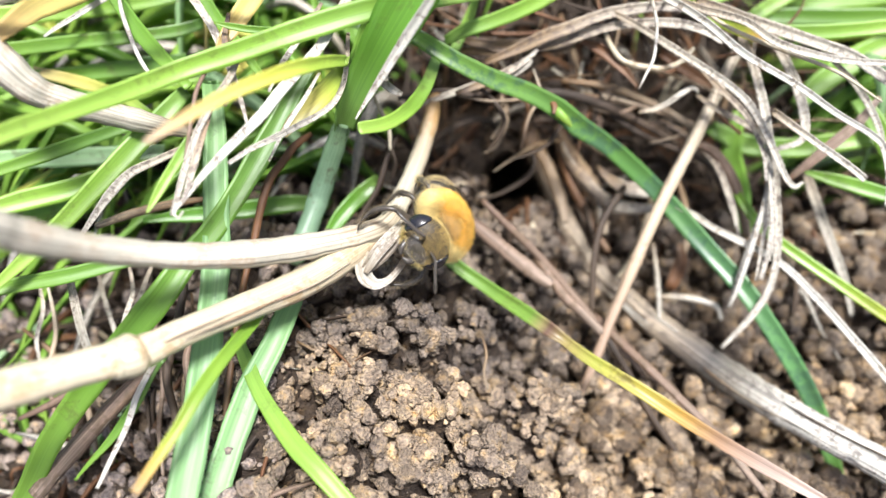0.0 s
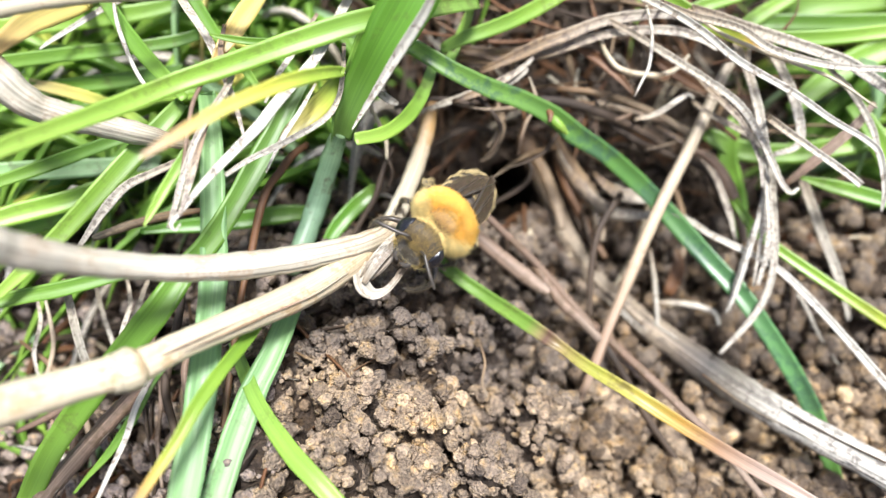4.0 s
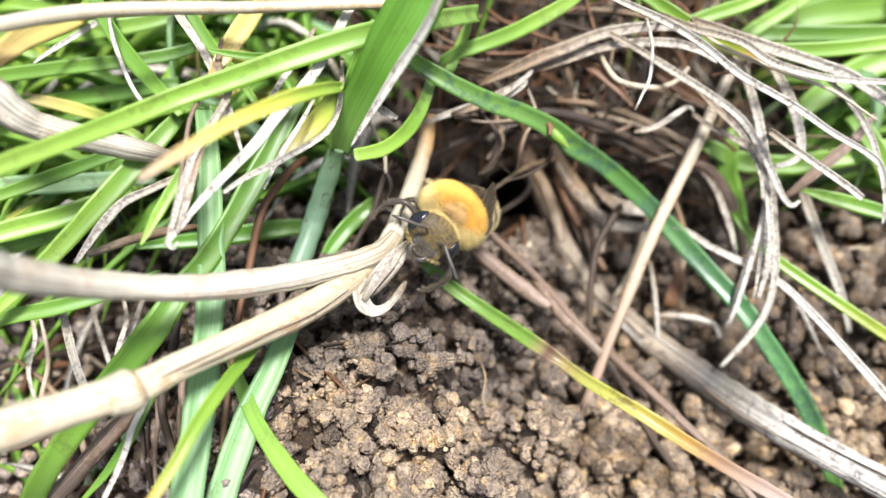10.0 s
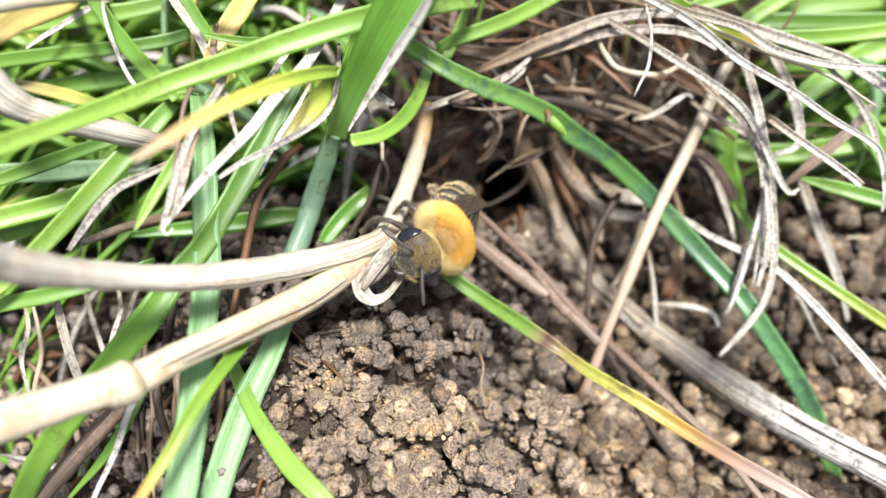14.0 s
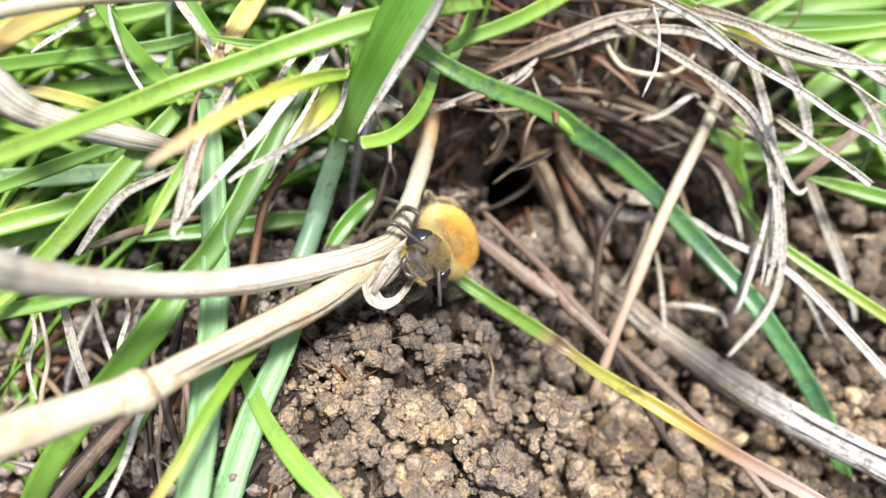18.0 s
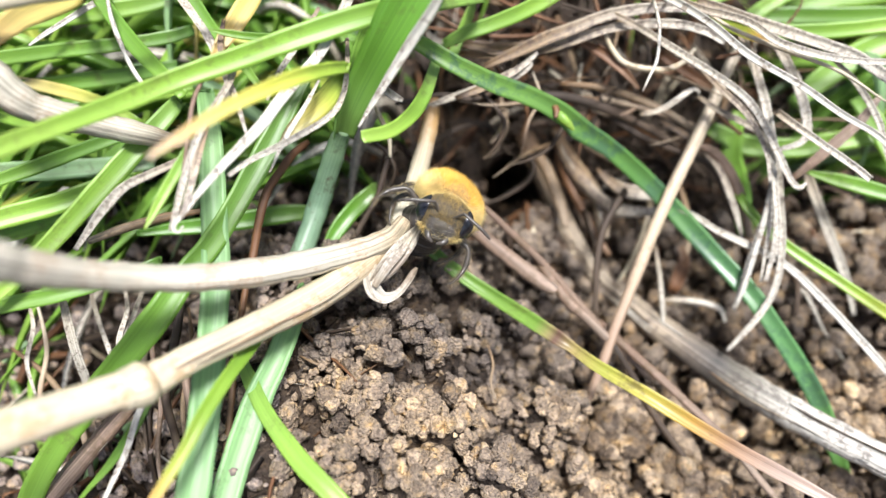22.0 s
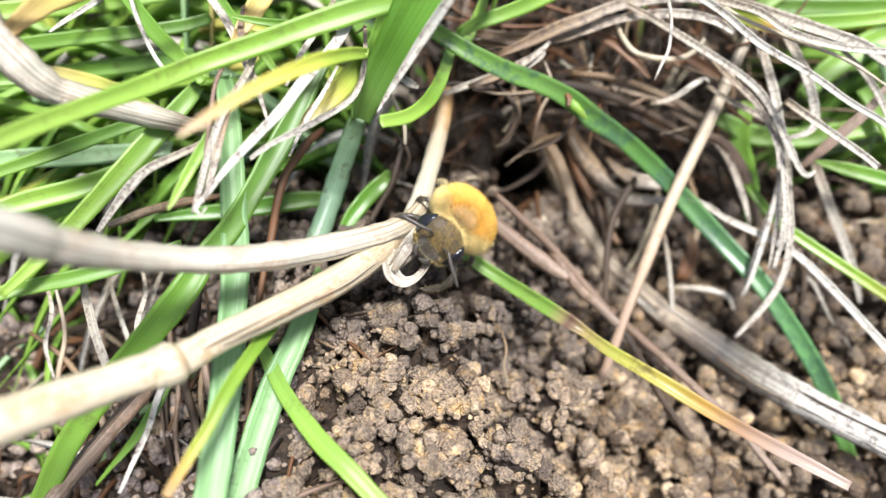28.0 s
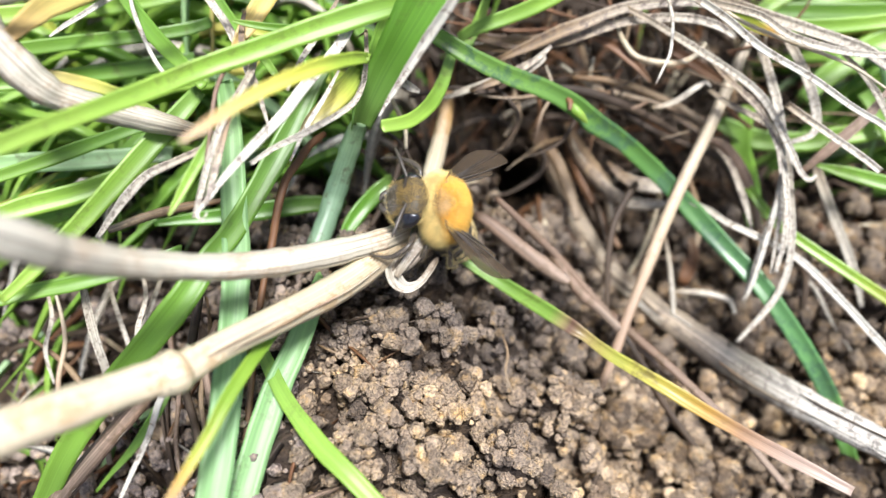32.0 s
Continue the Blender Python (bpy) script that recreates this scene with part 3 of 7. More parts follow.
def nugget_shapes(count, level):
    """Knobbly crumbs: rounded grains grown together, with creases between the knobs."""
    shapes = []
    for c in range(count):
        bm = bmesh.new()
        bmesh.ops.create_icosphere(bm, subdivisions=level, radius=1.0)
        off = Vector((c * 5.3, c * 2.1, c * 0.7))
        cuts = [(noise.random_unit_vector(), 0.62 + 0.05 * (q % 6)) for q in range(8)]
        for v in bm.verts:
            d = v.co.normalized()
            knob = noise.voronoi(d * 1.9 + off)[0]
            fine = noise.voronoi(d * 4.6 + off)[0]
            k = 0.95 + 0.45 * noise.noise(d * 1.2 + off) + 0.55 * min(knob[1] - knob[0], 0.5) + 0.28 * min(fine[1] - fine[0], 0.4) - 0.12 * knob[0]
            k += 0.1 * noise.noise(d * 6.5 + off)
            p = Vector((d.x * k, d.y * k * (0.8 + 0.05 * (c % 5)), d.z * k * 0.85))
            for n, reach in cuts:
                over = p.dot(n) - reach
                if over > 0:
                    p -= n * over * 0.8
            v.co = p
        bm.verts.ensure_lookup_table()
        shapes.append((np.array([v.co[:] for v in bm.verts]), np.array([[v.index for v in f.verts] for f in bm.faces])))
        bm.free()
    return shapes


NUGGET, KNOB, COARSE, TINY = nugget_shapes(18, 4), nugget_shapes(18, 3), nugget_shapes(16, 2), crumb_shapes(16, 1)


def heap(name, spots, shapes, label, category, at, material=None, least=0.24):
    verts, faces, k = [], [], 0
    for x, y, z, r in spots:
        v, f = rng.choice(shapes if r > least else TINY)
        turn = np.array(Euler([rng.uniform(0, 6.28) for _ in range(3)]).to_matrix())
        verts.append((v @ turn.T) * r + (x, y, z))
        faces.append(f + k)
        k += len(v)
    me = bulk(name, np.vstack(verts), np.vstack(faces), material or CRUMB, smooth=True)
    return thing(name, me, at, label, category, kind="stuff")


def scatter_crumbs():
    r = random.Random(31)
    # the mound: crumbs thrown one by one where there is room, the largest first
    placed, cells = [], {}
    for size, tries in ((0.75, 120), (0.6, 700), (0.46, 2600), (0.35, 6500), (0.25, 14000), (0.16, 16000)):
        for _ in range(tries):
            x, y = r.gauss(0.5, 8.0), r.uniform(-1, 31)
            rad = size * r.uniform(0.85, 1.15)
            if burrow(x, y) > 1 or crack(x, y) < 0.08 * r.uniform(0.6, 1.5):
                continue
            i, j = int(x // 1), int(y // 1)
            near = [q for a in (-2, -1, 0, 1, 2) for b in (-2, -1, 0, 1, 2) for q in cells.get((i + a, j + b), ())]
            if any((q[0] - x) ** 2 + (q[1] - y) ** 2 < (0.56 * (q[3] + rad)) ** 2 for q in near):
                continue
            spot = (x, y, ground_height(x, y) + rad * r.uniform(0.15, 0.7), rad)
            placed.append(spot)
            cells.setdefault((i, j), []).append(spot)
    # second storey: clods of crumbs piled on one another
    clods = [(-6.6, 16.2, 2.3), (-4.4, 11.4, 1.5), (-1.5, 17.6, 1.2), (1.8, 14.6, 1.3), (4.6, 17.0, 1.3), (6.8, 12.8, 1.4), (-1.0, 10.6, 1.3), (2.4, 19.6, 1.0)]
    clods += [(r.uniform(-9, 10), r.uniform(3, 21), r.uniform(0.6, 1.2)) for _ in range(30)]
    for n, (cx, cy, big) in enumerate(clods):
        fine = n == 0
        for _ in range(int((34 if fine else 10) * big * big)):
            a, b = r.uniform(0, 6.28), r.uniform(0, 1)
            x, y = cx + math.cos(a) * math.sqrt(b) * big, cy + math.sin(a) * math.sqrt(b) * big
            rad = r.uniform(0.17, 0.34) if fine else r.uniform(0.28, 0.6)
            placed.append((x, y, ground_height(cx, cy) + big * 0.75 * math.sqrt(1 - b) + rad * 0.2, rad))
    placed = [(x, y, z - 1.6 * step(-9, -11, x) * step(14.5, 12, y), rad) for x, y, z, rad in placed]
    placed.sort(key=lambda c: -c[3])
    # the largest crumbs lie singly on the ground
    shared = {m.name: [bulk("soil_crumb", v, f, m) for v, f in NUGGET] for m in (CRUMB, DARKER)}

    def darker(x, y):
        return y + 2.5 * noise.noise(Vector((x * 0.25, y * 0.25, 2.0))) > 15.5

    for x, y, z, rad in placed[:300]:
        ob = new("soil_crumb", r.choice(shared[(DARKER if darker(x, y) else CRUMB).name]))
        ob.matrix_basis = Matrix.Translation(Vector((x, y, z)) * MM) @ Euler([r.uniform(0, 6.28) for _ in range(3)]).to_matrix().to_4x4() @ Matrix.Scale(rad, 4)
        ob.parent = SOIL
    rest = placed[300:]
    darker_rest, dry = [c for c in rest if darker(c[0], c[1])], [c for c in rest if not darker(c[0], c[1])]
    heap("soil_crumbs", [c for c in dry if c[3] > 0.36], KNOB, "loose yellowish-brown soil crumbs heaped on the mound", "soil", (0, 12, -3))
    heap("soil_crumbs", [c for c in darker_rest if c[3] > 0.36], KNOB, "darker grey-brown soil crumbs at the top of the mound", "soil", (0, 20, -3), DARKER)
    heap("soil_grains", [c for c in dry if c[3] <= 0.36], COARSE, "fine yellowish-brown soil grains between the larger crumbs", "soil", (0, 12, -3), least=0.16)
    heap("soil_grains", [c for c in darker_rest if c[3] <= 0.36], COARSE, "fine darker soil grains between the larger crumbs", "soil", (0, 20, -3), DARKER, least=0.16)
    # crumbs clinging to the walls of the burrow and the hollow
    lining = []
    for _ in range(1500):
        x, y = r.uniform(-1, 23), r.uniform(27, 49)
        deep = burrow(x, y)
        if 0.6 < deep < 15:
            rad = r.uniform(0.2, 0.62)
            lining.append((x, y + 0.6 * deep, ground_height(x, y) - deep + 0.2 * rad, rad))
    heap("soil_crumbs", lining, COARSE, "soil crumbs lining the burrow mouth, its shade in their colour", "soil", (8, 38, -18), SHADED_SOIL)
    # beside and behind the mound
    wide, far = [], []
    for _ in range(4400):
        x, y = r.uniform(6, 44), r.uniform(-3, 31)
        rad = min(0.32 + r.expovariate(5), 0.95)
        wide.append((x, y, ground_height(x, y) + rad * r.uniform(0, 0.6), rad))
    heap("soil_crumbs", [c for c in wide if c[1] <= 17], COARSE, "coarse tan soil crumbs beside the mound", "soil", (24, 8, -12), CRUMB)
    heap("soil_crumbs", [c for c in wide if c[1] > 17], COARSE, "coarse darker soil crumbs beside the mound", "soil", (24, 22, -12), DARKER)
    for k in range(8600):
        x, y = r.uniform(-52, 56), r.uniform(-12, 72)
        if k > 3600:
            x, y = r.uniform(7, 44), r.uniform(-4, 34)
        if k > 7600:
            x = r.uniform(-44, -10)
        if abs(x) < 7 and y < 28 or burrow(x, y) > 1:
            continue
        rad = min(0.22 + r.expovariate(4), 0.9 if x > 0 else 0.6)
        far.append((x, y, ground_height(x, y) + rad * 0.3, rad))
    for _ in range(2200):
        x, y = r.uniform(-46, -9), r.uniform(-6, 32)
        far.append((x, y, ground_height(x, y) + 0.1, r.uniform(0.2, 0.55)))
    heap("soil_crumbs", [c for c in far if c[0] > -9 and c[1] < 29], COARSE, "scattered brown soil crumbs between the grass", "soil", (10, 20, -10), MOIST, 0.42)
    heap("soil_crumbs", [c for c in far if c[0] > -9 and c[1] >= 29], COARSE, "soil crumbs under the overhanging grass, shade in their colour", "soil", (10, 40, -10), SHADED_SOIL, 0.42)
    heap("soil_crumbs", [c for c in far if c[0] <= -9], COARSE, "scattered greyish soil crumbs under the grass", "soil", (-20, 30, -10), PALE_SOIL, 0.42)


scatter_crumbs()


# ---- grass, dead leaves and stalks ----
KINDS = {
    "grass": ("grass_blade", "grass", ribbon), "dead": ("dead_grass_blade", "dead grass", ribbon),
    "stalk": ("dead_stalk", "dead stalk", rod), "culm": ("grass_culm", "grass", rod), "root": ("root_fibre", "root", rod),
}
count = [0]


def tuft(at, label):
    ob = new("grass_tuft")
    ob.empty_display_size = 0.002
    ob.location = Vector(at) * MM
    return tagged(ob, label, "grass", "grass tufts round the burrow")


TUFTS = [
    tuft((-14, 38, -8), "green grass tuft with yellowing and bleached leaves"),
    tuft((4, 40, -8), "green grass tuft with roots overhanging the burrow"),
    tuft((26, 36, -9), "grass tuft of green blades and many dead strands"),
    tuft((-16, 18, -5), "sparse grass blades rising beside the soil mound"),
]


def split_fibres(stalk, line, material):
    """Raised fibres and splinters that run along a thick dry stalk."""
    r = random.Random(count[0])
    s = spline(line)
    for k in range(7):
        a = r.randint(0, max(len(s) - 16, 0))
        run = s[a:a + r.randint(10, 34):3]
        if len(run) < 3:
            continue
        u, fibre = r.uniform(-0.75, 0.75), []
        for i, p in enumerate(run):
            t = run[min(i + 1, len(run) - 1), :3] - run[max(i - 1, 0), :3]
            side = np.cross(t, facing(p[:3]))
            side /= np.linalg.norm(side)
            up = np.cross(side, t / np.linalg.norm(t))
            drift = u + 0.06 * math.sin(i + k)
            q = p[:3] + side * (drift * p[3] / 2) + up * (p[3] / 2 * 0.62 * math.sqrt(1 - drift * drift))
            fibre.append((*q, p[3] * (0.035 if i in (0, len(run) - 1) else r.uniform(0.05, 0.09))))
        me = rod("fibre", fibre, r.choice((material, material, BROWN, GREY)), sides=6, seed=k, groove=0.0)
        me.transform(Matrix.Translation(Vector(line[0][:3]) * -MM))
        part("fibre", me, stalk)


def plant(kind, label, material, line, **shape):
    """One blade or stalk along line: (x, y, z, width) in millimetres, root end first."""
    name, category, make = KINDS[kind]
    count[0] += 1
    me = make(name, line, material, seed=count[0], **shape)
    x, y, z, _ = line[0]
    if kind in ("stalk", "root"):
        ob = thing(name, me, line[0][:3], label, category, group="loose dead stalks" if kind == "stalk" else "roots round the burrow")
        if sorted(p[3] for p in line)[len(line) // 2] > 0.7:
            split_fibres(ob, line, material)
        return ob
    middle = line[len(line) // 2]
    if middle[0] < -3 and middle[1] < 21:
        home = TUFTS[3]
    else:
        home = TUFTS[0] if middle[0] < -4 else TUFTS[1] if middle[0] < 13 else TUFTS[2]
    me.transform(Matrix.Translation(-home.location))
    return part({"grass": "blade", "dead": "dead_leaf", "culm": "culm"}[kind], me, home, label)


plant("grass", "long bright green grass blade arching over the tuft", BRIGHT, [(3.09, 49.82, -7.12, 0.62), (2.33, 37.1, 5.3, 0.88), (2.24, 35.67, 6.7, 1.04), (-0.66, 33.07, 8.67, 1.17), (-3.72, 31.09, 9.84, 1.24), (-7.71, 29.28, 9.96, 1.27), (-10.79, 28.08, 9.73, 1.14), (-13.57, 26.84, 9.71, 1.12), (-15.83, 24.9, 10.34, 1.02), (-17.72, 22.76, 11.44, 0.91), (-19.25, 20.77, 12.61, 0.86), (-20.57, 19.12, 13.41, 0.82)], fold=0.35, bare=2)
plant("grass", "yellowing grass blade with a dry orange tip", YELLOW, [(-8.42, 43.54, -9.17, 0.33), (-5.56, 29.46, 7.31, 0.47), (-5.3, 28.17, 8.82, 0.55), (-5.99, 26.75, 10.32, 0.7), (-7.09, 24.78, 12.08, 0.76), (-8.23, 22.96, 13.35, 0.69), (-9.34, 21.42, 14.22, 0.61), (-10.18, 20.11, 14.86, 0.52), (-11, 18.67, 15.55, 0.43), (-11.83, 17.66, 15.79, 0.18)], fold=0.4, bare=2)
plant("stalk", "pale straw stem lying across the grass", STRAW, [(-3.5, 50.55, -6.58, 0.34), (-2.26, 33.93, 9.23, 0.48), (-2.15, 32.48, 10.61, 0.56), (-6.1, 32.05, 10.91, 0.61), (-10.25, 31.63, 11.2, 0.66), (-13.52, 30.9, 11.9, 0.71), (-16.61, 30.12, 12.58, 0.75), (-18.96, 29.16, 13.17, 0.78), (-20.62, 28.1, 13.72, 0.76), (-22.16, 27.02, 14.25, 0.74)], flat=0.85, bare=2)
plant("dead", "broad withered orange-yellow grass blade", OCHRE, [(-30.74, 49.97, -6.98, 0.64), (-20.79, 34.27, 8.26, 0.92), (-19.96, 32.96, 9.53, 1.08), (-20.57, 31.9, 10.09, 1.36), (-21.45, 30.23, 10.88, 1.37), (-21.79, 28.44, 11.61, 1.09), (-22.34, 26.93, 11.93, 0.67)], fold=0.2, bare=2)
plant("stalk", "broad bleached dead leaf sheath curling over the grass", SHEATH, [(-20.27, 36.39, -9.53, 0.31), (-15.01, 27.35, 3.29, 0.44), (-14.38, 26.26, 4.84, 0.52), (-16.25, 26.1, 5.87, 1.14), (-18.33, 26.04, 6.95, 1.36), (-20.62, 25.81, 8.5, 1.49), (-21.54, 25.77, 9.6, 1.68), (-22.4, 26.25, 10.8, 1.81), (-23.55, 27.3, 12.3, 1.95), (-24.5, 29.3, 14.2, 2.0), (-24.9, 31.0, 15.4, 2.0)], flat=0.8, groove=0.08, sides=16, bare=2)
plant("grass", "broad dark green folded grass blade", DARK, [(-5.95, 27.76, 3.47, 1.15), (-5.4, 28.25, 4.88, 1.46), (-4.44, 29.19, 6.53, 2.01), (-3.16, 29.99, 8.69, 2.5), (-1.83, 31.15, 10.47, 2.81), (-0.88, 32.23, 11.63, 2.9), (0.34, 33.25, 13.33, 2.65)], fold=0.3)
plant("grass", "light green leaf sheath beside the folded blade", GREEN, [(-8.34, 36.67, -9.36, 0.49), (-6.51, 29.03, 1.35, 0.7), (-6.23, 27.88, 2.96, 0.82), (-5.94, 29.02, 4.15, 1.02), (-5.23, 30.76, 5.67, 1.01), (-4.42, 32.46, 7.17, 0.8), (-3.62, 33.54, 8.33, 0.39)], fold=0.4, bare=2)
plant("culm", "blue-green grass culm with brown stains", CULM, [(-9.79, 23.02, -4.36, 0.9), (-9.37, 22.1, -2.47, 1.29), (-8.57, 24.12, -1.71, 1.37), (-7.97, 25.8, -1.02, 1.38), (-7.17, 26.99, 0.77, 1.31), (-6.44, 27.96, 2.44, 1.18), (-5.95, 28.06, 3.63, 1.02)], groove=0.03, bare=1)
plant("dead", "narrow bleached white dead blade", WHITE, [(1.12, 29.72, 15.98, 0.29), (0.25, 28.84, 14.93, 0.36), (-0.69, 28.31, 12.92, 0.48), (-2.05, 27.64, 10.84, 0.54), (-3.33, 26.64, 9.15, 0.4), (-4.23, 25.78, 8.1, 0.21), (-4.7, 25.07, 7.72, 0.07)], fold=0.5)
plant("grass", "short curling bright green grass blade", BRIGHT, [(-0.54, 44.38, -8.97, 0.34), (-0.38, 34.96, 1.8, 0.49), (-0.36, 33.64, 3.3, 0.58), (-0.65, 32.39, 3.42, 0.71), (-1.14, 30.66, 3.62, 0.84), (-1.92, 28.16, 4.87, 0.86), (-3.06, 25.82, 6.44, 0.81), (-4.55, 24.62, 7.47, 0.66)], fold=0.3, bare=2)
plant("grass", "pale yellow-green withering leaf", FADING, [(-8.32, 43.46, -9.22, 0.45), (-6.1, 32.39, 3.77, 0.64), (-5.84, 31.1, 5.28, 0.75), (-6.45, 29.43, 5.51, 1.19), (-7.22, 27.95, 5.83, 1.23), (-8.43, 26.61, 5.67, 0.9), (-9.15, 25.83, 5.24, 0.45)], fold=0.2, bare=2)
plant("dead", "thin twisted dead leaf", GREY, [(-8.29, 46.05, -8.61, 0.14), (-5.74, 32.54, 6.15, 0.2), (-5.49, 31.2, 7.61, 0.23), (-5.44, 29.11, 7.62, 0.27), (-5.64, 27.55, 7.34, 0.29), (-6.31, 25.88, 7.56, 0.33), (-8.43, 24.15, 7.74, 0.35), (-10.1, 23.11, 7.73, 0.28), (-11.16, 22.21, 7.69, 0.2)], fold=0.5, bare=2)
plant("dead", "long bleached white dead blade with a hooked tip", WHITE, [(-5.95, 53.05, -5.71, 0.29), (-3.96, 36.15, 9.32, 0.42), (-3.78, 34.66, 10.64, 0.49), (-5.01, 32.44, 9.99, 0.54), (-5.83, 30.63, 9.57, 0.53), (-6.77, 28.88, 9.07, 0.55), (-7.89, 27.24, 8.85, 0.56), (-8.7, 26.04, 8.76, 0.58), (-9.48, 24.73, 8.61, 0.55), (-10.42, 23.56, 8.43, 0.5), (-11.33, 22.43, 8.26, 0.45), (-12.23, 21.43, 7.93, 0.36), (-13.05, 20.26, 7.63, 0.24), (-13.55, 19.44, 7.53, 0.18), (-13.28, 19.05, 7.55, 0.11), (-13.03, 19.34, 7.71, 0.09)], fold=0.3, bare=2)
plant("dead", "grey speckled dead blade", GREY, [(-23.56, 52.31, -6.09, 0.28), (-16.65, 37.45, 7.46, 0.4), (-16.0, 36.05, 8.73, 0.47), (-14.96, 33.89, 8.6, 0.51), (-14.07, 32.54, 8.41, 0.5), (-13.23, 31.27, 8.15, 0.5), (-12.45, 29.78, 7.47, 0.5), (-12.05, 28.59, 6.69, 0.41), (-12.59, 27.46, 5.82, 0.28)], fold=0.4, twist=60, bare=2)
plant("dead", "frayed grey dead strand", GREY, [(-17.47, 45, -8.72, 0.23), (-11.69, 30.65, 7.38, 0.33), (-11.17, 29.36, 8.82, 0.39), (-11.36, 27.35, 8.87, 0.38), (-11.98, 25.42, 8.96, 0.37), (-12.71, 23.72, 8.6, 0.36), (-13.27, 21.9, 7.95, 0.36), (-13.59, 20.54, 7.44, 0.31), (-13.94, 19.54, 6.89, 0.18)], fold=0.4, twist=40, bare=2)
plant("stalk", "thin pinkish brown dead strand", PINK, [(-20.02, 43.09, -9.33, 0.13), (-13.16, 28.87, 7.55, 0.18), (-12.57, 27.64, 9.01, 0.21), (-12.94, 25.82, 9.16, 0.24), (-13.22, 23.71, 8.36, 0.23), (-13.46, 21.81, 7.56, 0.23), (-13.7, 20.06, 6.84, 0.17)], bare=2)
plant("dead", "weathered grey dead blade", GREY, [(-19.68, 35.88, -9.35, 0.18), (-13.85, 25.7, 5.24, 0.25), (-13.23, 24.61, 6.8, 0.29), (-14.07, 23.73, 6.88, 0.38), (-15.5, 23.17, 6.56, 0.42), (-16.99, 22.77, 5.99, 0.47), (-18.14, 22.05, 5.25, 0.53), (-19.01, 21.45, 4.46, 0.43), (-20.2, 20.47, 3.35, 0.24)], fold=0.4, bare=2)
plant("grass", "small pointed green blade", BRIGHT, [(-20.5, 35.69, -9.46, 0.32), (-13.92, 24.71, 6.41, 0.45), (-13.27, 23.63, 7.97, 0.53), (-13.54, 22.76, 7.96, 0.58), (-14.15, 21.25, 7.82, 0.54), (-14.68, 20.11, 7.53, 0.37), (-15, 19.39, 7.37, 0.11)], fold=0.3, bare=2)
plant("grass", "upright green grass blade", PALE, [(-19.8, 41.63, -9.77, 0.6), (-14.5, 30.92, 3.52, 0.86), (-13.91, 29.72, 5.01, 1.01), (-13.45, 27.23, 4.46, 1.26), (-13.23, 24.58, 3.72, 1.37), (-13.01, 21.99, 3, 1.48), (-12.74, 19.02, 2.54, 1.51), (-12.71, 15.56, 2.03, 1.52), (-12.73, 12.28, 1.62, 1.6), (-12.89, 9.47, 1.24, 1.61), (-13.17, 7.09, 0.75, 1.58), (-13.42, 4.55, 0.16, 1.39)], fold=0.3, bare=2)
plant("grass", "green grass blade running down to the soil", GREEN, [(-11.19, 43.92, -9, 0.52), (-8.21, 32.73, 3.95, 0.75), (-7.87, 31.44, 5.44, 0.88), (-8.81, 29.49, 4.94, 1.14), (-9.9, 27.15, 4.23, 1.33), (-11.13, 24.85, 3.55, 1.38), (-12.16, 22.89, 3.04, 1.3), (-13.16, 20.73, 3, 1.27), (-14.1, 19.15, 3.04, 1.37), (-15.32, 17.04, 2.69, 1.53), (-16.87, 15.4, 1.78, 1.47), (-18.65, 13.96, 0.42, 1.48), (-20.88, 12.21, -1.69, 1.46), (-22.6, 10.39, -3.26, 1.35), (-24.04, 8.38, -4.94, 1.23), (-25.77, 5.87, -6.76, 1.05)], fold=0.3, bare=2)
plant("grass", "green grass blade leaning over the dead leaves", BRIGHT, [(-21.91, 40.72, -9.72, 0.48), (-16, 30.16, 3.68, 0.68), (-15.35, 28.99, 5.16, 0.8), (-16.48, 26.95, 5.19, 1.17), (-17.94, 24.82, 4.93, 1.21), (-19.55, 22.67, 4.54, 1.13), (-21.19, 20.67, 4.01, 0.99), (-22.78, 18.85, 3.58, 0.79), (-24.64, 16.94, 3.09, 0.48)], fold=0.3, bare=2)
plant("grass", "dark green grass blade lying flat", GREEN, [(-20.98, 47.19, -8.14, 0.4), (-16.55, 37.56, 2.02, 0.57), (-15.95, 36.25, 3.4, 0.67), (-17.25, 35.53, 3.56, 0.8), (-19.79, 34.84, 3.73, 0.87), (-23.71, 34.18, 3.89, 0.93), (-27.01, 33.48, 4.04, 0.92), (-29.53, 32.78, 4.2, 0.84)], fold=0.2, bare=2)
plant("grass", "slanting green grass blade", GREEN, [(-29.92, 52.84, -5.88, 0.45), (-21.96, 39.18, 6.37, 0.65), (-21.16, 37.81, 7.59, 0.76), (-20.11, 35.21, 7.33, 0.85), (-17.96, 32.15, 6.84, 0.9), (-16.28, 30.22, 6.73, 0.85), (-14.5, 28.32, 6.52, 0.64)], fold=0.3, bare=2)
plant("stalk", "thin bleached straw thread", WHITE, [(-28.35, 50.01, -7.05, 0.11), (-19.59, 35.01, 7.51, 0.16), (-18.82, 33.69, 8.8, 0.19), (-18.36, 32.04, 8.48, 0.26), (-17.53, 30.14, 8.03, 0.25), (-16.88, 28.96, 7.74, 0.25), (-16.15, 27.99, 7.45, 0.19)], bare=2)
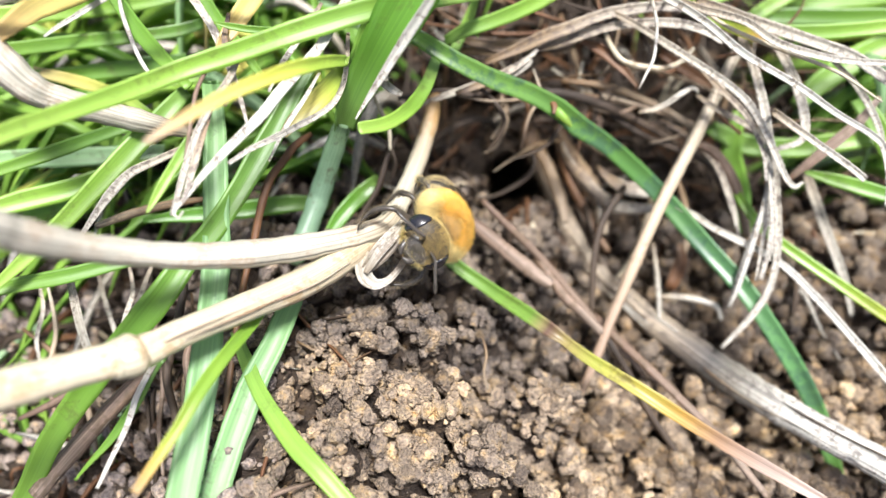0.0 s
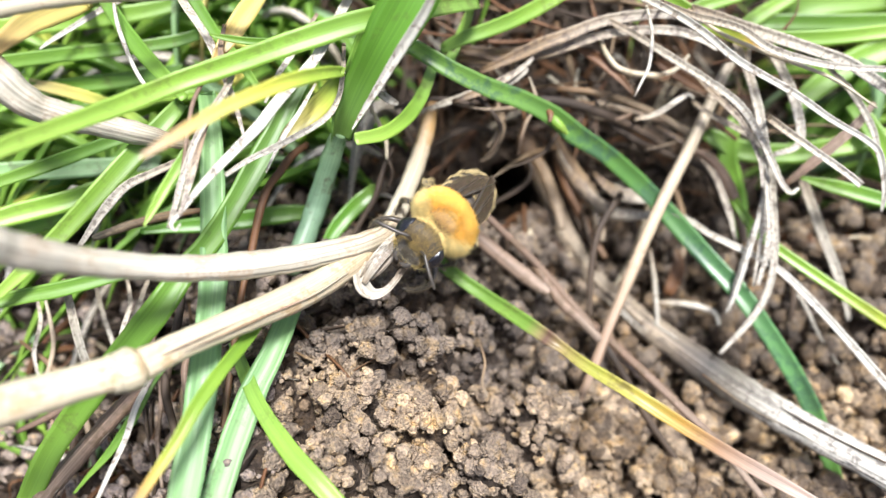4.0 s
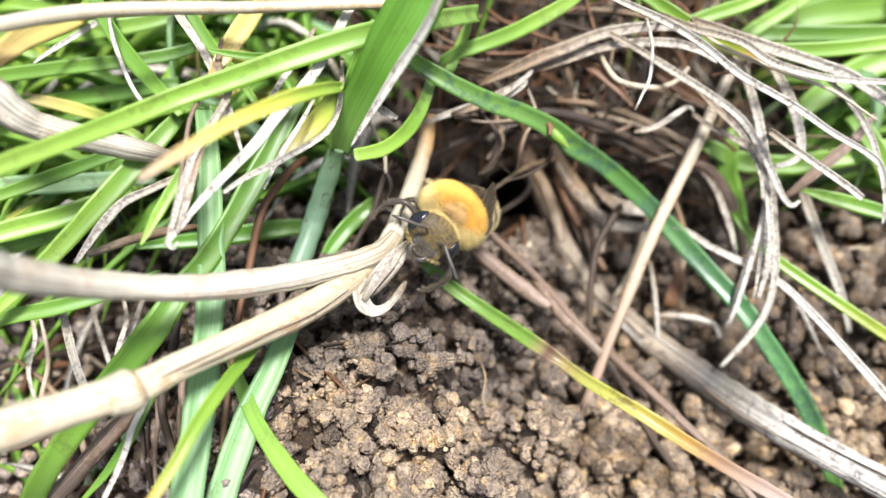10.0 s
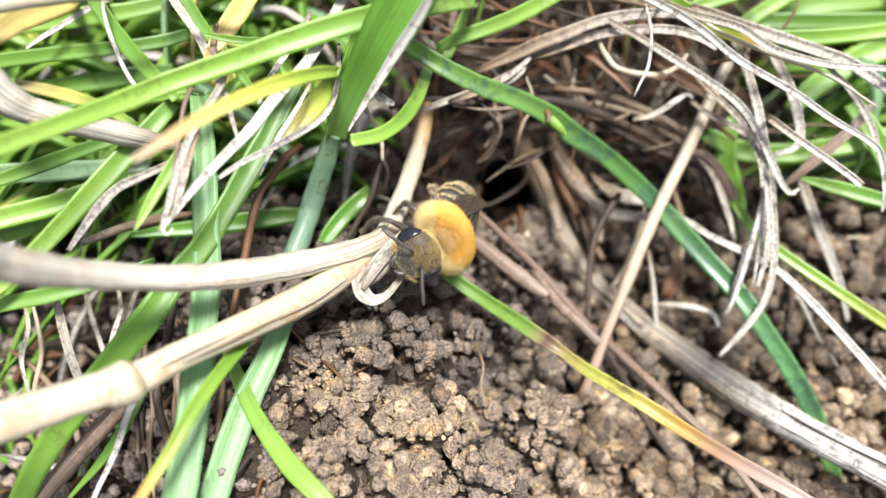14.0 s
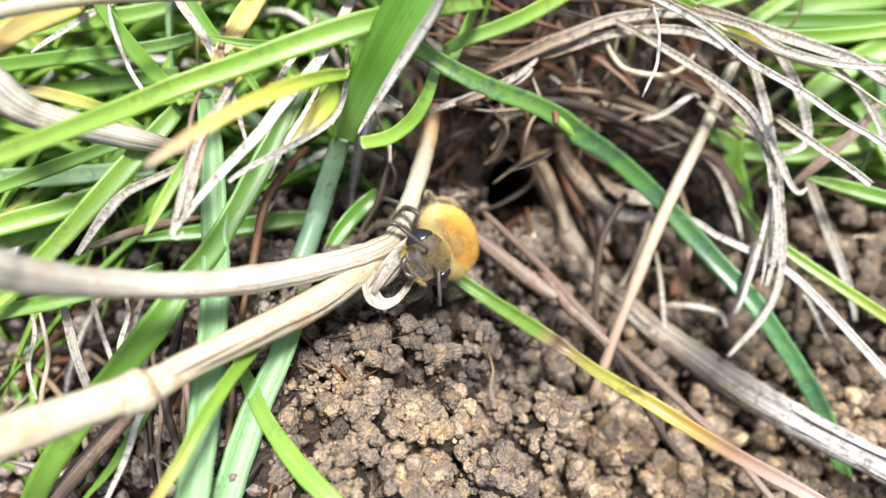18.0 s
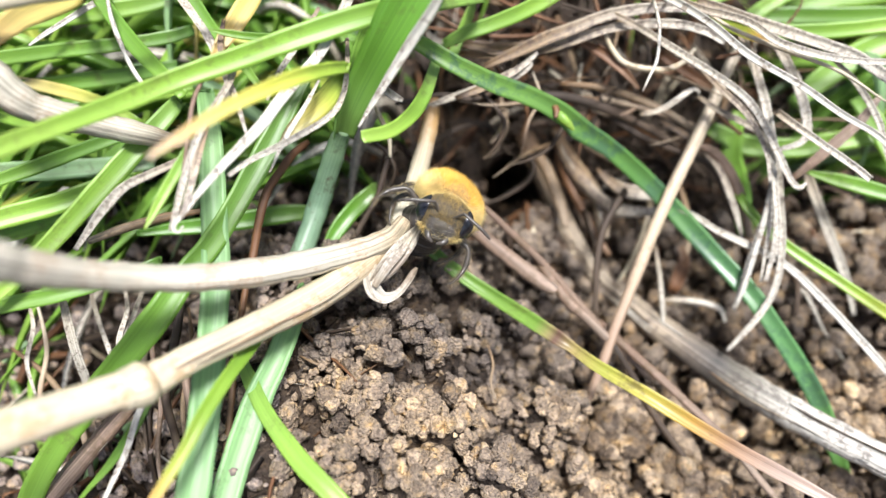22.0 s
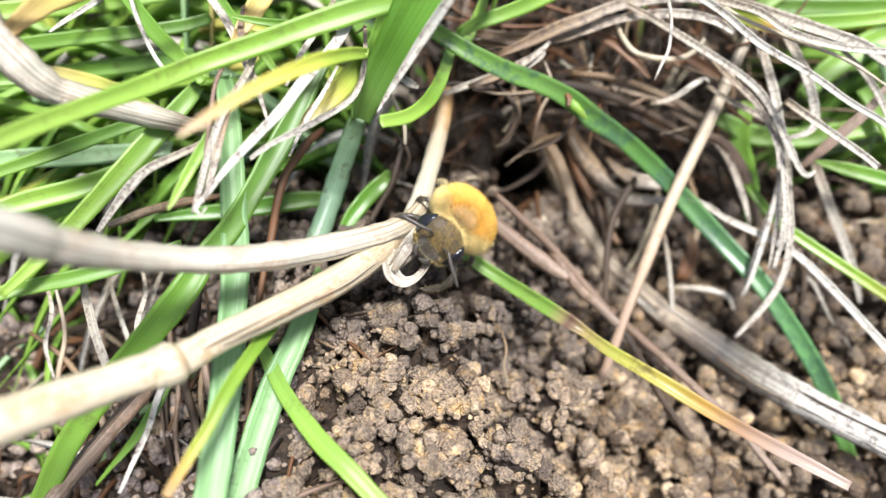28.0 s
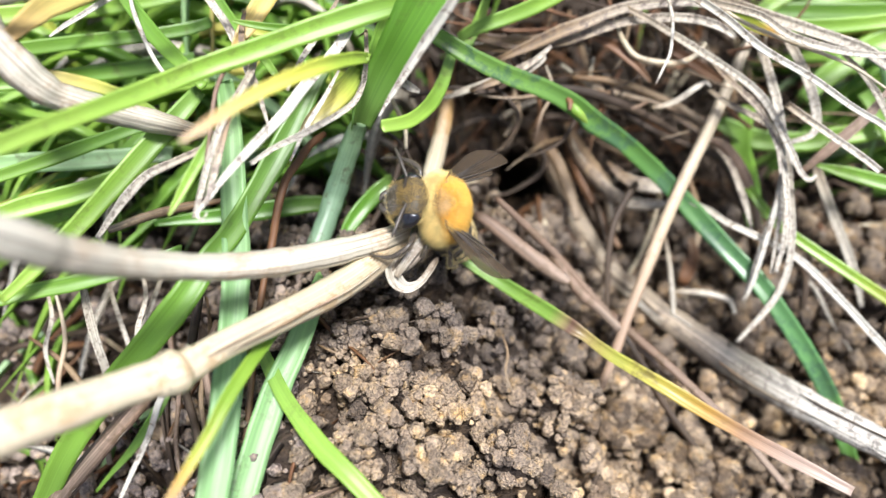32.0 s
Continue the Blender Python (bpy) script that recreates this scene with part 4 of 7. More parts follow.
plant("dead", "short bleached dead blade tip", WHITE, [(-27.78, 49.93, -6.85, 0.23), (-20.99, 38.1, 4.61, 0.33), (-20.23, 36.77, 5.9, 0.39), (-21.42, 35.74, 5.9, 0.38), (-22.76, 34.54, 5.8, 0.32), (-23.78, 33.6, 5.74, 0.24), (-24.38, 32.92, 5.7, 0.11)], fold=0.3, bare=2)
plant("grass", "green blade crossing behind the dead leaves", GREEN, [(-22.27, 51.7, -6.17, 0.38), (-16.75, 39.29, 5.27, 0.54), (-16.13, 37.89, 6.56, 0.64), (-15.1, 36.1, 6.17, 0.7), (-13.85, 34.18, 5.71, 0.69), (-12.41, 32.45, 5.36, 0.62), (-10.94, 30.44, 4.86, 0.41)], fold=0.3, bare=2)
plant("dead", "withered orange leaf among the grass", OCHRE, [(-15.21, 50.73, -6.62, 0.48), (-10.73, 36.31, 7.07, 0.68), (-10.29, 34.89, 8.41, 0.8), (-10.93, 33.43, 8.53, 1.11), (-11.63, 31.8, 8.43, 1.09), (-12.33, 30.34, 8.2, 0.76), (-12.82, 29.37, 7.9, 0.25)], fold=0.3, bare=2)
plant("grass", "narrow green blade among the grass", GREEN, [(-11.74, 46.05, -8.42, 0.27), (-8.08, 32.28, 6.56, 0.38), (-7.73, 30.95, 8.01, 0.45), (-8.86, 30.53, 8.57, 0.44), (-10.59, 30.22, 9.07, 0.44), (-11.62, 30.23, 9.29, 0.37), (-12.58, 30.27, 9.53, 0.12)], fold=0.3, bare=2)
plant("grass", "green blade low in the tuft", GREEN, [(-24.41, 38.27, -10.04, 0.38), (-19.29, 30.55, 0.46, 0.54), (-18.56, 29.45, 1.96, 0.64), (-20.12, 28.74, 2.13, 0.77), (-23.38, 27.4, 1.94, 0.9), (-25.54, 26.37, 1.93, 0.82), (-27.99, 25.33, 1.9, 0.75)], fold=0.25, bare=2)
plant("grass", "blue-green flat blade among the grass", BLUE, [(-22.71, 34.9, -9.46, 0.54), (-19.73, 30.53, -2.98, 0.77), (-19.02, 29.48, -1.43, 0.91), (-21.45, 29.01, -1.15, 1.19), (-24.56, 28.58, -0.85, 1.26), (-27.97, 28.23, -0.51, 1.24), (-30.58, 27.74, -0.23, 1.09)], fold=0.2, bare=2)
plant("grass", "bright green blade at the edge of the tuft", BRIGHT, [(-24.23, 33.56, -9.41, 0.53), (-20.89, 29.13, -2.59, 0.76), (-20.13, 28.12, -1.04, 0.89), (-21.72, 26.9, -0.58, 1.23), (-23.93, 25.6, -0.18, 1.35), (-26.55, 24.4, 0.28, 1.25), (-28.7, 23.1, 0.69, 1.02)], fold=0.3, bare=2)
plant("grass", "green blade near the soil", GREEN, [(-24.66, 31.82, -9.1, 0.45), (-22.1, 28.66, -3.99, 0.64), (-21.31, 27.69, -2.43, 0.75), (-23.11, 26.38, -2.02, 0.96), (-25.54, 24.96, -1.68, 1.01), (-27.86, 23.79, -1.2, 0.99), (-29.7, 22.68, -0.69, 0.76)], fold=0.3, bare=2)
plant("grass", "green blade with a brown torn spot", GREEN, [(-19.64, 24.45, -6.32, 0.39), (-17.15, 21.52, -0.43, 0.56), (-16.44, 20.69, 1.24, 0.66), (-17.71, 19.98, 1.4, 0.78), (-19.75, 19.23, 1.55, 0.87), (-21.74, 18.55, 1.72, 0.89), (-23.74, 18.04, 1.88, 0.88), (-25.87, 17.34, 2.16, 0.8)], fold=0.3, bare=2)
plant("grass", "wide light green blade", BRIGHT, [(-21.04, 50.32, -6.79, 0.46), (-17.5, 42.12, 1.08, 0.66), (-16.9, 40.74, 2.4, 0.78), (-20.05, 39.19, 2.66, 1.15), (-24.18, 37.95, 3.09, 1.28), (-28.14, 36.87, 3.59, 1.26), (-30.46, 36.03, 4.24, 1.09)], fold=0.2, bare=2)
plant("grass", "shaded green blade among the grass", GREEN, [(-22.3, 44.23, -9.19, 0.45), (-18.09, 36.17, 0.1, 0.64), (-17.44, 34.93, 1.53, 0.75), (-20.46, 34.48, 1.25, 1.06), (-23.99, 33.78, 1.4, 1.12), (-27.45, 33.12, 1.57, 1.03), (-30.15, 32.2, 2.18, 0.87)], fold=0.2, bare=2)
plant("grass", "yellow-green blade in the shade", FADING, [(-24.49, 38.89, -9.94, 0.35), (-20.08, 32.16, -0.95, 0.5), (-19.35, 31.04, 0.54, 0.59), (-21.55, 32.21, 1.15, 0.74), (-24.5, 33.07, 1.58, 0.81), (-27.08, 33.6, 1.83, 0.67)], fold=0.2, bare=2)
plant("grass", "green blade low beside the culm", DARK, [(-8.42, 28.42, -6.66, 0.52), (-7.75, 26.31, -3.01, 0.75), (-9.91, 26.1, -2.59, 1.12), (-12.4, 25.56, -2.34, 1.26), (-14.84, 25.03, -2.08, 1.1), (-17.22, 24.6, -1.77, 0.8), (-19.19, 24.14, -1.48, 0.36)], fold=0.2, bare=1)
plant("grass", "short green blade by the culm", DARK, [(-5.11, 30.86, -7.57, 0.54), (-4.76, 28.9, -4.4, 0.77), (-4.57, 27.85, -2.71, 0.91), (-5.4, 26.94, -2.65, 1.13), (-6.26, 25.88, -2.66, 1.12), (-7.08, 24.76, -2.94, 0.96), (-7.62, 23.7, -3.29, 0.67)], fold=0.3, bare=2)
plant("grass", "blue-green grass blade reaching over the mound", PALE, [(-9.07, 20.91, -3.33, 0.57), (-8.54, 19.8, -0.86, 0.81), (-8.9, 18.17, -0.61, 1.13), (-9.26, 16.65, -0.3, 1.3), (-9.69, 15.29, -0.35, 1.41), (-10.57, 13.13, -0.5, 1.5), (-11.38, 10.55, -0.89, 1.59), (-11.87, 8.72, -1.2, 1.57), (-12.24, 7.12, -1.5, 1.49), (-12.77, 4.72, -2.23, 1.29)], fold=0.3, bare=1)
plant("grass", "green blade on the soil", BRIGHT, [(-12.05, 16.18, -0.58, 0.58), (-11.19, 14.43, -0.38, 0.76), (-9.92, 12.14, -0.01, 0.89), (-8, 9.63, 0.25, 1.01), (-6.52, 8.14, 0.37, 1.04), (-5.18, 6.79, 0.11, 0.97), (-3.44, 4.95, -0.3, 0.85)], fold=0.25)
plant("grass", "fading green to yellow grass blade", TIPPED, [(-11.19, 18.42, -2.77, 0.39), (-10.01, 16.62, 1.73, 0.56), (-10.37, 15.09, 2.71, 0.69), (-11.14, 13.12, 3.69, 0.71), (-12, 11.03, 4.26, 0.68), (-12.6, 9.4, 4.39, 0.61), (-13.36, 7.74, 4.51, 0.52), (-14.02, 6.17, 4.78, 0.4)], fold=0.35, bare=1)
plant("dead", "dry drooping dead blade", GREY, [(-21.77, 19.44, 1.3, 0.2), (-21.89, 19.12, 0.44, 0.36), (-21.81, 17.84, -0.93, 0.52), (-21.68, 16.7, -2.12, 0.52), (-21.34, 15.37, -3.4, 0.48), (-21.25, 14.46, -4.46, 0.32)], fold=0.4)
plant("grass", "thin green blade beneath the stem", GREEN, [(-17, 15.51, -3.5, 0.22), (-15.4, 14.18, 0.57, 0.31), (-15.86, 13.36, 0.7, 0.49), (-16.68, 11.56, 0.28, 0.54), (-17.81, 9.89, -0.29, 0.42), (-18.93, 8.66, -0.74, 0.24), (-19.68, 7.89, -1.17, 0.12)], fold=0.3, bare=1)
plant("dead", "thin bleached blade hanging to the soil", WHITE, [(-17.04, 16.61, -3.59, 0.11), (-15.93, 15.62, -0.75, 0.16), (-15.24, 15, 1.02, 0.19), (-15.83, 13.63, 0.84, 0.29), (-16.5, 12.09, 0.57, 0.33), (-16.95, 10.41, 0.11, 0.3), (-17.69, 8.67, -0.39, 0.25), (-18.26, 7.4, -0.85, 0.18)], fold=0.3, bare=2)
plant("stalk", "reddish brown dead stalk", PINK, [(-17.6, 15.31, -3.39, 0.68), (-18.8, 13.73, -3.69, 0.94), (-20.4, 11.84, -4.16, 1.06), (-22.4, 9.53, -4.86, 1.05), (-23.72, 7.8, -5.24, 0.97)])
plant("stalk", "rust-brown old stalk among the grass", RUST, [(-10.85, 36.14, -9.11, 0.26), (-9.01, 30.29, -0.83, 0.37), (-8.65, 29.15, 0.78, 0.43), (-9.36, 27.96, 1.27, 0.5), (-10, 26.65, 1.35, 0.52), (-10.65, 25.28, 1.4, 0.52), (-11.04, 23.42, 1.07, 0.51), (-11.21, 21.18, 0.99, 0.46), (-11.64, 18.94, 0.35, 0.39), (-11.99, 16.18, -0.58, 0.39), (-12.16, 13.05, -1.14, 0.38), (-12.36, 10.44, -1.98, 0.38)], bare=2)
plant("stalk", "brown root-like stalk among the grass", BROWN, [(-3.83, 35.77, -9.11, 0.18), (-3.3, 31.2, -2.58, 0.26), (-3.17, 30.06, -0.94, 0.3), (-3.64, 28.89, -1.01, 0.37), (-4.27, 26.84, -1.78, 0.41), (-5.01, 25.61, -2.23, 0.37), (-5.76, 24.48, -2.84, 0.3)], bare=2)
plant("stalk", "brown dead stalk between the blades", BROWN, [(-16.95, 20.76, -4.53, 0.29), (-15.68, 19.31, -1.2, 0.41), (-16.04, 16.76, -2.02, 0.54), (-16.39, 14.25, -2.81, 0.53), (-15.74, 12.08, -3.41, 0.46), (-15.25, 10.24, -3.83, 0.39)], bare=1)
plant("stalk", "dark reddish dead stalk", PINK, [(-15.32, 18.01, -3.49, 0.28), (-14.52, 17.15, -1.23, 0.4), (-15.04, 14.95, -1.85, 0.46), (-14.51, 12.51, -2.59, 0.45), (-14.14, 10.7, -3.11, 0.39)], bare=1)
plant("dead", "grey dead strand in the shade", GREY, [(-19.96, 23.54, -6.02, 0.13), (-18.31, 21.71, -2.22, 0.19), (-19.12, 19.85, -3.23, 0.3), (-19.96, 17.99, -4.24, 0.3), (-20.87, 16.13, -5.26, 0.19)], fold=0.4, bare=1)
plant("dead", "pale dead strand in the shade", GREY, [(-24.02, 22.92, -6.86, 0.14), (-22.34, 21.4, -3.56, 0.2), (-21.82, 19.64, -4.51, 0.28), (-21.12, 17.72, -5.54, 0.28), (-20.6, 16.12, -6.4, 0.2)], fold=0.4, bare=1)
plant("dead", "grey fibrous dead strand", GREY, [(-11.32, 12.74, -2.43, 0.2), (-11.85, 11.49, -2.54, 0.3), (-11.09, 9.97, -2.79, 0.3), (-10.48, 8.56, -3.54, 0.2)], fold=0.4)
plant("grass", "long green grass blade with a pale node bending over the burrow", SAGE, [(-3.16, 34.01, 5.75, 0.76), (-1.44, 33.16, 5.31, 0.97), (0.77, 32.17, 4.45, 1.15), (3.14, 31.6, 3.38, 1.17), (5.49, 31.35, 2.36, 1.23), (7.49, 30.89, 1.34, 1.32), (9.01, 30.35, 0.16, 1.41), (10.84, 30.01, -1.14, 1.29), (12.45, 29.48, -2.43, 1.27), (15.06, 28.02, -4.33, 1.3), (17.19, 25.96, -5.53, 1.34), (18.95, 23.96, -6.25, 1.33), (20.61, 21.75, -6.63, 1.28), (22.07, 19.54, -7.35, 1.23), (24.15, 16.67, -8.99, 1.23), (25.58, 14.42, -10.53, 1.28), (26.95, 11, -12.59, 1.01), (27.69, 8.56, -13.9, 0.82)], fold=0.35)
plant("culm", "brown ring where the grass blade bends", RUST, [(6.75, 31.5, 1.35, 0.25), (7.05, 31.15, 1.6, 0.42), (7.2, 30.75, 1.62, 0.42), (7.1, 30.3, 1.5, 0.2)], groove=0.1)
plant("culm", "swollen pale yellow-green node on the grass", BRIGHT, [(7.24, 30.81, 1.5, 0.4), (7.51, 30.45, 1.4, 0.6), (7.94, 30.06, 1.2, 0.52), (8.3, 29.79, 0.9, 0.2)], groove=0.02)
plant("stalk", "thin pale straw slanting down to the soil", TAN, [(20.9, 37.39, 0.46, 0.71), (19.69, 35.26, -0.48, 0.79), (17.69, 31.57, -2.15, 0.86), (15.68, 28.15, -3.57, 0.86), (14.24, 25.49, -4.68, 0.85), (13.08, 23.1, -5.64, 0.85), (12.16, 21.17, -6.47, 0.73), (11.41, 19.66, -7.07, 0.73), (10.26, 17.07, -8.03, 0.68), (9.06, 14.77, -9.06, 0.57), (8.03, 13.08, -9.75, 0.38)], groove=0.08)
plant("grass", "turning grass blade, green to yellow, orange and pink", TURNING, [(-1.03, 24.78, -5.58, 0.47), (-0.98, 23.82, -3.71, 0.67), (0.64, 22.33, -3.93, 0.85), (2.84, 20.69, -4.11, 0.91), (4.89, 18.92, -3.68, 0.93), (6.49, 17.38, -3.13, 0.94), (7.48, 16.62, -3.19, 0.69), (8.97, 15.75, -3.98, 0.76), (12.21, 13.99, -4.89, 0.9), (14.67, 12.12, -4.74, 0.88), (16.86, 10.29, -4.11, 0.82), (18.99, 8.52, -3.22, 0.76), (21, 7.08, -2.84, 0.56)], fold=0.5, bare=1)
plant("stalk", "thick weathered straw stalk, dark at the base and bleached", CHARRED, [(7.17, 38.39, -11.43, 1.01), (6.81, 36.46, -8.73, 1.45), (7.23, 35.13, -8.88, 1.53), (8.57, 31.78, -9.87, 1.6), (9.9, 28.65, -10.64, 1.58), (11.89, 25.07, -11.19, 1.54), (13.6, 23.21, -11.26, 1.69), (14.85, 21.7, -11.15, 1.92), (17.16, 19.5, -10.95, 2.12), (19.55, 17.16, -10.6, 2.3), (21.47, 15.09, -9.64, 2.22), (23.34, 13.28, -8.79, 2.08), (26.02, 11.03, -7.81, 2), (28.81, 8.61, -6.47, 2.04)], groove=0.08, flat=0.6, bare=1)
plant("stalk", "grey forked dead stalk", LITTER, [(10.23, 38.25, -12.95, 0.42), (9.51, 35.6, -9.12, 0.6), (9.2, 34.47, -7.5, 0.7), (9.88, 32.91, -7.77, 0.95), (10.9, 31.3, -7.83, 1.03), (12.01, 29.74, -7.75, 1.01), (13.24, 28.59, -7.22, 1), (15.56, 27.98, -6.39, 0.49)], bare=2)
plant("stalk", "brown upright stalk over the soil", BROWN, [(15.16, 33.91, -13.42, 0.29), (13.48, 30.25, -7.4, 0.42), (13.02, 29.24, -5.74, 0.49), (12.22, 28.15, -5.88, 0.53), (11.19, 26.34, -6.41, 0.52), (10.67, 23.9, -7.51, 0.48), (10.59, 21.02, -9.07, 0.36)], bare=2)
plant("stalk", "pinkish decayed stalk on the soil", PINK, [(1.4, 27.84, -7.54, 0.43), (1.32, 26.24, -4.65, 0.62), (2.23, 25.44, -4.51, 0.92), (4.78, 23.39, -5.13, 1.07), (6.36, 22.09, -5.36, 0.98), (7.27, 21.43, -5.48, 0.68)], bare=1)
plant("stalk", "reddish thin stalk over the crumbs", PINK, [(6.87, 25.88, -9.79, 0.44), (6.4, 24.16, -6.29, 0.63), (8.17, 21.32, -6.66, 0.69), (9.39, 20.21, -7.02, 0.69), (10.84, 18.73, -7.46, 0.61)], bare=1)
plant("stalk", "rust-brown thin stalk among the grass", PINK, [(3.06, 29.6, -8.39, 0.22), (2.89, 27.89, -5.45, 0.32), (2.79, 26.88, -3.72, 0.38), (4.31, 25.57, -4.41, 0.5), (6.68, 23.72, -5.84, 0.54), (8.81, 21.76, -7.33, 0.59), (10.93, 19.74, -8.62, 0.55), (12.6, 18.19, -9.44, 0.47), (14.14, 16.62, -10.27, 0.31)], bare=2)
plant("stalk", "brown stalk ending in a pale tip", PINK, [(11.49, 21.8, -12.16, 0.38), (10.7, 20.37, -8.51, 0.55), (12.17, 18.82, -8.88, 0.63), (13.93, 16.7, -8.64, 0.61), (16.3, 14.32, -9.21, 0.57), (18.06, 12.47, -9.4, 0.52), (19.71, 10.1, -9.75, 0.51), (20.94, 8.46, -10.05, 0.43)], bare=1)
plant("stalk", "thin brown dead stalk", BROWN, [(12.21, 20.31, -12.39, 0.27), (11.43, 19.07, -8.98, 0.39), (12.92, 16.75, -9.99, 0.47), (14.14, 14.45, -10.87, 0.47), (15.81, 11.99, -11.62, 0.46), (17.46, 9.58, -12.33, 0.38)], bare=1)
plant("grass", "green grass blade above the burrow", BRIGHT, [(0.34, 45.83, -8.63, 0.35), (0.31, 36.57, 1.55, 0.5), (0.3, 35.22, 3.03, 0.59), (1.55, 35.29, 3.88, 0.87), (3.21, 35.56, 4.38, 0.98), (4.99, 35.88, 5.03, 0.97), (6.74, 36.37, 5.77, 0.96), (8.28, 36.89, 6.52, 0.88), (10.07, 37.62, 7.85, 0.69)], fold=0.3, bare=2)
plant("grass", "small green shoot among the grass", BRIGHT, [(0.71, 44.43, -9.04, 0.36), (0.62, 36.64, -0.13, 0.52), (0.6, 35.32, 1.38, 0.61), (1.26, 36.43, 2.33, 0.68), (1.91, 37.61, 3.2, 0.64), (2.46, 39.1, 4.01, 0.23)], fold=0.3, bare=2)
plant("grass", "green blade with an orange tip", TIPPED, [(17.37, 54.54, -7.93, 0.5), (13.28, 41.87, 3.54, 0.71), (12.82, 40.43, 4.85, 0.83), (14.01, 39.2, 4.66, 0.94), (16.23, 37.24, 4.31, 0.96), (18.28, 35.82, 4.02, 0.88), (19.66, 35.01, 3.82, 0.73), (21.2, 34.21, 3.63, 0.22)], fold=0.3, bare=2)
plant("grass", "green blade at the top of the tuft", BRIGHT, [(21.81, 50.57, -9.57, 0.46), (17.4, 40.52, 0.59, 0.66), (16.81, 39.18, 1.95, 0.78), (18.99, 39.53, 2.73, 0.97), (21.13, 39.8, 3.47, 0.96), (23.6, 40.48, 4.44, 0.84)], fold=0.3, bare=2)
plant("grass", "bright green horizontal blade", BRIGHT, [(26.69, 48.79, -9.91, 0.37), (21.24, 39.01, 0.42, 0.53), (20.52, 37.73, 1.78, 0.62), (21.59, 37.08, 2.01, 0.92), (24.31, 36.55, 2.32, 1.03), (27.09, 36.29, 2.78, 1.02), (30.11, 36.21, 3.34, 1.01), (33.22, 36.2, 3.94, 0.89)], fold=0.25, bare=2)
plant("grass", "green horizontal blade in shade", GREEN, [(28.05, 49.1, -9.27, 0.5), (23.91, 41.99, -1.9, 0.71), (23.16, 40.7, -0.57, 0.83), (24.76, 40.46, -0.11, 1.15), (27.63, 40.05, 0.27, 1.22), (30.6, 39.64, 0.65, 1.21), (35.52, 39.41, 1.15, 1.12)], fold=0.25, bare=2)
plant("grass", "yellow-green blade behind the dead strands", BRIGHT, [(26.65, 48.8, -9.79, 0.5), (22.63, 41.57, -2.16, 0.71), (21.91, 40.28, -0.81, 0.83), (23.37, 40.91, 0.12, 1.07), (25.62, 41.84, 1.21, 1.06), (27.42, 42.78, 2.31, 0.97)], fold=0.2, bare=2)
plant("grass", "broad pale green blade", BRIGHT, [(30.9, 49.91, -8.35, 1.02), (27.4, 44.37, -2.8, 1.46), (26.59, 43.08, -1.51, 1.72), (29.51, 42.96, -0.41, 2.53), (33.14, 42.66, 0.61, 2.74), (36.63, 42.49, 1.69, 2.44)], fold=0.2, bare=2)
plant("grass", "broad green blade behind the straw", BRIGHT, [(30.68, 41.4, -11.47, 0.6), (27.29, 36.95, -5.72, 0.86), (26.45, 35.84, -4.29, 1.01), (27.91, 36.86, -3.15, 1.67), (30.59, 38.17, -1.84, 1.91), (33.62, 38.94, -0.82, 1.89), (36.58, 39.26, -0.05, 1.63)], fold=0.25, bare=2)
plant("grass", "green blade pointing out over the soil", GREEN, [(32.32, 25.35, -1.93, 0.89), (29.97, 26.2, -2.07, 0.97), (27.72, 27.12, -2.17, 0.98), (25.99, 27.77, -2.18, 0.83), (24.43, 28.36, -2.22, 0.23)], fold=0.3)
plant("grass", "green arching blade in the shade", BRIGHT, [(23.58, 40.04, -13.19, 0.6), (20.41, 34.78, -5.93, 0.85), (19.74, 33.67, -4.4, 1), (22.21, 32.61, -4.95, 1.49), (25.3, 32.06, -4.64, 1.48), (28.74, 32.15, -3.99, 1.47), (32.92, 32.5, -3.18, 1.37), (35.82, 32.76, -2.44, 1.2)], fold=0.25, bare=2)
plant("grass", "narrow yellow-green blade over the soil", TIPPED, [(24.5, 33.35, -13.16, 0.34), (21.5, 29.38, -6.55, 0.48), (20.77, 28.42, -4.95, 0.56), (21.92, 25.98, -5.12, 0.71), (23.31, 24.28, -5.11, 0.73), (26.16, 21.75, -5.31, 0.76), (29.69, 18.86, -5.7, 0.74), (32.24, 16.73, -6.02, 0.66)], fold=0.3, bare=2)
plant("grass", "green blade bending down at the edge", BRIGHT, [(35.91, 41.34, -11.1, 0.71), (30.41, 35.17, -3.17, 1.02), (29.45, 34.09, -1.79, 1.2), (30.53, 32.01, -2.33, 1.35), (31.2, 29.98, -2.85, 1.33), (32.04, 27.98, -3.36, 1.09)], fold=0.25, bare=2)
plant("grass", "green upright blade behind the dead strands", GREEN, [(24.57, 29.93, -13.3, 0.66), (23.28, 28.41, -10.46, 0.94), (22.54, 27.53, -8.82, 1.1), (21.95, 29.88, -6.99, 1.51), (21.17, 32.19, -5.19, 1.41), (21.63, 34.43, -3.4, 0.99)], fold=0.2, bare=2)
plant("dead", "long bleached dead strand drooping at its end", WHITE, [(9.34, 34.37, 9.92, 0.29), (10.11, 33.82, 9.59, 0.38), (13.01, 32.91, 8.72, 0.45), (15.39, 32.1, 7.67, 0.48), (17.88, 31.03, 6.24, 0.46), (21.37, 29.89, 4.78, 0.43), (23.91, 28.73, 3.65, 0.41), (26.35, 27.62, 2.8, 0.41), (27.19, 26.92, 2.16, 0.41), (27.75, 25.47, 0.73, 0.32), (27.88, 24.51, -0.41, 0.16)], fold=0.5)
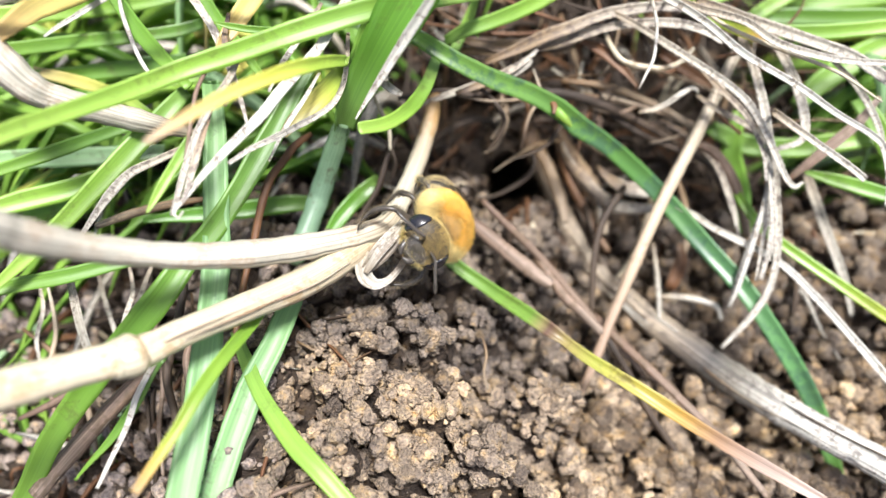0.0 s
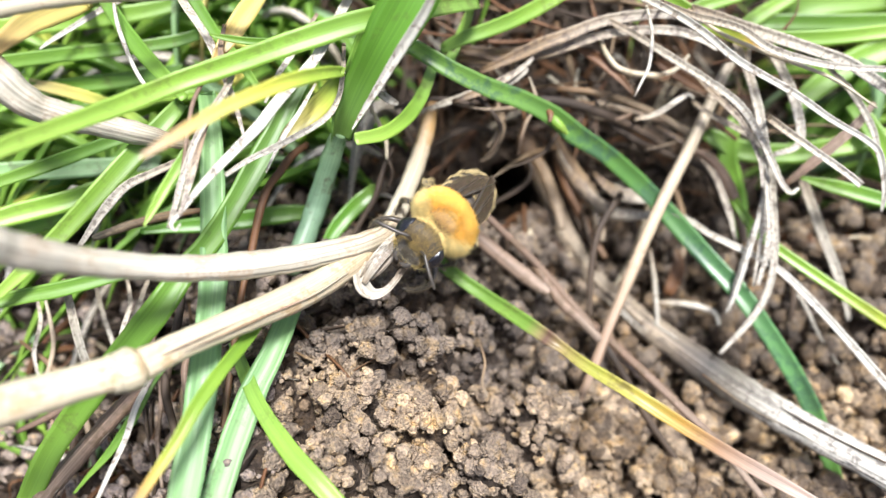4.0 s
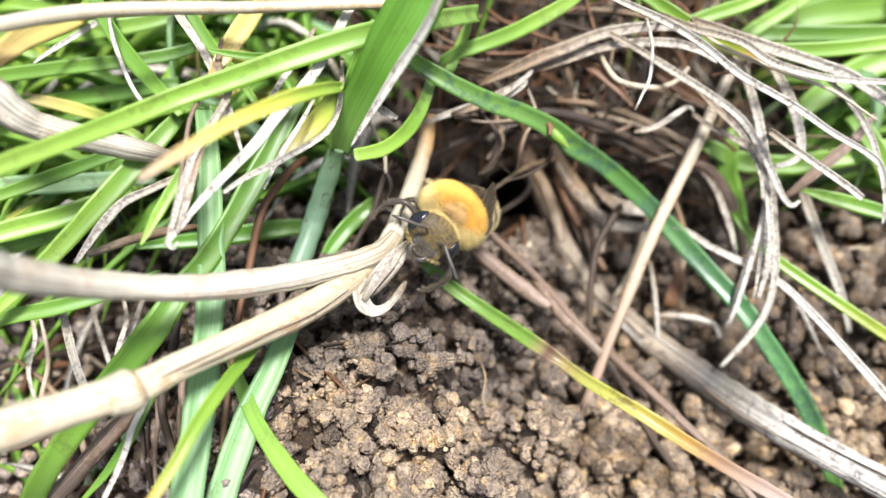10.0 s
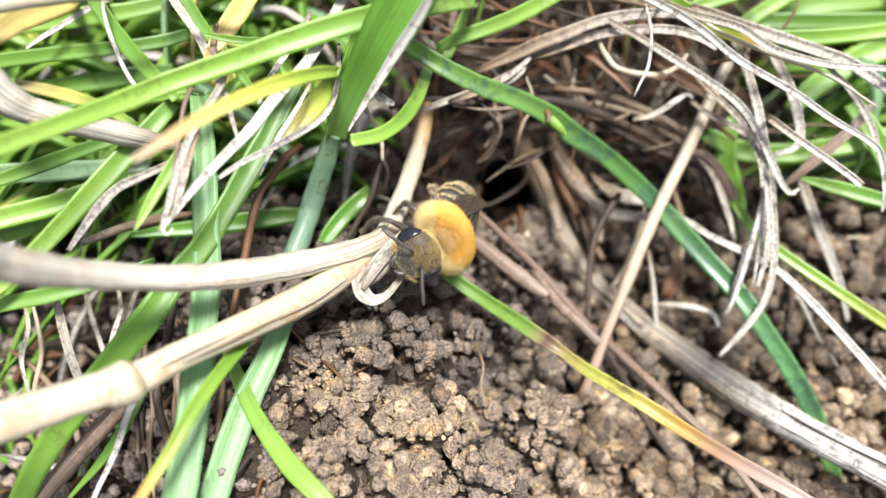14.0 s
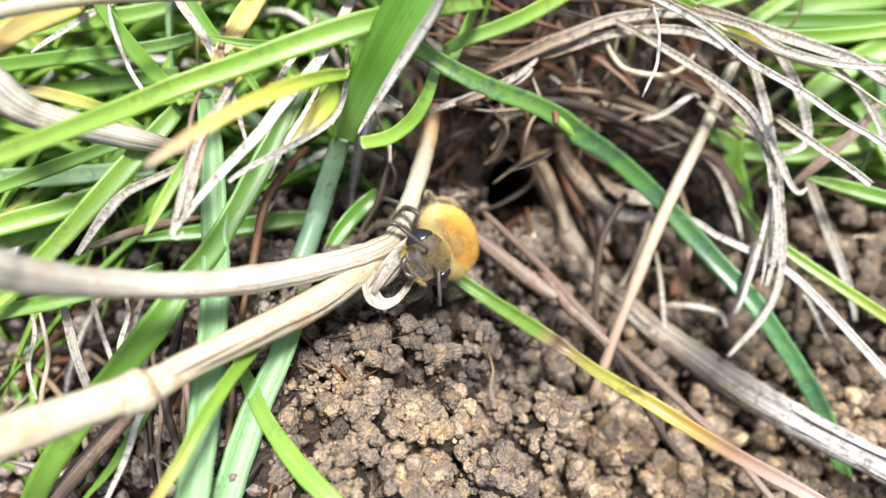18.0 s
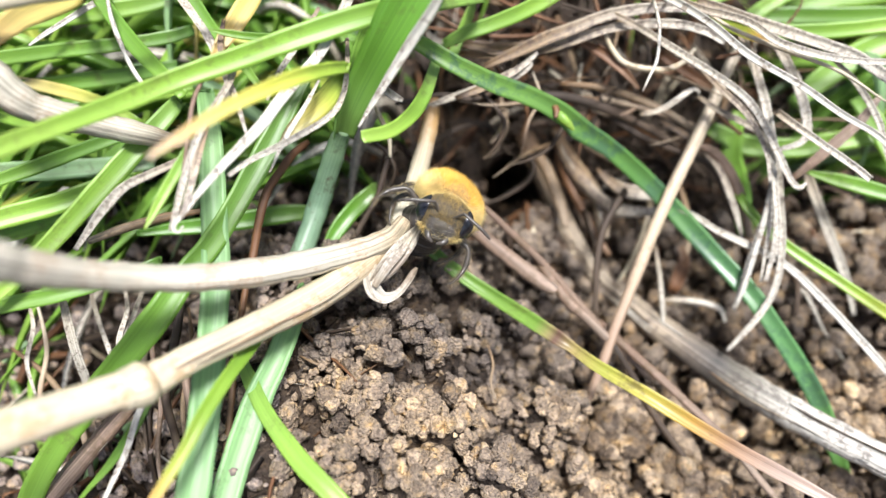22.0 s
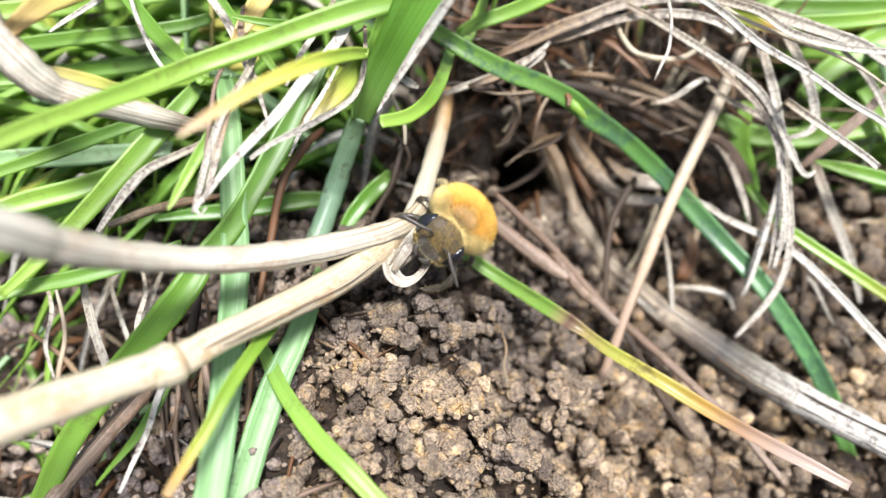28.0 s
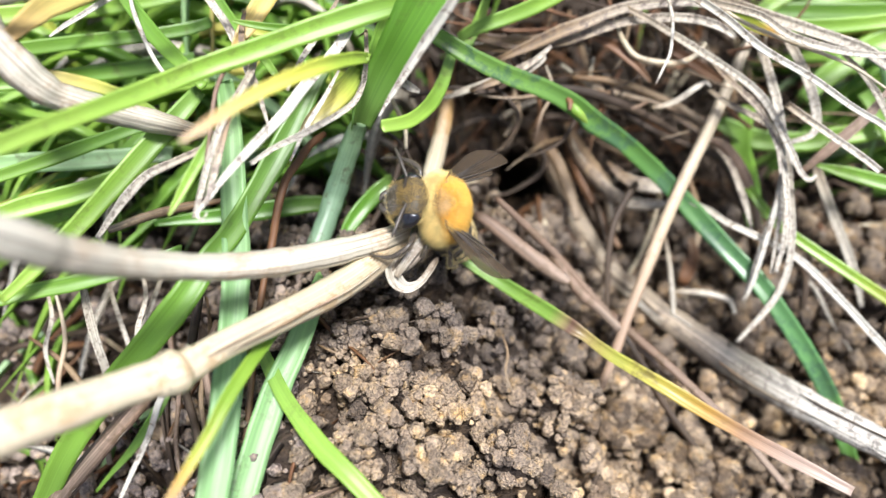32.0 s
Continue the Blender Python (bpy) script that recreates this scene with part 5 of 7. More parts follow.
plant("dead", "pale dead strand among the grass", GREY, [(20.38, 51.71, -9.31, 0.18), (14.41, 36.8, 5.36, 0.25), (13.86, 35.43, 6.71, 0.29), (15.76, 34.66, 6.32, 0.44), (18.56, 33.95, 5.96, 0.5), (20.66, 32.72, 5.33, 0.5), (24.15, 31.85, 4.89, 0.44), (27.97, 31.6, 4.8, 0.38), (31.16, 31.49, 4.78, 0.35)], fold=0.5, bare=2)
plant("dead", "grey speckled dead strand", GREY, [(23.15, 51.14, -9.47, 0.27), (17.15, 38.14, 3.54, 0.39), (16.53, 36.79, 4.88, 0.46), (18.01, 36.31, 4.66, 0.63), (20.23, 35.32, 4.43, 0.72), (22.64, 34.39, 4.22, 0.74), (24.37, 33.75, 4.03, 0.74), (26.22, 33.06, 3.72, 0.71), (28.76, 31.23, 3.07, 0.68), (31.43, 29.68, 2.67, 0.56)], fold=0.4, bare=2)
plant("dead", "bleached drooping dead strand", GREY, [(15.17, 50.22, -9.84, 0.18), (11.46, 38.11, 2.57, 0.26), (11.04, 36.74, 3.97, 0.31), (12.45, 35.75, 3.91, 0.44), (15.52, 33.76, 3.21, 0.5), (17.94, 32.27, 2.55, 0.49), (19.52, 31.07, 1.92, 0.49), (20.63, 29.67, 1.06, 0.46), (21.64, 27.88, -0.01, 0.43), (22.21, 26.87, -0.66, 0.37), (22.79, 26.34, -0.94, 0.31), (23.31, 26.59, -0.8, 0.16)], fold=0.5, bare=2)
plant("dead", "grey-brown dead leaf lying over the burrow", LITTER, [(3.7, 44.02, -9.34, 0.22), (3.04, 35.91, 0.08, 0.32), (2.93, 34.61, 1.59, 0.38), (5.12, 35.16, 2.37, 0.75), (6.8, 35.55, 3.05, 0.82), (8.3, 35.87, 3.47, 0.81), (10.78, 36.53, 4.09, 0.74), (13.73, 36.88, 4.31, 0.66), (15.71, 36.78, 4.28, 0.52), (17.26, 36.43, 4.11, 0.37)], fold=0.5, bare=2)
plant("dead", "brown dead leaf over the burrow roof", LITTER, [(1.8, 45.81, -8.62, 0.32), (1.5, 37.59, 0.41, 0.45), (1.45, 36.24, 1.89, 0.53), (4.09, 35.66, 1.94, 0.91), (6.34, 35.62, 2.18, 0.98), (8.39, 35.7, 2.7, 0.75), (11.36, 36.17, 3.33, 0.56), (14.77, 36.1, 3.67, 0.59), (17.02, 35.67, 3.47, 0.55), (18.34, 34.93, 3.08, 0.3)], fold=0.5, bare=2)
plant("dead", "upright bleached dead strand", GREY, [(26.56, 47.69, -10.16, 0.27), (20.64, 37.26, 1.17, 0.38), (19.92, 36, 2.54, 0.45), (20.49, 34.13, 1.99, 0.57), (21.08, 31.7, 1.02, 0.57), (21.49, 29.44, -0.08, 0.54), (22.12, 27.56, -0.86, 0.44)], fold=0.4, bare=2)
plant("dead", "kinked pale dead strand", GREY, [(28.91, 47.81, -9.62, 0.31), (22.81, 37.91, 1, 0.44), (22.03, 36.65, 2.35, 0.52), (22.57, 35.47, 1.94, 0.61), (23.65, 32.99, 0.96, 0.64), (24.18, 30.76, -0.24, 0.58), (23.79, 29.8, -0.76, 0.45), (22.36, 29.39, -1, 0.32)], fold=0.4, bare=2)
plant("dead", "pale dead strand hanging to the soil", GREY, [(22.65, 42.97, -12.53, 0.15), (18.01, 34.37, -1.63, 0.22), (17.38, 33.19, -0.14, 0.26), (18.53, 32.11, -0.26, 0.39), (21.21, 30.52, -0.75, 0.45), (22.17, 28.78, -1.56, 0.45), (22.43, 26.11, -3, 0.45), (22.48, 23.77, -4.26, 0.45), (22.08, 21.53, -5.71, 0.45), (20.96, 19.86, -7.08, 0.42), (19.16, 18.2, -8.79, 0.26)], fold=0.4, bare=2)
plant("dead", "short bleached stub end", GREY, [(28.71, 40.57, -11.94, 0.25), (21.6, 30.77, 1.08, 0.36), (20.8, 29.67, 2.54, 0.42), (21.42, 29.07, 2.45, 0.48), (23.61, 27.2, 2.04, 0.47), (25.06, 26.09, 1.68, 0.44), (25.93, 25.35, 1.4, 0.41)], fold=0.6, bare=2)
plant("dead", "dead strand bending down to the soil", GREY, [(30.15, 35.07, -12.05, 0.29), (26.7, 31.18, -6.01, 0.41), (25.83, 30.2, -4.5, 0.48), (26.22, 29.13, -5.08, 0.65), (27.35, 26.34, -6.57, 0.69), (28.28, 24.57, -7.75, 0.65), (29.1, 22.89, -8.98, 0.52), (29.64, 21.21, -10.23, 0.28)], fold=0.4, bare=2)
plant("dead", "split dead strand among the grass", GREY, [(28.19, 37.03, -12.38, 0.23), (23.19, 30.64, -2.96, 0.33), (22.39, 29.61, -1.45, 0.39), (22.01, 27.83, -2.19, 0.45), (21.56, 26.12, -3.01, 0.48), (20.94, 24.51, -4, 0.45), (20.23, 22.4, -5.71, 0.39), (19.7, 20.65, -7.46, 0.26)], fold=0.4, bare=2)
plant("dead", "thin pale dead strand", GREY, [(27.62, 35.5, -12.65, 0.19), (22.69, 29.34, -3.12, 0.27), (21.89, 28.34, -1.58, 0.32), (21.96, 25.91, -2.66, 0.38), (21.78, 23.65, -4, 0.35), (21.23, 21.71, -5.16, 0.26)], fold=0.4, bare=2)
plant("dead", "long thin white dead blade over the soil", WHITE, [(19, 32.5, -13.46, 0.16), (16.59, 28.5, -6.57, 0.23), (16.01, 27.54, -4.92, 0.27), (17.62, 26.47, -4.91, 0.4), (18.76, 25.42, -4.9, 0.43), (22.48, 23.07, -4.98, 0.49), (24.61, 20.68, -5.34, 0.51), (26.75, 17.96, -5.99, 0.53), (29.04, 14.86, -6.73, 0.53), (31.52, 11.68, -7.62, 0.43)], fold=0.4, bare=2)
plant("dead", "small curled dead flake", GREY, [(17.4, 41.56, -13.13, 0.15), (13.7, 32.89, -1.63, 0.22), (13.2, 31.72, -0.08, 0.26), (14.13, 31.71, 0.16, 0.38), (14.97, 31.97, 0.42, 0.45), (15.96, 32.49, 0.82, 0.51), (16.67, 32.93, 0.85, 0.38), (17.18, 32.98, 0.42, 0.26)], fold=0.6, twist=90, bare=2)
plant("root", "fine pale hanging hair root", WHITE, [(18.86, 51.21, -9.49, 0.1), (13.5, 36.88, 4.8, 0.15), (12.99, 35.51, 6.17, 0.18), (13.2, 33.9, 5.65, 0.21), (12.98, 32.08, 4.89, 0.21), (12.48, 31.11, 4.36, 0.17), (12.05, 30.33, 3.93, 0.1)], bare=2)
plant("root", "looped pale root fibre", STRAW, [(14.5, 48.75, -10.41, 0.14), (11.2, 37.82, 1.26, 0.2), (10.8, 36.48, 2.69, 0.23), (11.24, 35.47, 2.16, 0.34), (12.24, 34.53, 1.66, 0.38), (14.48, 34.03, 1.64, 0.38), (15.91, 34.5, 1.8, 0.34), (16.74, 35.32, 2.14, 0.23)], bare=2)
plant("dead", "reddish brown dead leaf", PINK, [(28.68, 34.05, -12.16, 0.22), (24.42, 29.14, -4.32, 0.32), (23.58, 28.18, -2.78, 0.38), (24.63, 28.79, -1.98, 0.61), (26.27, 29.88, -0.92, 0.76), (27.77, 30.97, -0.09, 0.68), (29.11, 32.37, 0.69, 0.3)], fold=0.4, bare=2)
plant("root", "brown curved root among the grass", BROWN, [(8.98, 42.89, -11.82, 0.33), (7.39, 35.39, -2.43, 0.47), (7.13, 34.15, -0.88, 0.55), (9.37, 34.16, -1.42, 0.71), (11.85, 33.73, -2.19, 0.72), (13.97, 33.22, -3.01, 0.56), (16.92, 32.05, -4.18, 0.41)], bare=2)
plant("root", "brown root beneath the dead leaves", BROWN, [(12.97, 44.99, -12.12, 0.24), (10.65, 37.06, -2.6, 0.34), (10.28, 35.8, -1.09, 0.4), (11.76, 33.97, -2.63, 0.48), (14.08, 32.81, -3.8, 0.49), (16.98, 31.8, -4.54, 0.49), (19.49, 30.79, -5.28, 0.41), (21.24, 27.71, -7.38, 0.33)], bare=2)
plant("stalk", "curved brown dead leaf stalk", PINK, [(21.38, 38.42, -13.41, 0.24), (18.2, 32.83, -5.32, 0.34), (17.58, 31.75, -3.76, 0.4), (19.01, 31.09, -3.53, 0.72), (20.39, 29.48, -4.39, 0.8), (21.28, 27.68, -5.69, 0.72), (21.86, 26.14, -7.08, 0.57)], bare=2)
plant("root", "thin brown curling root over the burrow", BROWN, [(2.68, 41.82, -9.63, 0.14), (2.27, 35.2, -1.47, 0.2), (2.19, 33.94, 0.08, 0.23), (3.31, 32.82, -0.05, 0.31), (4.12, 31.51, -0.52, 0.34), (3.75, 30.58, -1.48, 0.31), (3.11, 30.14, -2.18, 0.23)], bare=2)
plant("root", "fine brown root thread", BROWN, [(-5.67, 36.43, -9.23, 0.11), (-4.82, 31.27, -1.97, 0.16), (-4.63, 30.12, -0.35, 0.19), (-3.69, 29.34, -0.54, 0.26), (-3.15, 28.4, -1.15, 0.26), (-3.48, 27.53, -1.85, 0.22)], bare=2)
plant("root", "pale root thread by the culm", STRAW, [(-5.86, 40.47, -9.67, 0.13), (-4.55, 31.92, 1.23, 0.18), (-4.36, 30.69, 2.8, 0.21), (-3.84, 29.75, 2.3, 0.28), (-3.41, 28.92, 1.63, 0.28), (-3.37, 27.99, 0.79, 0.21)], bare=2)
plant("dead", "torn pale husk scrap", GREY, [(-5.65, 41.76, -9.42, 0.13), (-4.16, 31.44, 3.26, 0.18), (-3.98, 30.18, 4.8, 0.21), (-3.46, 29.86, 4.87, 0.42), (-2.95, 29.5, 4.79, 0.47), (-2.47, 29.5, 4.45, 0.21)], fold=0.6, bare=2)
plant("root", "brown root bridging the burrow", BROWN, [(-3.5, 40.5, -9.74, 0.14), (-2.94, 34.4, -1.96, 0.2), (-2.82, 33.17, -0.39, 0.23), (-0.12, 33.95, -0.5, 0.35), (2.22, 33.83, -0.88, 0.39), (3.77, 34.23, -0.31, 0.35), (5.84, 35.1, 0.98, 0.38), (6.07, 35.23, 1.51, 0.23)], bare=2)
plant("dead", "grey flat dead strip over the roots", GREY, [(-3.01, 39.29, -9.7, 0.14), (-2.54, 33.69, -2.34, 0.2), (-2.44, 32.48, -0.75, 0.24), (0.64, 33.14, 0.2, 0.42), (2.91, 33.45, 0.96, 0.53), (4.77, 33.72, 1.59, 0.47), (5.75, 34.1, 2.14, 0.29), (5.6, 34.36, 2.4, 0.14)], fold=0.4, bare=2)
plant("dead", "small brown flake on the soil", RUST, [(17.71, 24.68, -13.15, 0.41), (16.99, 23.72, -10.95, 0.59), (17.39, 24.47, -10.08, 1.01), (17.71, 25.53, -9.39, 0.84), (17.6, 26.59, -9.16, 0.34)], fold=0.4, bare=1)
plant("stalk", "thin grey stalk at the soil", GREY, [(16.93, 28.42, -13.18, 0.15), (15.88, 26.72, -9.83, 0.21), (15.34, 25.85, -8.11, 0.25), (15.56, 23.55, -9.01, 0.37), (15.72, 21.43, -10.27, 0.33), (15.71, 20.45, -11.14, 0.21)], bare=2)
plant("stalk", "short pale stalk among the grass", GREY, [(16.74, 24, -13.19, 0.23), (15.71, 22.59, -9.87, 0.33), (17.6, 22.29, -9.44, 0.45), (19.56, 21.71, -9.5, 0.45), (20.11, 20.89, -10.17, 0.29)], bare=1)
plant("dead", "brown fibre strip hanging over the burrow", LITTER, [(1.24, 41.03, -9.74, 0.18), (1.04, 33.74, -0.57, 0.26), (1.01, 32.5, 1, 0.3), (2.5, 32.84, 1.43, 0.52), (3.91, 33.34, 1.83, 0.52), (5.29, 34.04, 2.22, 0.37), (6.26, 34.88, 2.46, 0.22)], fold=0.5, bare=2)
plant("stalk", "orange-brown stalk leaning from the burrow", RUST, [(11.94, 44.94, -12.04, 0.21), (10.7, 40.33, -6.51, 0.3), (10.36, 39.07, -5, 0.35), (9.97, 37.08, -6.66, 0.62), (9.28, 34.76, -7.92, 0.79), (9.82, 32.15, -8.75, 0.79), (11.43, 28.8, -9.97, 0.69), (12.6, 26.65, -10.55, 0.43)], bare=2)
plant("root", "pale brown curling root", TAN, [(12.47, 45.89, -11.64, 0.12), (10.24, 37.79, -2.2, 0.17), (9.89, 36.51, -0.71, 0.2), (9.67, 35.1, -1.47, 0.28), (10.65, 33.86, -2.14, 0.32), (12.44, 33.48, -2.32, 0.28), (13.65, 33.81, -2.13, 0.2)], bare=2)
plant("root", "thin twisted brown root", RUST, [(4.69, 44.14, -9.49, 0.12), (3.96, 37.23, -1.47, 0.17), (3.82, 35.93, 0.04, 0.2), (5.01, 34.73, -0.94, 0.28), (6.05, 33.75, -2.25, 0.28), (5.73, 32.76, -3.92, 0.24)], bare=2)
plant("root", "long pale brown root fibre", TAN, [(9.88, 45.22, -11.58, 0.13), (8.46, 38.78, -3.98, 0.18), (8.18, 37.5, -2.47, 0.21), (10.23, 36.19, -3.15, 0.33), (13.21, 35.1, -3.14, 0.37), (16.6, 33.96, -3.37, 0.33), (18.98, 33.02, -3.63, 0.24)], bare=2)
plant("stalk", "thin pinkish dead stalk beside the blades", PINK, [(-18.72, 20.99, -5, 0.13), (-17.91, 20.14, -3.06, 0.18), (-18, 17.47, -3.93, 0.32), (-17.39, 14.55, -4.94, 0.31), (-17.48, 11.71, -6.01, 0.28), (-17.01, 9.18, -6.69, 0.2)], bare=1)
plant("stalk", "thin tan dead stalk beside the blades", HUSK, [(-16.31, 20.07, -4.32, 0.12), (-15.59, 19.25, -2.37, 0.17), (-15.34, 16.82, -3.23, 0.31), (-15.82, 13.99, -4.31, 0.31), (-15.48, 11.2, -5.36, 0.3), (-15.81, 9.07, -6.17, 0.2)], bare=1)
plant("stalk", "thin pale dead stalk in the shade", TAN, [(-27.54, 22.12, -7.33, 0.13), (-25.61, 20.66, -4, 0.18), (-24.89, 17.96, -5, 0.29), (-25.17, 15.32, -5.97, 0.32), (-24.53, 12.76, -7.12, 0.28)], bare=1)
plant("stalk", "brownish dead stalk lying in the shade", HUSK, [(-28.11, 18.77, -7.1, 0.15), (-27.09, 18.13, -5.38, 0.22), (-24.68, 16.35, -5.75, 0.39), (-22.68, 13.66, -6.61, 0.43), (-21.82, 10.76, -7.71, 0.35)], bare=1)
plant("stalk", "grey-pink dead stalk lying in the shade", PINK, [(-26.95, 12.8, -7.13, 0.28), (-24.7, 13.64, -6.42, 0.49), (-22.11, 14.94, -5.46, 0.49), (-19.99, 15.99, -4.87, 0.28)])
plant("dead", "frayed pale strand hanging by the stem", GREY, [(-21.88, 23.4, -6.57, 0.1), (-20.48, 21.99, -3.59, 0.14), (-19.7, 21.2, -1.93, 0.16), (-19.26, 19.46, -2.3, 0.27), (-19.67, 17.49, -2.92, 0.3), (-19.3, 15.61, -3.7, 0.19)], fold=0.4, bare=2)
plant("dead", "thin pale strand in the shade", GREY, [(-28.86, 23.06, -7.97, 0.08), (-27.01, 21.66, -4.89, 0.12), (-26.05, 20.94, -3.29, 0.14), (-25.48, 19.09, -3.94, 0.25), (-25.82, 17.14, -4.77, 0.25), (-25.32, 15.27, -5.78, 0.14)], fold=0.4, bare=2)
plant("stalk", "tan flattened stalk lying beside the burrow", HUSK, [(9.99, 39.81, -12.79, 0.36), (9.2, 36.71, -8.52, 0.52), (8.91, 35.55, -6.92, 0.61), (9.57, 33.85, -7.38, 1.13), (10.77, 31.9, -7.97, 1.29), (11.95, 29.78, -8.64, 1.11), (12.1, 27.61, -9.59, 0.77)], flat=0.5, bare=2)
plant("dead", "pale torn strip over the old stalks", LITTER, [(13.23, 36.11, -13.28, 0.15), (11.91, 32.59, -7.87, 0.21), (11.51, 31.52, -6.23, 0.25), (12.31, 30.43, -6.24, 0.66), (13.37, 29.62, -6.21, 0.99), (14.96, 29.27, -6.15, 0.82), (16.18, 29.11, -6.23, 0.25)], fold=0.3, bare=2)
plant("root", "long tan root crossing the hollow", HUSK, [(10.87, 44.23, -12.1, 0.24), (8.92, 36.39, -2.54, 0.34), (8.61, 35.14, -1.01, 0.4), (10.95, 34.77, -0.96, 0.51), (13.36, 34.26, -1.43, 0.52), (15.84, 33.53, -2.25, 0.52), (17.96, 32.68, -3.14, 0.4)], bare=2)
plant("root", "rusty root under the long blade", RUST, [(15.73, 41.4, -12.89, 0.15), (13.56, 35.82, -5.5, 0.21), (13.11, 34.65, -3.95, 0.25), (14.71, 33.56, -4.29, 0.37), (16.29, 32.62, -4.56, 0.37), (17.93, 32.01, -4.87, 0.25)], bare=2)
plant("dead", "rusty torn leaf strip above the hollow", RUST, [(19.66, 46.87, -11.37, 0.34), (16.03, 38.39, -1.76, 0.48), (15.49, 37.12, -0.32, 0.56), (16.62, 36.27, -0.54, 0.8), (18, 35.47, -0.95, 0.72), (19.26, 34.95, -1.44, 0.32)], fold=0.4, bare=2)
plant("dead", "brown torn fibre bundle at the burrow roof", HUSK, [(1.78, 44.84, -8.81, 0.22), (1.5, 37.17, -0.17, 0.32), (1.45, 35.84, 1.33, 0.38), (3.34, 35.61, 1.68, 0.76), (5.2, 35.5, 2.1, 0.91), (6.69, 35.67, 2.44, 0.6), (7.98, 36.04, 2.88, 0.22)], fold=0.5, bare=2)
plant("root", "looping brown root at the burrow", HUSK, [(7.04, 46.79, -9.63, 0.11), (5.7, 37.93, 0.09, 0.16), (5.5, 36.59, 1.56, 0.19), (4.92, 35.38, 0.67, 0.31), (4.05, 33.69, -0.25, 0.35), (4.2, 32.11, -1.33, 0.35), (3.35, 31.16, -2.31, 0.27)], bare=2)
plant("stalk", "tan dead stalk on the soil", HUSK, [(19.84, 34.94, -13.38, 0.2), (18.1, 31.97, -8.65, 0.29), (17.51, 30.96, -7.03, 0.34), (18.06, 28.99, -7.86, 0.51), (18.24, 27.14, -8.86, 0.51), (17.86, 25.38, -10.04, 0.34)], bare=2)
plant("root", "fine root thread on the mound", HUSK, [(-8.87, 16.43, -2.91, 0.1), (-8.22, 16.02, -2.67, 0.17), (-7.53, 15.74, -2.7, 0.17), (-7.04, 15.89, -2.73, 0.1)])
plant("root", "fine root thread between the crumbs", HUSK, [(2.49, 17.39, -4.53, 0.11), (2.74, 16.26, -4.69, 0.18), (2.57, 15.18, -5.05, 0.18), (2.84, 14.24, -5.55, 0.11)])
plant("dead", "thin brown speckled dead strand", LITTER, [(-12.13, 31.75, 8.8, 0.2), (-12.16, 29.84, 8.6, 0.34), (-11.61, 27.88, 8.3, 0.36), (-11.09, 26.56, 8.0, 0.3), (-10.52, 24.78, 7.5, 0.15)], fold=0.4, twist=40)
plant("dead", "tan dead strand beside the white blade", LITTER, [(-12.23, 24.99, 8.6, 0.2), (-12.56, 23.23, 8.3, 0.34), (-12.86, 21.35, 8.0, 0.34), (-13.19, 19.86, 7.6, 0.15)], fold=0.4)
plant("dead", "grey fibrous dead strand behind the blade", GREY, [(-7.11, 33.36, 8.0, 0.2), (-8.27, 30.34, 8.0, 0.34), (-9.09, 29.05, 7.6, 0.3), (-9.79, 27.54, 7.0, 0.15)], fold=0.4)
plant("dead", "thin bleached strand along the withering leaf", WHITE, [(-6.92, 28.41, 7.6, 0.14), (-7.61, 26.8, 7.4, 0.24), (-8.61, 25.01, 7.0, 0.24), (-9.44, 23.22, 6.4, 0.1)], fold=0.4)
plant("stalk", "olive brown dead stalk low in the tuft", HUSK, [(-14.1, 23.94, 1.5, 0.3), (-16.14, 23.57, 1.5, 0.5), (-18.43, 23.0, 1.4, 0.55), (-20.69, 22.18, 1.2, 0.4)])
plant("dead", "pale dead strand hanging beside the straw", GREY, [(20.77, 36.01, 3.0, 0.2), (20.49, 33.98, 2.0, 0.34), (21.3, 30.92, 0.5, 0.36), (21.59, 27.59, -1.2, 0.36), (21.68, 24.52, -2.6, 0.34), (21.6, 22.74, -3.6, 0.16)], fold=0.4)
plant("dead", "speckled dead strand hanging to the soil", GREY, [(20.46, 35.51, 2.2, 0.2), (21.14, 31.78, 0.6, 0.38), (21.63, 28.8, -1.0, 0.38), (21.62, 25.61, -3.0, 0.36), (21.05, 21.79, -5.5, 0.18)], fold=0.4, twist=50)
plant("dead", "bleached dead strand over the soil", WHITE, [(21.79, 27.62, -1.6, 0.16), (21.1, 24.98, -3.4, 0.3), (20.1, 21.85, -5.6, 0.3), (19.59, 20.63, -6.6, 0.12)], fold=0.4)
plant("dead", "brownish dead strand under the straw", LITTER, [(15.89, 36.26, 2.0, 0.16), (17.77, 33.32, 1.4, 0.36), (19.92, 30.96, 0.6, 0.38), (20.92, 28.62, -0.2, 0.3), (21.0, 26.74, -0.9, 0.14)], fold=0.4)
plant("dead", "tan curved dead strand behind the straw", LITTER, [(15.55, 33.41, -3.0, 0.2), (17.67, 32.04, -3.4, 0.4), (19.34, 30.15, -4.0, 0.42), (20.29, 27.47, -5.0, 0.42), (20.79, 25.43, -6.0, 0.2)], fold=0.4)
plant("dead", "grey frayed dead strand among the grass", GREY, [(24.73, 33.83, 3.2, 0.2), (26.69, 32.21, 2.2, 0.4), (28.28, 30.15, 0.8, 0.42), (28.83, 27.85, -0.4, 0.18)], fold=0.4)
plant("stalk", "thin pale straw among the dead strands", STRAW, [(15.78, 35.98, 5.6, 0.16), (17.65, 34.34, 5.2, 0.26), (20.46, 33.0, 4.8, 0.26), (24.26, 31.56, 4.2, 0.22), (27.0, 29.57, 3.6, 0.12)])
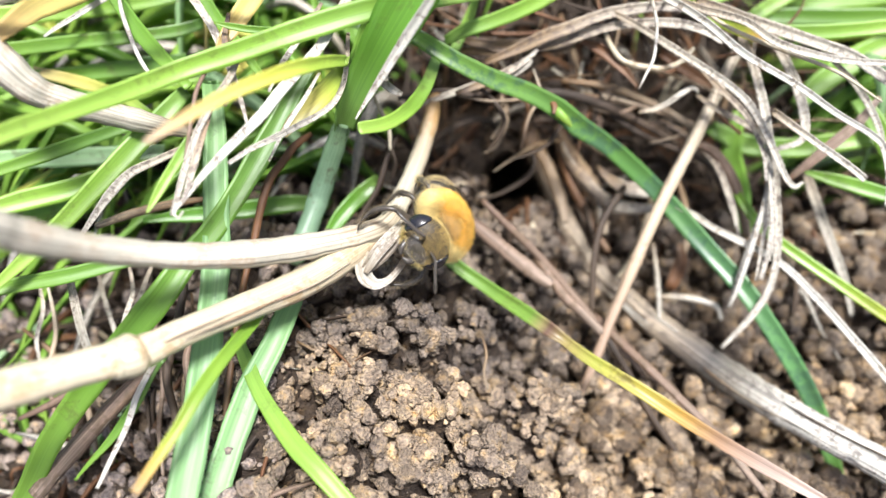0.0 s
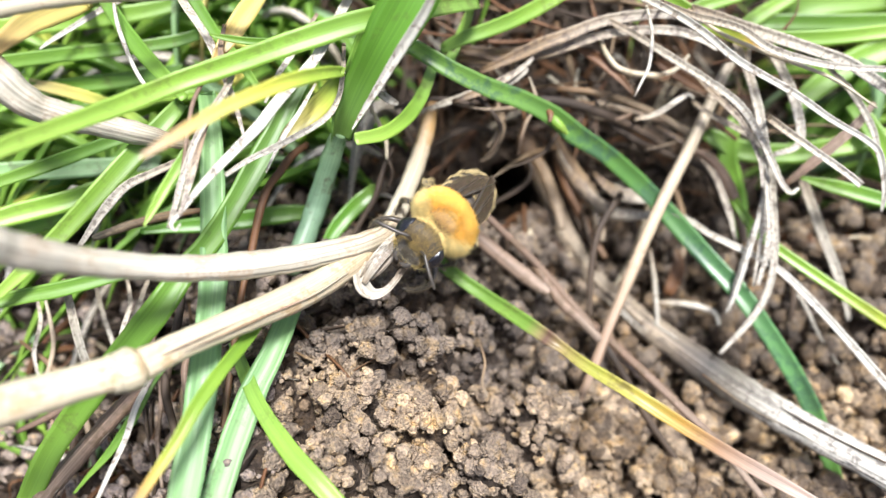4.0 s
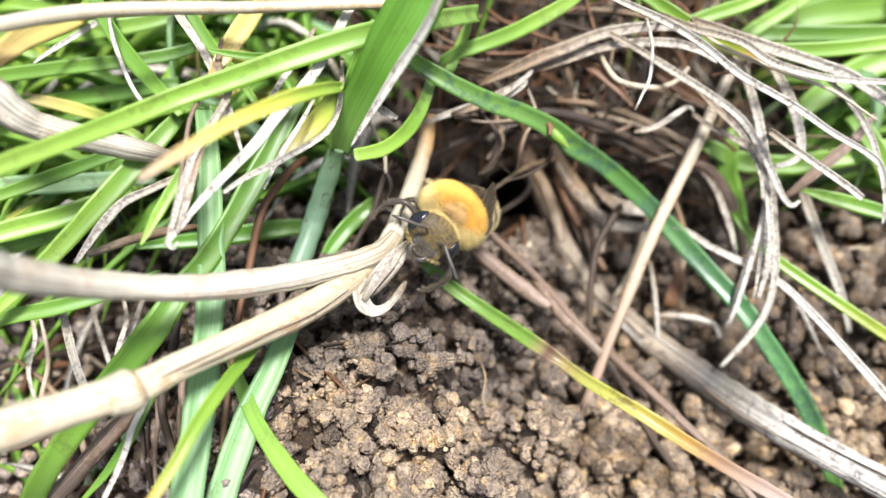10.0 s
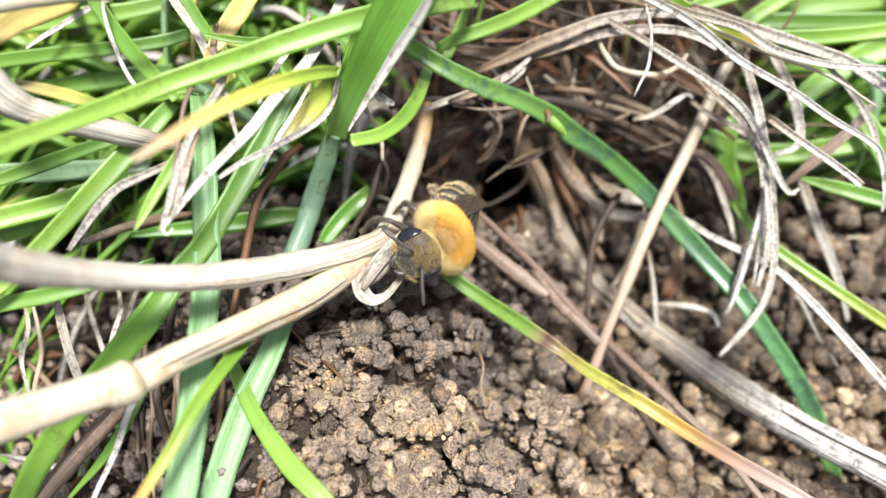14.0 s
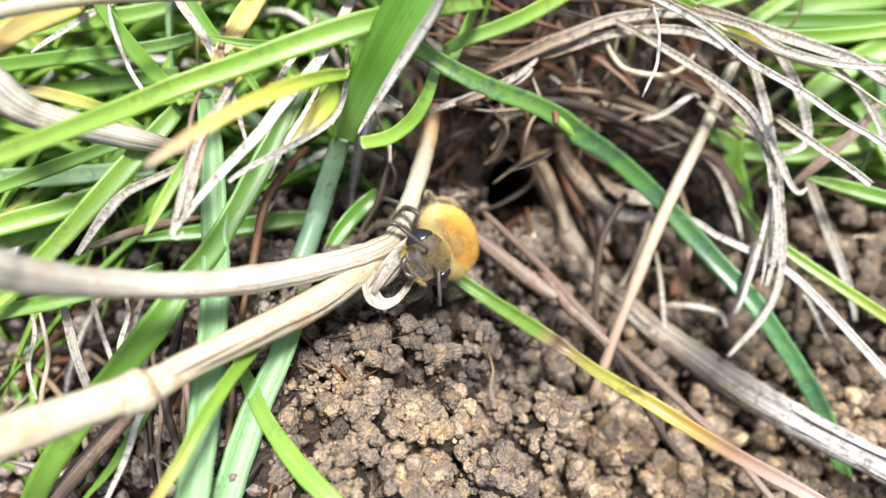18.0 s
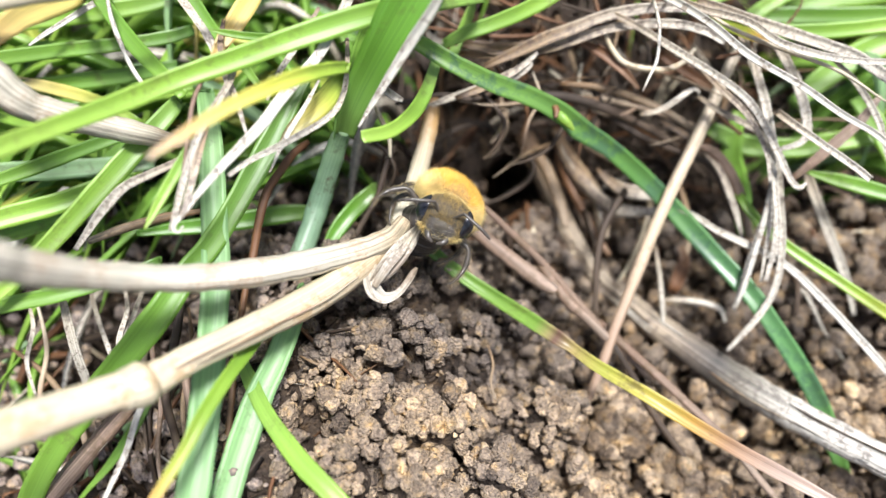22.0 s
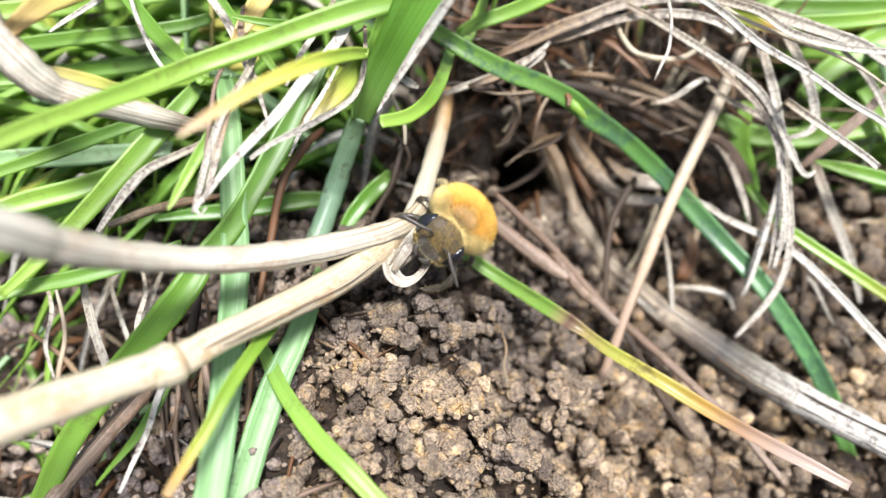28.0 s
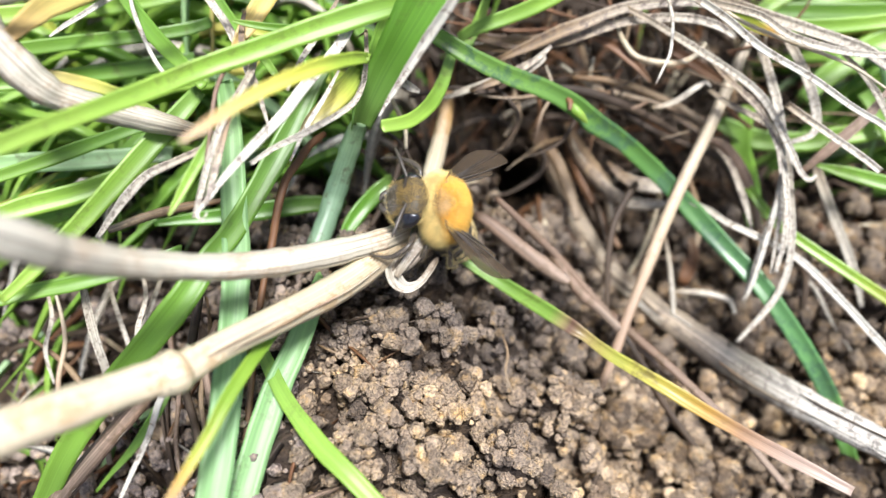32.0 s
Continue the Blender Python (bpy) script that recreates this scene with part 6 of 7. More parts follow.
plant("root", "thin brown root under the burrow roof", HUSK, [(2.81, 35.86, -0.5, 0.1), (4.04, 34.24, -1.0, 0.2), (4.5, 32.55, -2.0, 0.22), (3.78, 31.1, -3.0, 0.2), (2.84, 30.81, -3.6, 0.1)])
plant("root", "pale rootlet by the bent blade", TAN, [(6.19, 34.96, 0.5, 0.1), (6.7, 33.56, -0.5, 0.17), (5.96, 32.47, -1.6, 0.19), (5.47, 30.84, -3.0, 0.1)])
plant("stalk", "tan stub beside the burrow", HUSK, [(6.91, 33.77, -6.5, 0.7), (7.81, 32.3, -7.0, 0.95), (8.66, 29.92, -7.8, 0.9), (9.14, 27.98, -8.5, 0.5)])
plant("dead", "torn rusty leaf at the burrow roof", RUST, [(9.48, 36.54, 1.5, 0.3), (10.9, 35.53, 1.6, 0.8), (12.17, 34.28, 1.2, 0.6), (13.13, 33.31, 0.6, 0.2)], fold=0.5)


# ---- undergrowth that nobody could count ----
def sward(name, lines, material, label, at):
    """Many thin three-sided blades in one mesh; lines of (points, width)."""
    verts, faces, uvs = [], [], []
    for pts, wide in lines:
        s = spline(pts, 4)
        n = len(s)
        tan = np.gradient(s, axis=0)
        tan /= np.linalg.norm(tan, axis=1)[:, None] + 1e-9
        k = len(verts)
        lean = rng.uniform(-0.6, 0.6)
        for i in range(n):
            side = np.cross(tan[i], facing(s[i]))
            side /= np.linalg.norm(side) + 1e-9
            up = np.cross(side, tan[i])
            side, up = side * math.cos(lean) + up * math.sin(lean), up * math.cos(lean) - side * math.sin(lean)
            v = i / (n - 1)
            w = wide / 2 * (1 - v ** 3) * (0.75 + 0.5 * v * (1 - v) * 2) + 0.02
            verts += [tuple(s[i] - side * w + up * w * 0.3), tuple(s[i] + side * w + up * w * 0.3), tuple(s[i] - up * w * 0.25)]
        for i in range(n - 1):
            v0, v1 = i / (n - 1), (i + 1) / (n - 1)
            for j, q, u0, u1 in ((0, 1, 0.0, 1.0), (1, 2, 1.0, 0.5), (2, 0, 0.5, 0.0)):
                faces.append((k + i * 3 + j, k + i * 3 + q, k + i * 3 + 3 + q, k + i * 3 + 3 + j))
                uvs.append(((u0, v0), (u1, v0), (u1, v1), (u0, v1)))
    return thing(name, solid(name, verts, faces, material, True, uvs), at, label, "grass", kind="stuff")


def roof(y):
    """How high the undergrowth may stand under the nearer blades."""
    return 0.53 * y - 18.0


def arching(x, y, heading, long, rise):
    z = ground_height(x, y) - 0.5
    dx, dy = math.cos(heading), math.sin(heading)
    bend = rng.uniform(-0.35, 0.35)
    pts = []
    for k in range(5):
        t = k / 4
        px, py = x + dx * long * t - dy * bend * long * t * t, y + dy * long * t + dx * bend * long * t * t
        top = z + rise * math.sin(math.pi * min(t * 0.85 + 0.05, 1))
        pts.append((px, py, max(min(top, roof(py)), ground_height(px, py) + 0.2) if k else z))
    return pts


def grow():
    sets = {"GREEN": [], "BRIGHT": [], "FADING": [], "BLUE": [], "WHITE": [], "GREY": []}
    for _ in range(560):
        x, y = rng.uniform(-52, -2), rng.uniform(30, 66)
        kind = rng.choices(list(sets), (5, 6, 1, 1.5, 0.8, 1))[0]
        sets[kind].append((arching(x, y, math.radians(rng.gauss(195, 28)), rng.uniform(10, 24), rng.uniform(4, 11)), rng.uniform(0.5, 1.5)))
    for _ in range(520):
        x, y = rng.uniform(10, 56), rng.uniform(33, 68)
        if x < 25 and y < 58:
            continue
        kind = rng.choices(list(sets), (5, 6, 1, 2, 1.2, 1.5))[0]
        sets[kind].append((arching(x, y, math.radians(rng.gauss(-5, 32)), rng.uniform(10, 24), rng.uniform(4, 11)), rng.uniform(0.5, 1.5)))
    for _ in range(70):
        x, y = rng.uniform(-6, 16), rng.uniform(50, 68)
        kind = rng.choices(list(sets), (5, 6, 1, 2, 1, 1.5))[0]
        sets[kind].append((arching(x, y, math.radians(rng.uniform(20, 160)), rng.uniform(10, 20), rng.uniform(5, 11)), rng.uniform(0.5, 1.4)))
    for _ in range(42):
        x, y = rng.uniform(-44, -14), rng.uniform(4, 30)
        kind = rng.choices(list(sets), (4, 3, 1, 1, 1, 1.5))[0]
        sets[kind].append((arching(x, y, math.radians(rng.gauss(215, 40)), rng.uniform(8, 16), rng.uniform(1, 3)), rng.uniform(0.4, 1.1)))
    mats = {"GREEN": GREEN, "BRIGHT": BRIGHT, "FADING": FADING, "BLUE": BLUE, "WHITE": WHITE, "GREY": GREY}
    words = {"GREEN": "dense mid-green grass behind the burrow", "BRIGHT": "dense bright green grass behind the burrow", "FADING": "yellowing grass leaves among the green",
             "BLUE": "blue-green grass leaves among the green", "WHITE": "bleached dead leaves among the grass", "GREY": "grey dead leaves among the grass"}
    for kind, lines in sets.items():
        lines = [w for w in lines if not any(p[1] < 27 and p[0] > -16 for p in w[0])]
        sward("grass", lines, mats[kind], words[kind], (0, 45, -6))


def thatch():
    sets = {"BROWN": [], "GREY": [], "STRAW": [], "PINK": [], "RUST": []}
    for k in range(1500):
        roomy = k > 900
        if roomy:
            x, y = rng.uniform(4, 23), rng.uniform(29, 58)
        elif k > 640:
            x, y = rng.uniform(-46, -9), rng.uniform(4, 38)
        else:
            x, y = rng.uniform(-14, 42), rng.uniform(27, 60)
        a, long, curl = rng.uniform(0, 6.28), rng.uniform(5, 15), rng.uniform(-1.3, 1.3)
        lift = rng.uniform(0, 4.0) if y > 34 else rng.uniform(0, 0.9)
        pts, px, py = [], x, y
        for i in range(5):
            z = ground_height(px, py) + 0.15 + lift * math.sin(math.pi * i / 4)
            pts.append((px, py, min(z, max(roof(py), ground_height(px, py) + 0.15))))
            px, py, a = px + math.cos(a) * long / 4, py + math.sin(a) * long / 4, a + curl / 4
        if any(burrow(q[0], q[1]) > 12.5 for q in spline(pts, 4)) and rng.random() < 0.95:
            continue
        if 4 < x < 25 and 30 < y < 46 and rng.random() < 0.35:
            continue
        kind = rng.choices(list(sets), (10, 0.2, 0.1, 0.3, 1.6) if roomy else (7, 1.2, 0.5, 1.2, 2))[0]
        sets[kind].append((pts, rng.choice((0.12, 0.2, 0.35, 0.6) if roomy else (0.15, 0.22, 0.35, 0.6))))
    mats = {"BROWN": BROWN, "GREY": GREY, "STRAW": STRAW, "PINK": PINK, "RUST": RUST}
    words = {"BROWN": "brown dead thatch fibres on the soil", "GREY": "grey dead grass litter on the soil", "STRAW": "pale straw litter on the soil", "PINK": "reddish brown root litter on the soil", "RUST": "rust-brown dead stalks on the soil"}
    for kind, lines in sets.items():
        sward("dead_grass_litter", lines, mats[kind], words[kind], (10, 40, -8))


def root_hairs():
    """Fine curling rootlets that hang in the hollow behind the burrow."""
    sets = {"HUSK": [], "RUST": [], "BROWN": []}
    for _ in range(62):
        x, y = rng.uniform(3, 25), rng.uniform(32, 46)
        z, a, bend, lift = roof(y) - rng.uniform(0.5, 7), rng.uniform(0, 6.28), rng.uniform(-0.45, 0.45), rng.uniform(-0.5, 0.5)
        pts = []
        for i in range(6):
            pts.append((x, y, z))
            x, y, z, a = x + math.cos(a) * 2.1, y + math.sin(a) * 1.2, z + lift * 1.6, a + bend
            bend += rng.uniform(-0.35, 0.35)
        sets[rng.choices(list(sets), (2, 2, 3))[0]].append((pts, rng.choice((0.09, 0.13, 0.2, 0.32, 0.5))))
    words = {"HUSK": "fine pale curling rootlets in the hollow", "RUST": "fine rust-coloured curling rootlets in the hollow", "BROWN": "fine dark brown curling rootlets in the hollow"}
    for (kind, lines), material in zip(sets.items(), (HUSK, RUST, BROWN)):
        sward("root_hairs", lines, material, words[kind], (14, 40, -6))


grow()
thatch()
root_hairs()


# ---- the forked straw stem that carries the bee ----
def forked_stem():
    at = (-0.59, 32.90, -0.51)
    stem = new("forked_straw_stem")
    stem.location = Vector(at) * MM
    tagged(stem, "forked pale dry straw stem leaning over the mound", "straw stem")

    def piece(name, me, parent=stem, label=""):
        me.transform(Matrix.Translation(Vector(at) * -MM))
        return part(name, me, parent, label)

    piece("stem_base", rod("stem_base", [(-0.44, 34.1, -1, 0.86), (-0.59, 32.9, -0.51, 0.96), (-0.83, 31.42, -0.63, 1.06), (-1.39, 29.19, -0.7, 1.19), (-2.07, 26.45, -0.15, 1.22), (-2.66, 24.14, 0.64, 1.31), (-3.16, 22.65, 0.86, 1.49)], BASE, seed=301, groove=0.06, flat=0.7))
    lower = piece("lower_branch", rod("lower_branch", [(-3.16, 22.6, 0.95, 1.15), (-3.86, 21.73, 1.03, 1.34), (-4.57, 20.84, 1.34, 1.45), (-6.4, 19.04, 1.94, 1.66), (-8.23, 17.48, 2.66, 1.69), (-10.56, 15.54, 4.09, 1.51), (-12.88, 13.82, 5.18, 1.44), (-13.71, 13.04, 5.66, 1.52), (-14.37, 12.48, 6.03, 1.66), (-15.15, 12, 6.45, 1.73), (-16.09, 11.44, 7.04, 1.69), (-17.43, 10.66, 7.74, 1.74), (-18.52, 9.95, 8.48, 1.83), (-19.92, 9.05, 9.34, 1.91), (-22.17, 7.41, 10.93, 1.98)], STRAW, seed=302, groove=0.03, sides=16, rough=0.012))
    piece("node", rod("node", [(-14.27, 12.55, 6.07, 1.5), (-14.51, 12.35, 6.19, 1.95), (-14.76, 12.15, 6.3, 2.06), (-15.11, 11.97, 6.43, 2.0), (-15.4, 11.77, 6.66, 1.8)], STRAW, seed=303, groove=0.02, sides=16), lower, "swollen ring on the straw")
    for seed, down, run in ((311, 0.42, ((-5.6, 19.8, 1.7), (-7.3, 18.2, 2.3), (-9.4, 16.5, 3.4))), (312, 0.4, ((-8.6, 17.15, 2.95), (-10.6, 15.5, 4.1), (-12.9, 13.8, 5.2))), (313, 0.22, ((-9.8, 16.1, 3.6), (-11.6, 14.75, 4.6), (-13.5, 13.2, 5.6)))):
        ends = [(x + 0.58 * 1.6 * down, y - 0.8 * 1.6 * down, z + (0.75 - 0.6 * down), 0.05 if k != 1 else 0.15) for k, (x, y, z) in enumerate(run)]
        piece("peeling_fibre", rod("peeling_fibre", ends, TAN if seed != 312 else HUSK, sides=6, seed=seed, groove=0.0, flat=0.4), lower, "brown weathered streak on the straw")
    piece("upper_branch", rod("upper_branch", [(-2.61, 23.24, 1.18, 1.02), (-3.26, 22.33, 1.25, 1.34), (-4.13, 21.53, 1.72, 1.38), (-5.35, 20.81, 2.22, 1.36), (-8.17, 19.34, 3.67, 1.48), (-10.64, 18.03, 5.43, 1.46), (-12.84, 17.05, 7.16, 1.33), (-14.74, 16.3, 9, 1.3), (-16.23, 15.55, 11.08, 1.37), (-17.39, 14.91, 13.22, 1.55), (-18.18, 14.6, 14.86, 1.6), (-20.34, 14.46, 17.26, 1.67)], SHEATH, seed=304, groove=0.05, sides=16, flat=0.85), stem, "dry folded leaf sheath")
    piece("torn_sheath", ribbon("torn_sheath", [(-1.84, 22.39, 1.9, 0.4), (-2.38, 21.51, 2.0, 0.9), (-3.12, 20.65, 1.9, 1.15), (-3.84, 19.9, 1.6, 1.0), (-4.44, 19.31, 1.2, 0.6)], PAPER, seed=305, fold=0.5, twist=30), stem, "torn bleached sheath flap")
    piece("torn_sheath", ribbon("torn_sheath", [(-2.2, 21.8, 2.3, 0.2), (-2.77, 20.91, 2.3, 0.5), (-3.48, 20.08, 2.1, 0.6), (-3.97, 19.44, 1.8, 0.5), (-4.4, 18.93, 1.4, 0.3)], PAPER, seed=307, fold=0.5, twist=-50), stem, "frayed strip of bleached sheath")
    piece("curl", ribbon("curl", [(-4.57, 20.27, 1.6, 0.85), (-4.62, 19.46, 1.4, 0.95), (-4.43, 18.78, 1.1, 0.95), (-3.84, 18.39, 1.0, 0.7), (-3.12, 18.58, 1.1, 0.5), (-2.55, 19.17, 1.2, 0.48), (-2.13, 19.77, 1.3, 0.55), (-1.96, 20.08, 1.4, 0.25)], PAPER, seed=306, fold=0.5, turn=24, twist=70, thick=0.03), stem, "curled papery bleached sheath end")
    return stem


STEM = forked_stem()


# ---- the bee ----
def coat(name, parent, radii, at, tries, material, keep, long, droop=(0, -0.5, -0.1), wide=0.014, spread=0.5, seed=1, label=""):
    """Fur on an ellipsoid: keep gives the chance and long the length of a hair for each outward way (x, y, z)."""
    r = np.random.default_rng(seed)
    d = r.normal(size=(tries, 3))
    d /= np.linalg.norm(d, axis=1)[:, None]
    d = d[r.uniform(size=tries) < keep(d[:, 0], d[:, 1], d[:, 2])]
    ln = long(d[:, 0], d[:, 1], d[:, 2]) if callable(long) else long
    ways = d / np.array(radii)
    ways /= np.linalg.norm(ways, axis=1)[:, None]
    return part(name, hairs(name, d * np.array(radii) * 0.97 + np.array(at), ways, material, ln, wide, droop, spread, seed), parent, label)


def ease(a, b, x):
    t = np.clip((x - a) / (b - a), 0.0, 1.0)
    return t * t * (3 - 2 * t)


def make_bee():
    bee = new("bee")
    tagged(bee, "furry mining bee with orange thorax clinging to the straw", "bee")
    moving = {}
    # thorax: a barrel with a thinly furred back, a pale collar in front and an orange rim behind
    TR = (1.74, 1.14, 1.16)
    thorax = part("thorax", solid("thorax", *lobe(*TR, lump=0.04, rings=22, segs=32), DISC), bee, "barrel-shaped thorax under orange fur")
    thorax.matrix_basis = pose(0, -0.2 * MM, 0, -26, 0, 0)
    part("scutellum", solid("scutellum", *lobe(0.42, 0.2, 0.12, (0.0, -0.55, 0.98), 12, 18, lump=0.15), POLLEN), thorax, "small raised plate on the back")

    def disc(x, y, z):
        return ease(0.9, 0.3, np.hypot(x * 1.05, y * 1.1)) * (z > 0.2)

    def rear(x, y, z):
        return ease(0.5, 0.0, y + 0.22 * ease(0.35, 0.9, np.abs(x)))

    coat("orange_fur", thorax, TR, (0, 0, 0), 62000, FUR_ORANGE, lambda x, y, z: (z > -0.25) * rear(x, y, z) * (1 - 0.78 * disc(x, y, z)), lambda x, y, z: 0.48 - 0.35 * disc(x, y, z), (0, -0.7, 0.1), 0.009, 0.36, 3, "dense bright orange fur")
    coat("pale_fur", thorax, TR, (0, 0, 0), 52000, FUR_PALE, lambda x, y, z: (z > -0.55) * (1 - 0.93 * rear(x, y, z)) * (1 - 0.85 * disc(x, y, z)), lambda x, y, z: 0.5 + 0.22 * ease(0.5, 0.95, np.abs(x)) - 0.36 * disc(x, y, z), (0, 0.25, 0.1), 0.009, 0.4, 4, "pale yellow fur collar")
    coat("rust_fur", thorax, TR, (0, 0, 0), 60000, FUR_RUST, lambda x, y, z: 0.8 * disc(x, y, z) * (1 - 0.8 * ease(0.12, 0.3, y) * ease(0.6, 0.35, np.abs(x))), 0.1, (0, -0.9, -0.2), 0.009, 0.45, 5, "short rusty fur on the back")
    coat("dark_fur", thorax, TR, (0, 0, 0), 14000, FUR_DARK, lambda x, y, z: (z > 0.3) * ease(0.1, 0.26, y) * ease(0.62, 0.42, y) * ease(0.62, 0.4, np.abs(x)), 0.16, (0, 0.3, -0.3), 0.011, 0.5, 15, "sparse dark patch behind the collar")
    coat("pale_fur", thorax, TR, (0, 0, 0), 9000, FUR_PALE, lambda x, y, z: 1.0 * (z < -0.2), 0.6, (0, 0, -0.2), 0.012, 0.5, 6)
    # head, in its own space with the neck at the origin

    skull = solid("head", *joined(lobe(1.45, 0.76, 1.18, (0, 0.75, -0.35), 18, 28, lump=0.05), lobe(0.72, 0.36, 0.6, (0, 1.22, -0.78), 12, 18), lobe(0.45, 0.25, 0.22, (0, 1.12, -1.42), 10, 14)), SKULL)
    head = part("head", skull, bee, "dark head with tan face fur")
    head.scale = (1.06, 1.06, 1.06)
    for s in (-1, 1):
        verts, faces = lobe(1.58, 0.74, 1.14, (0, 0.8, -0.3), 48, 64)
        verts = [(x, y, z) if s * x > 1.02 else (s * 0.97, 0.8 + (y - 0.8) * 0.7, -0.3 + (z + 0.3) * 0.7) for x, y, z in verts]
        part("compound_eye", solid("compound_eye", verts, faces, EYE_BLACK), head, "glossy black compound eye")
        antenna = part("antenna", solid("antenna", *limb([(0, 0, 0, 0.085), (s * 0.25, 0.45, 0.28, 0.09), (s * 0.5, 0.85, 0.5, 0.095), (s * 0.62, 0.95, 0.5, 0.1), (s * 1.15, 1.1, 0.28, 0.12), (s * 1.75, 1.2, 0.05, 0.125), (s * 2.3, 1.2, -0.2, 0.12), (s * 2.62, 1.15, -0.36, 0.07)]), CUTICLE), head, "dark jointed antenna")
        antenna.location = Vector((s * 0.3, 1.3, -0.3)) * MM
        antenna.scale = (0.8, 0.8, 0.8)
        moving["antenna_a" if s < 0 else "antenna_b"] = antenna
        part("mandible", solid("mandible", *limb([(s * 0.55, 1.1, -1.25, 0.2), (s * 0.4, 1.3, -1.55, 0.17), (s * 0.1, 1.35, -1.72, 0.07)]), CUTICLE), head)
    for x, z in ((0, 0.74), (-0.24, 0.66), (0.24, 0.66)):
        part("ocellus", solid("ocellus", *lobe(0.1, 0.1, 0.09, (x, 0.7 if x else 0.85, z), 8, 10), EYE_BLACK), head)
    part("clypeus", solid("clypeus", *lobe(0.86, 0.36, 0.66, (0, 1.2, -0.78), 14, 22, lump=0.08), CUTICLE), head, "dark pitted face plate")
    part("brow", solid("brow", *lobe(0.62, 0.2, 0.3, (0, 1.2, 0.05), 12, 18, lump=0.2), POLLEN), head, "ochre-dusted brow")
    FACE, MID = (1.42, 0.75, 1.15), (0, 0.75, -0.35)
    coat("face_fur", head, FACE, MID, 26000, FUR_FACE, lambda x, y, z: (np.abs(x) < 0.72) * (y > -0.5) * np.where(z > -0.12, np.where(np.abs(x) < 0.34, 0.8, 0.3), np.where(np.abs(x) > 0.5, 0.4, 0.06)), 0.2, (0, 0.1, -0.5), 0.008, 0.6, 8, "olive-tan fuzz on the face")
    coat("clypeus_fur", head, (0.86, 0.36, 0.66), (0, 1.2, -0.78), 1300, FUR_GREY, lambda x, y, z: 0.8 * (y > -0.2), 0.13, (0, 0, -0.5), 0.007, 0.6, 11, "fine grey hairs on the dark face plate")
    coat("cheek_fur", head, FACE, MID, 5200, FUR_PALE, lambda x, y, z: np.where((z < -0.55) | ((y < 0.0) & (np.abs(x) < 0.85) & (z > -0.3)), 0.8, 0.0), 0.32, (0, 0.1, -0.3), 0.009, 0.5, 9, "pale fringe round the head")
    moving["head"] = head
    # abdomen of overlapping rings
    abdomen = part("abdomen", solid("abdomen", *lobe(1.62, 2.3, 1.3, (0, -3.55, -0.75), 20, 28), CUTICLE), bee, "dark brown abdomen with pale hair bands")
    for k in range(5):
        y = -2.05 - 0.78 * k
        w = math.sqrt(max(1 - ((y + 3.55) / 2.35) ** 2, 0.05))
        part("tergite", solid("tergite", *lobe(1.7 * w, 0.55, 1.38 * w, (0, y, -0.75), 12, 26), CUTICLE), abdomen)
        r = random.Random(20 + k)
        roots, ways = [], []
        for _ in range(460):
            a = r.uniform(-0.3, math.pi + 0.3)
            roots.append((math.cos(a) * 1.68 * w, y - 0.3 + r.uniform(-0.09, 0.09), math.sin(a) * 1.36 * w - 0.75))
            ways.append((math.cos(a) * 0.45, -1, math.sin(a) * 0.45))
        part("hair_band", hairs("hair_band", roots, ways, FUR_BAND, 0.24, 0.01, (0, -0.3, 0), 0.25, 30 + k), abdomen, "pale yellowish hair band")
    moving["abdomen"] = abdomen
    # legs
    for s in (-1, 1):
        for y0, y1, y2, y3 in ((1.0, 2.0, 2.6, 3.0), (0.1, 0.35, 0.3, 0.7), (-0.9, -1.2, -1.8, -2.3)):
            line = [(s * 0.7, y0, -1.1, 0.18), (s * 1.5, (y0 + y1) / 2, -1.1, 0.2), (s * 2.15, y1, -1.15, 0.14), (s * 2.4, (y1 + y2) / 2, -1.75, 0.18), (s * 2.4, y2, -2.3, 0.13), (s * 2.15, y3, -2.75, 0.08), (s * 1.9, y3 + 0.25, -3.0, 0.06), (s * 1.65, y3 + 0.4, -3.1, 0.04)]
            leg = part("leg", solid("leg", *limb(line), CUTICLE), bee, "dark hairy leg")
            r = random.Random(int(50 + y0 * 10 + s))
            sp = spline([p[:3] for p in line], 6)
            roots, ways = [], []
            for _ in range(700):
                p = sp[r.randrange(4, len(sp) - 6)]
                d = Vector((r.gauss(0, 1), r.gauss(0, 1), r.gauss(0, 1))).normalized()
                roots.append(Vector(p) + d * 0.12)
                ways.append(d)
            part("leg_fur", hairs("leg_fur", roots, ways, FUR_BAND if y0 < 0 else FUR_LEG, 0.24, 0.008, (0, -0.3, -0.4), 0.4, 60), leg, "short dusty hairs on the leg")
            moving["leg_%s%d" % ("a" if s < 0 else "b", {1.0: 1, 0.1: 2, -0.9: 3}[y0])] = leg
    # wings, each in its own space with the hinge at the origin
    for s in (-1, 1):
        for kind, long, wide, lift in (("forewing", 5.2, 1.7, 0.0), ("hindwing", 3.7, 1.25, -0.06)):
            top, low, faces = [], [], []
            n = 16
            for i in range(n + 1):
                t = i / n
                lead, trail = 0.1 + 0.12 * math.sin(math.pi * t), -wide * math.sin(math.pi * min(t ** 0.8, 1)) ** 0.7 * (0.35 + 0.65 * t) - 0.03
                for u in (0.0, 0.25, 0.5, 0.75, 1.0):
                    x = lead + (trail - lead) * u
                    z = lift + 0.05 * math.sin(t * 9 + u * 5)
                    top.append((s * -x, -long * t, z))
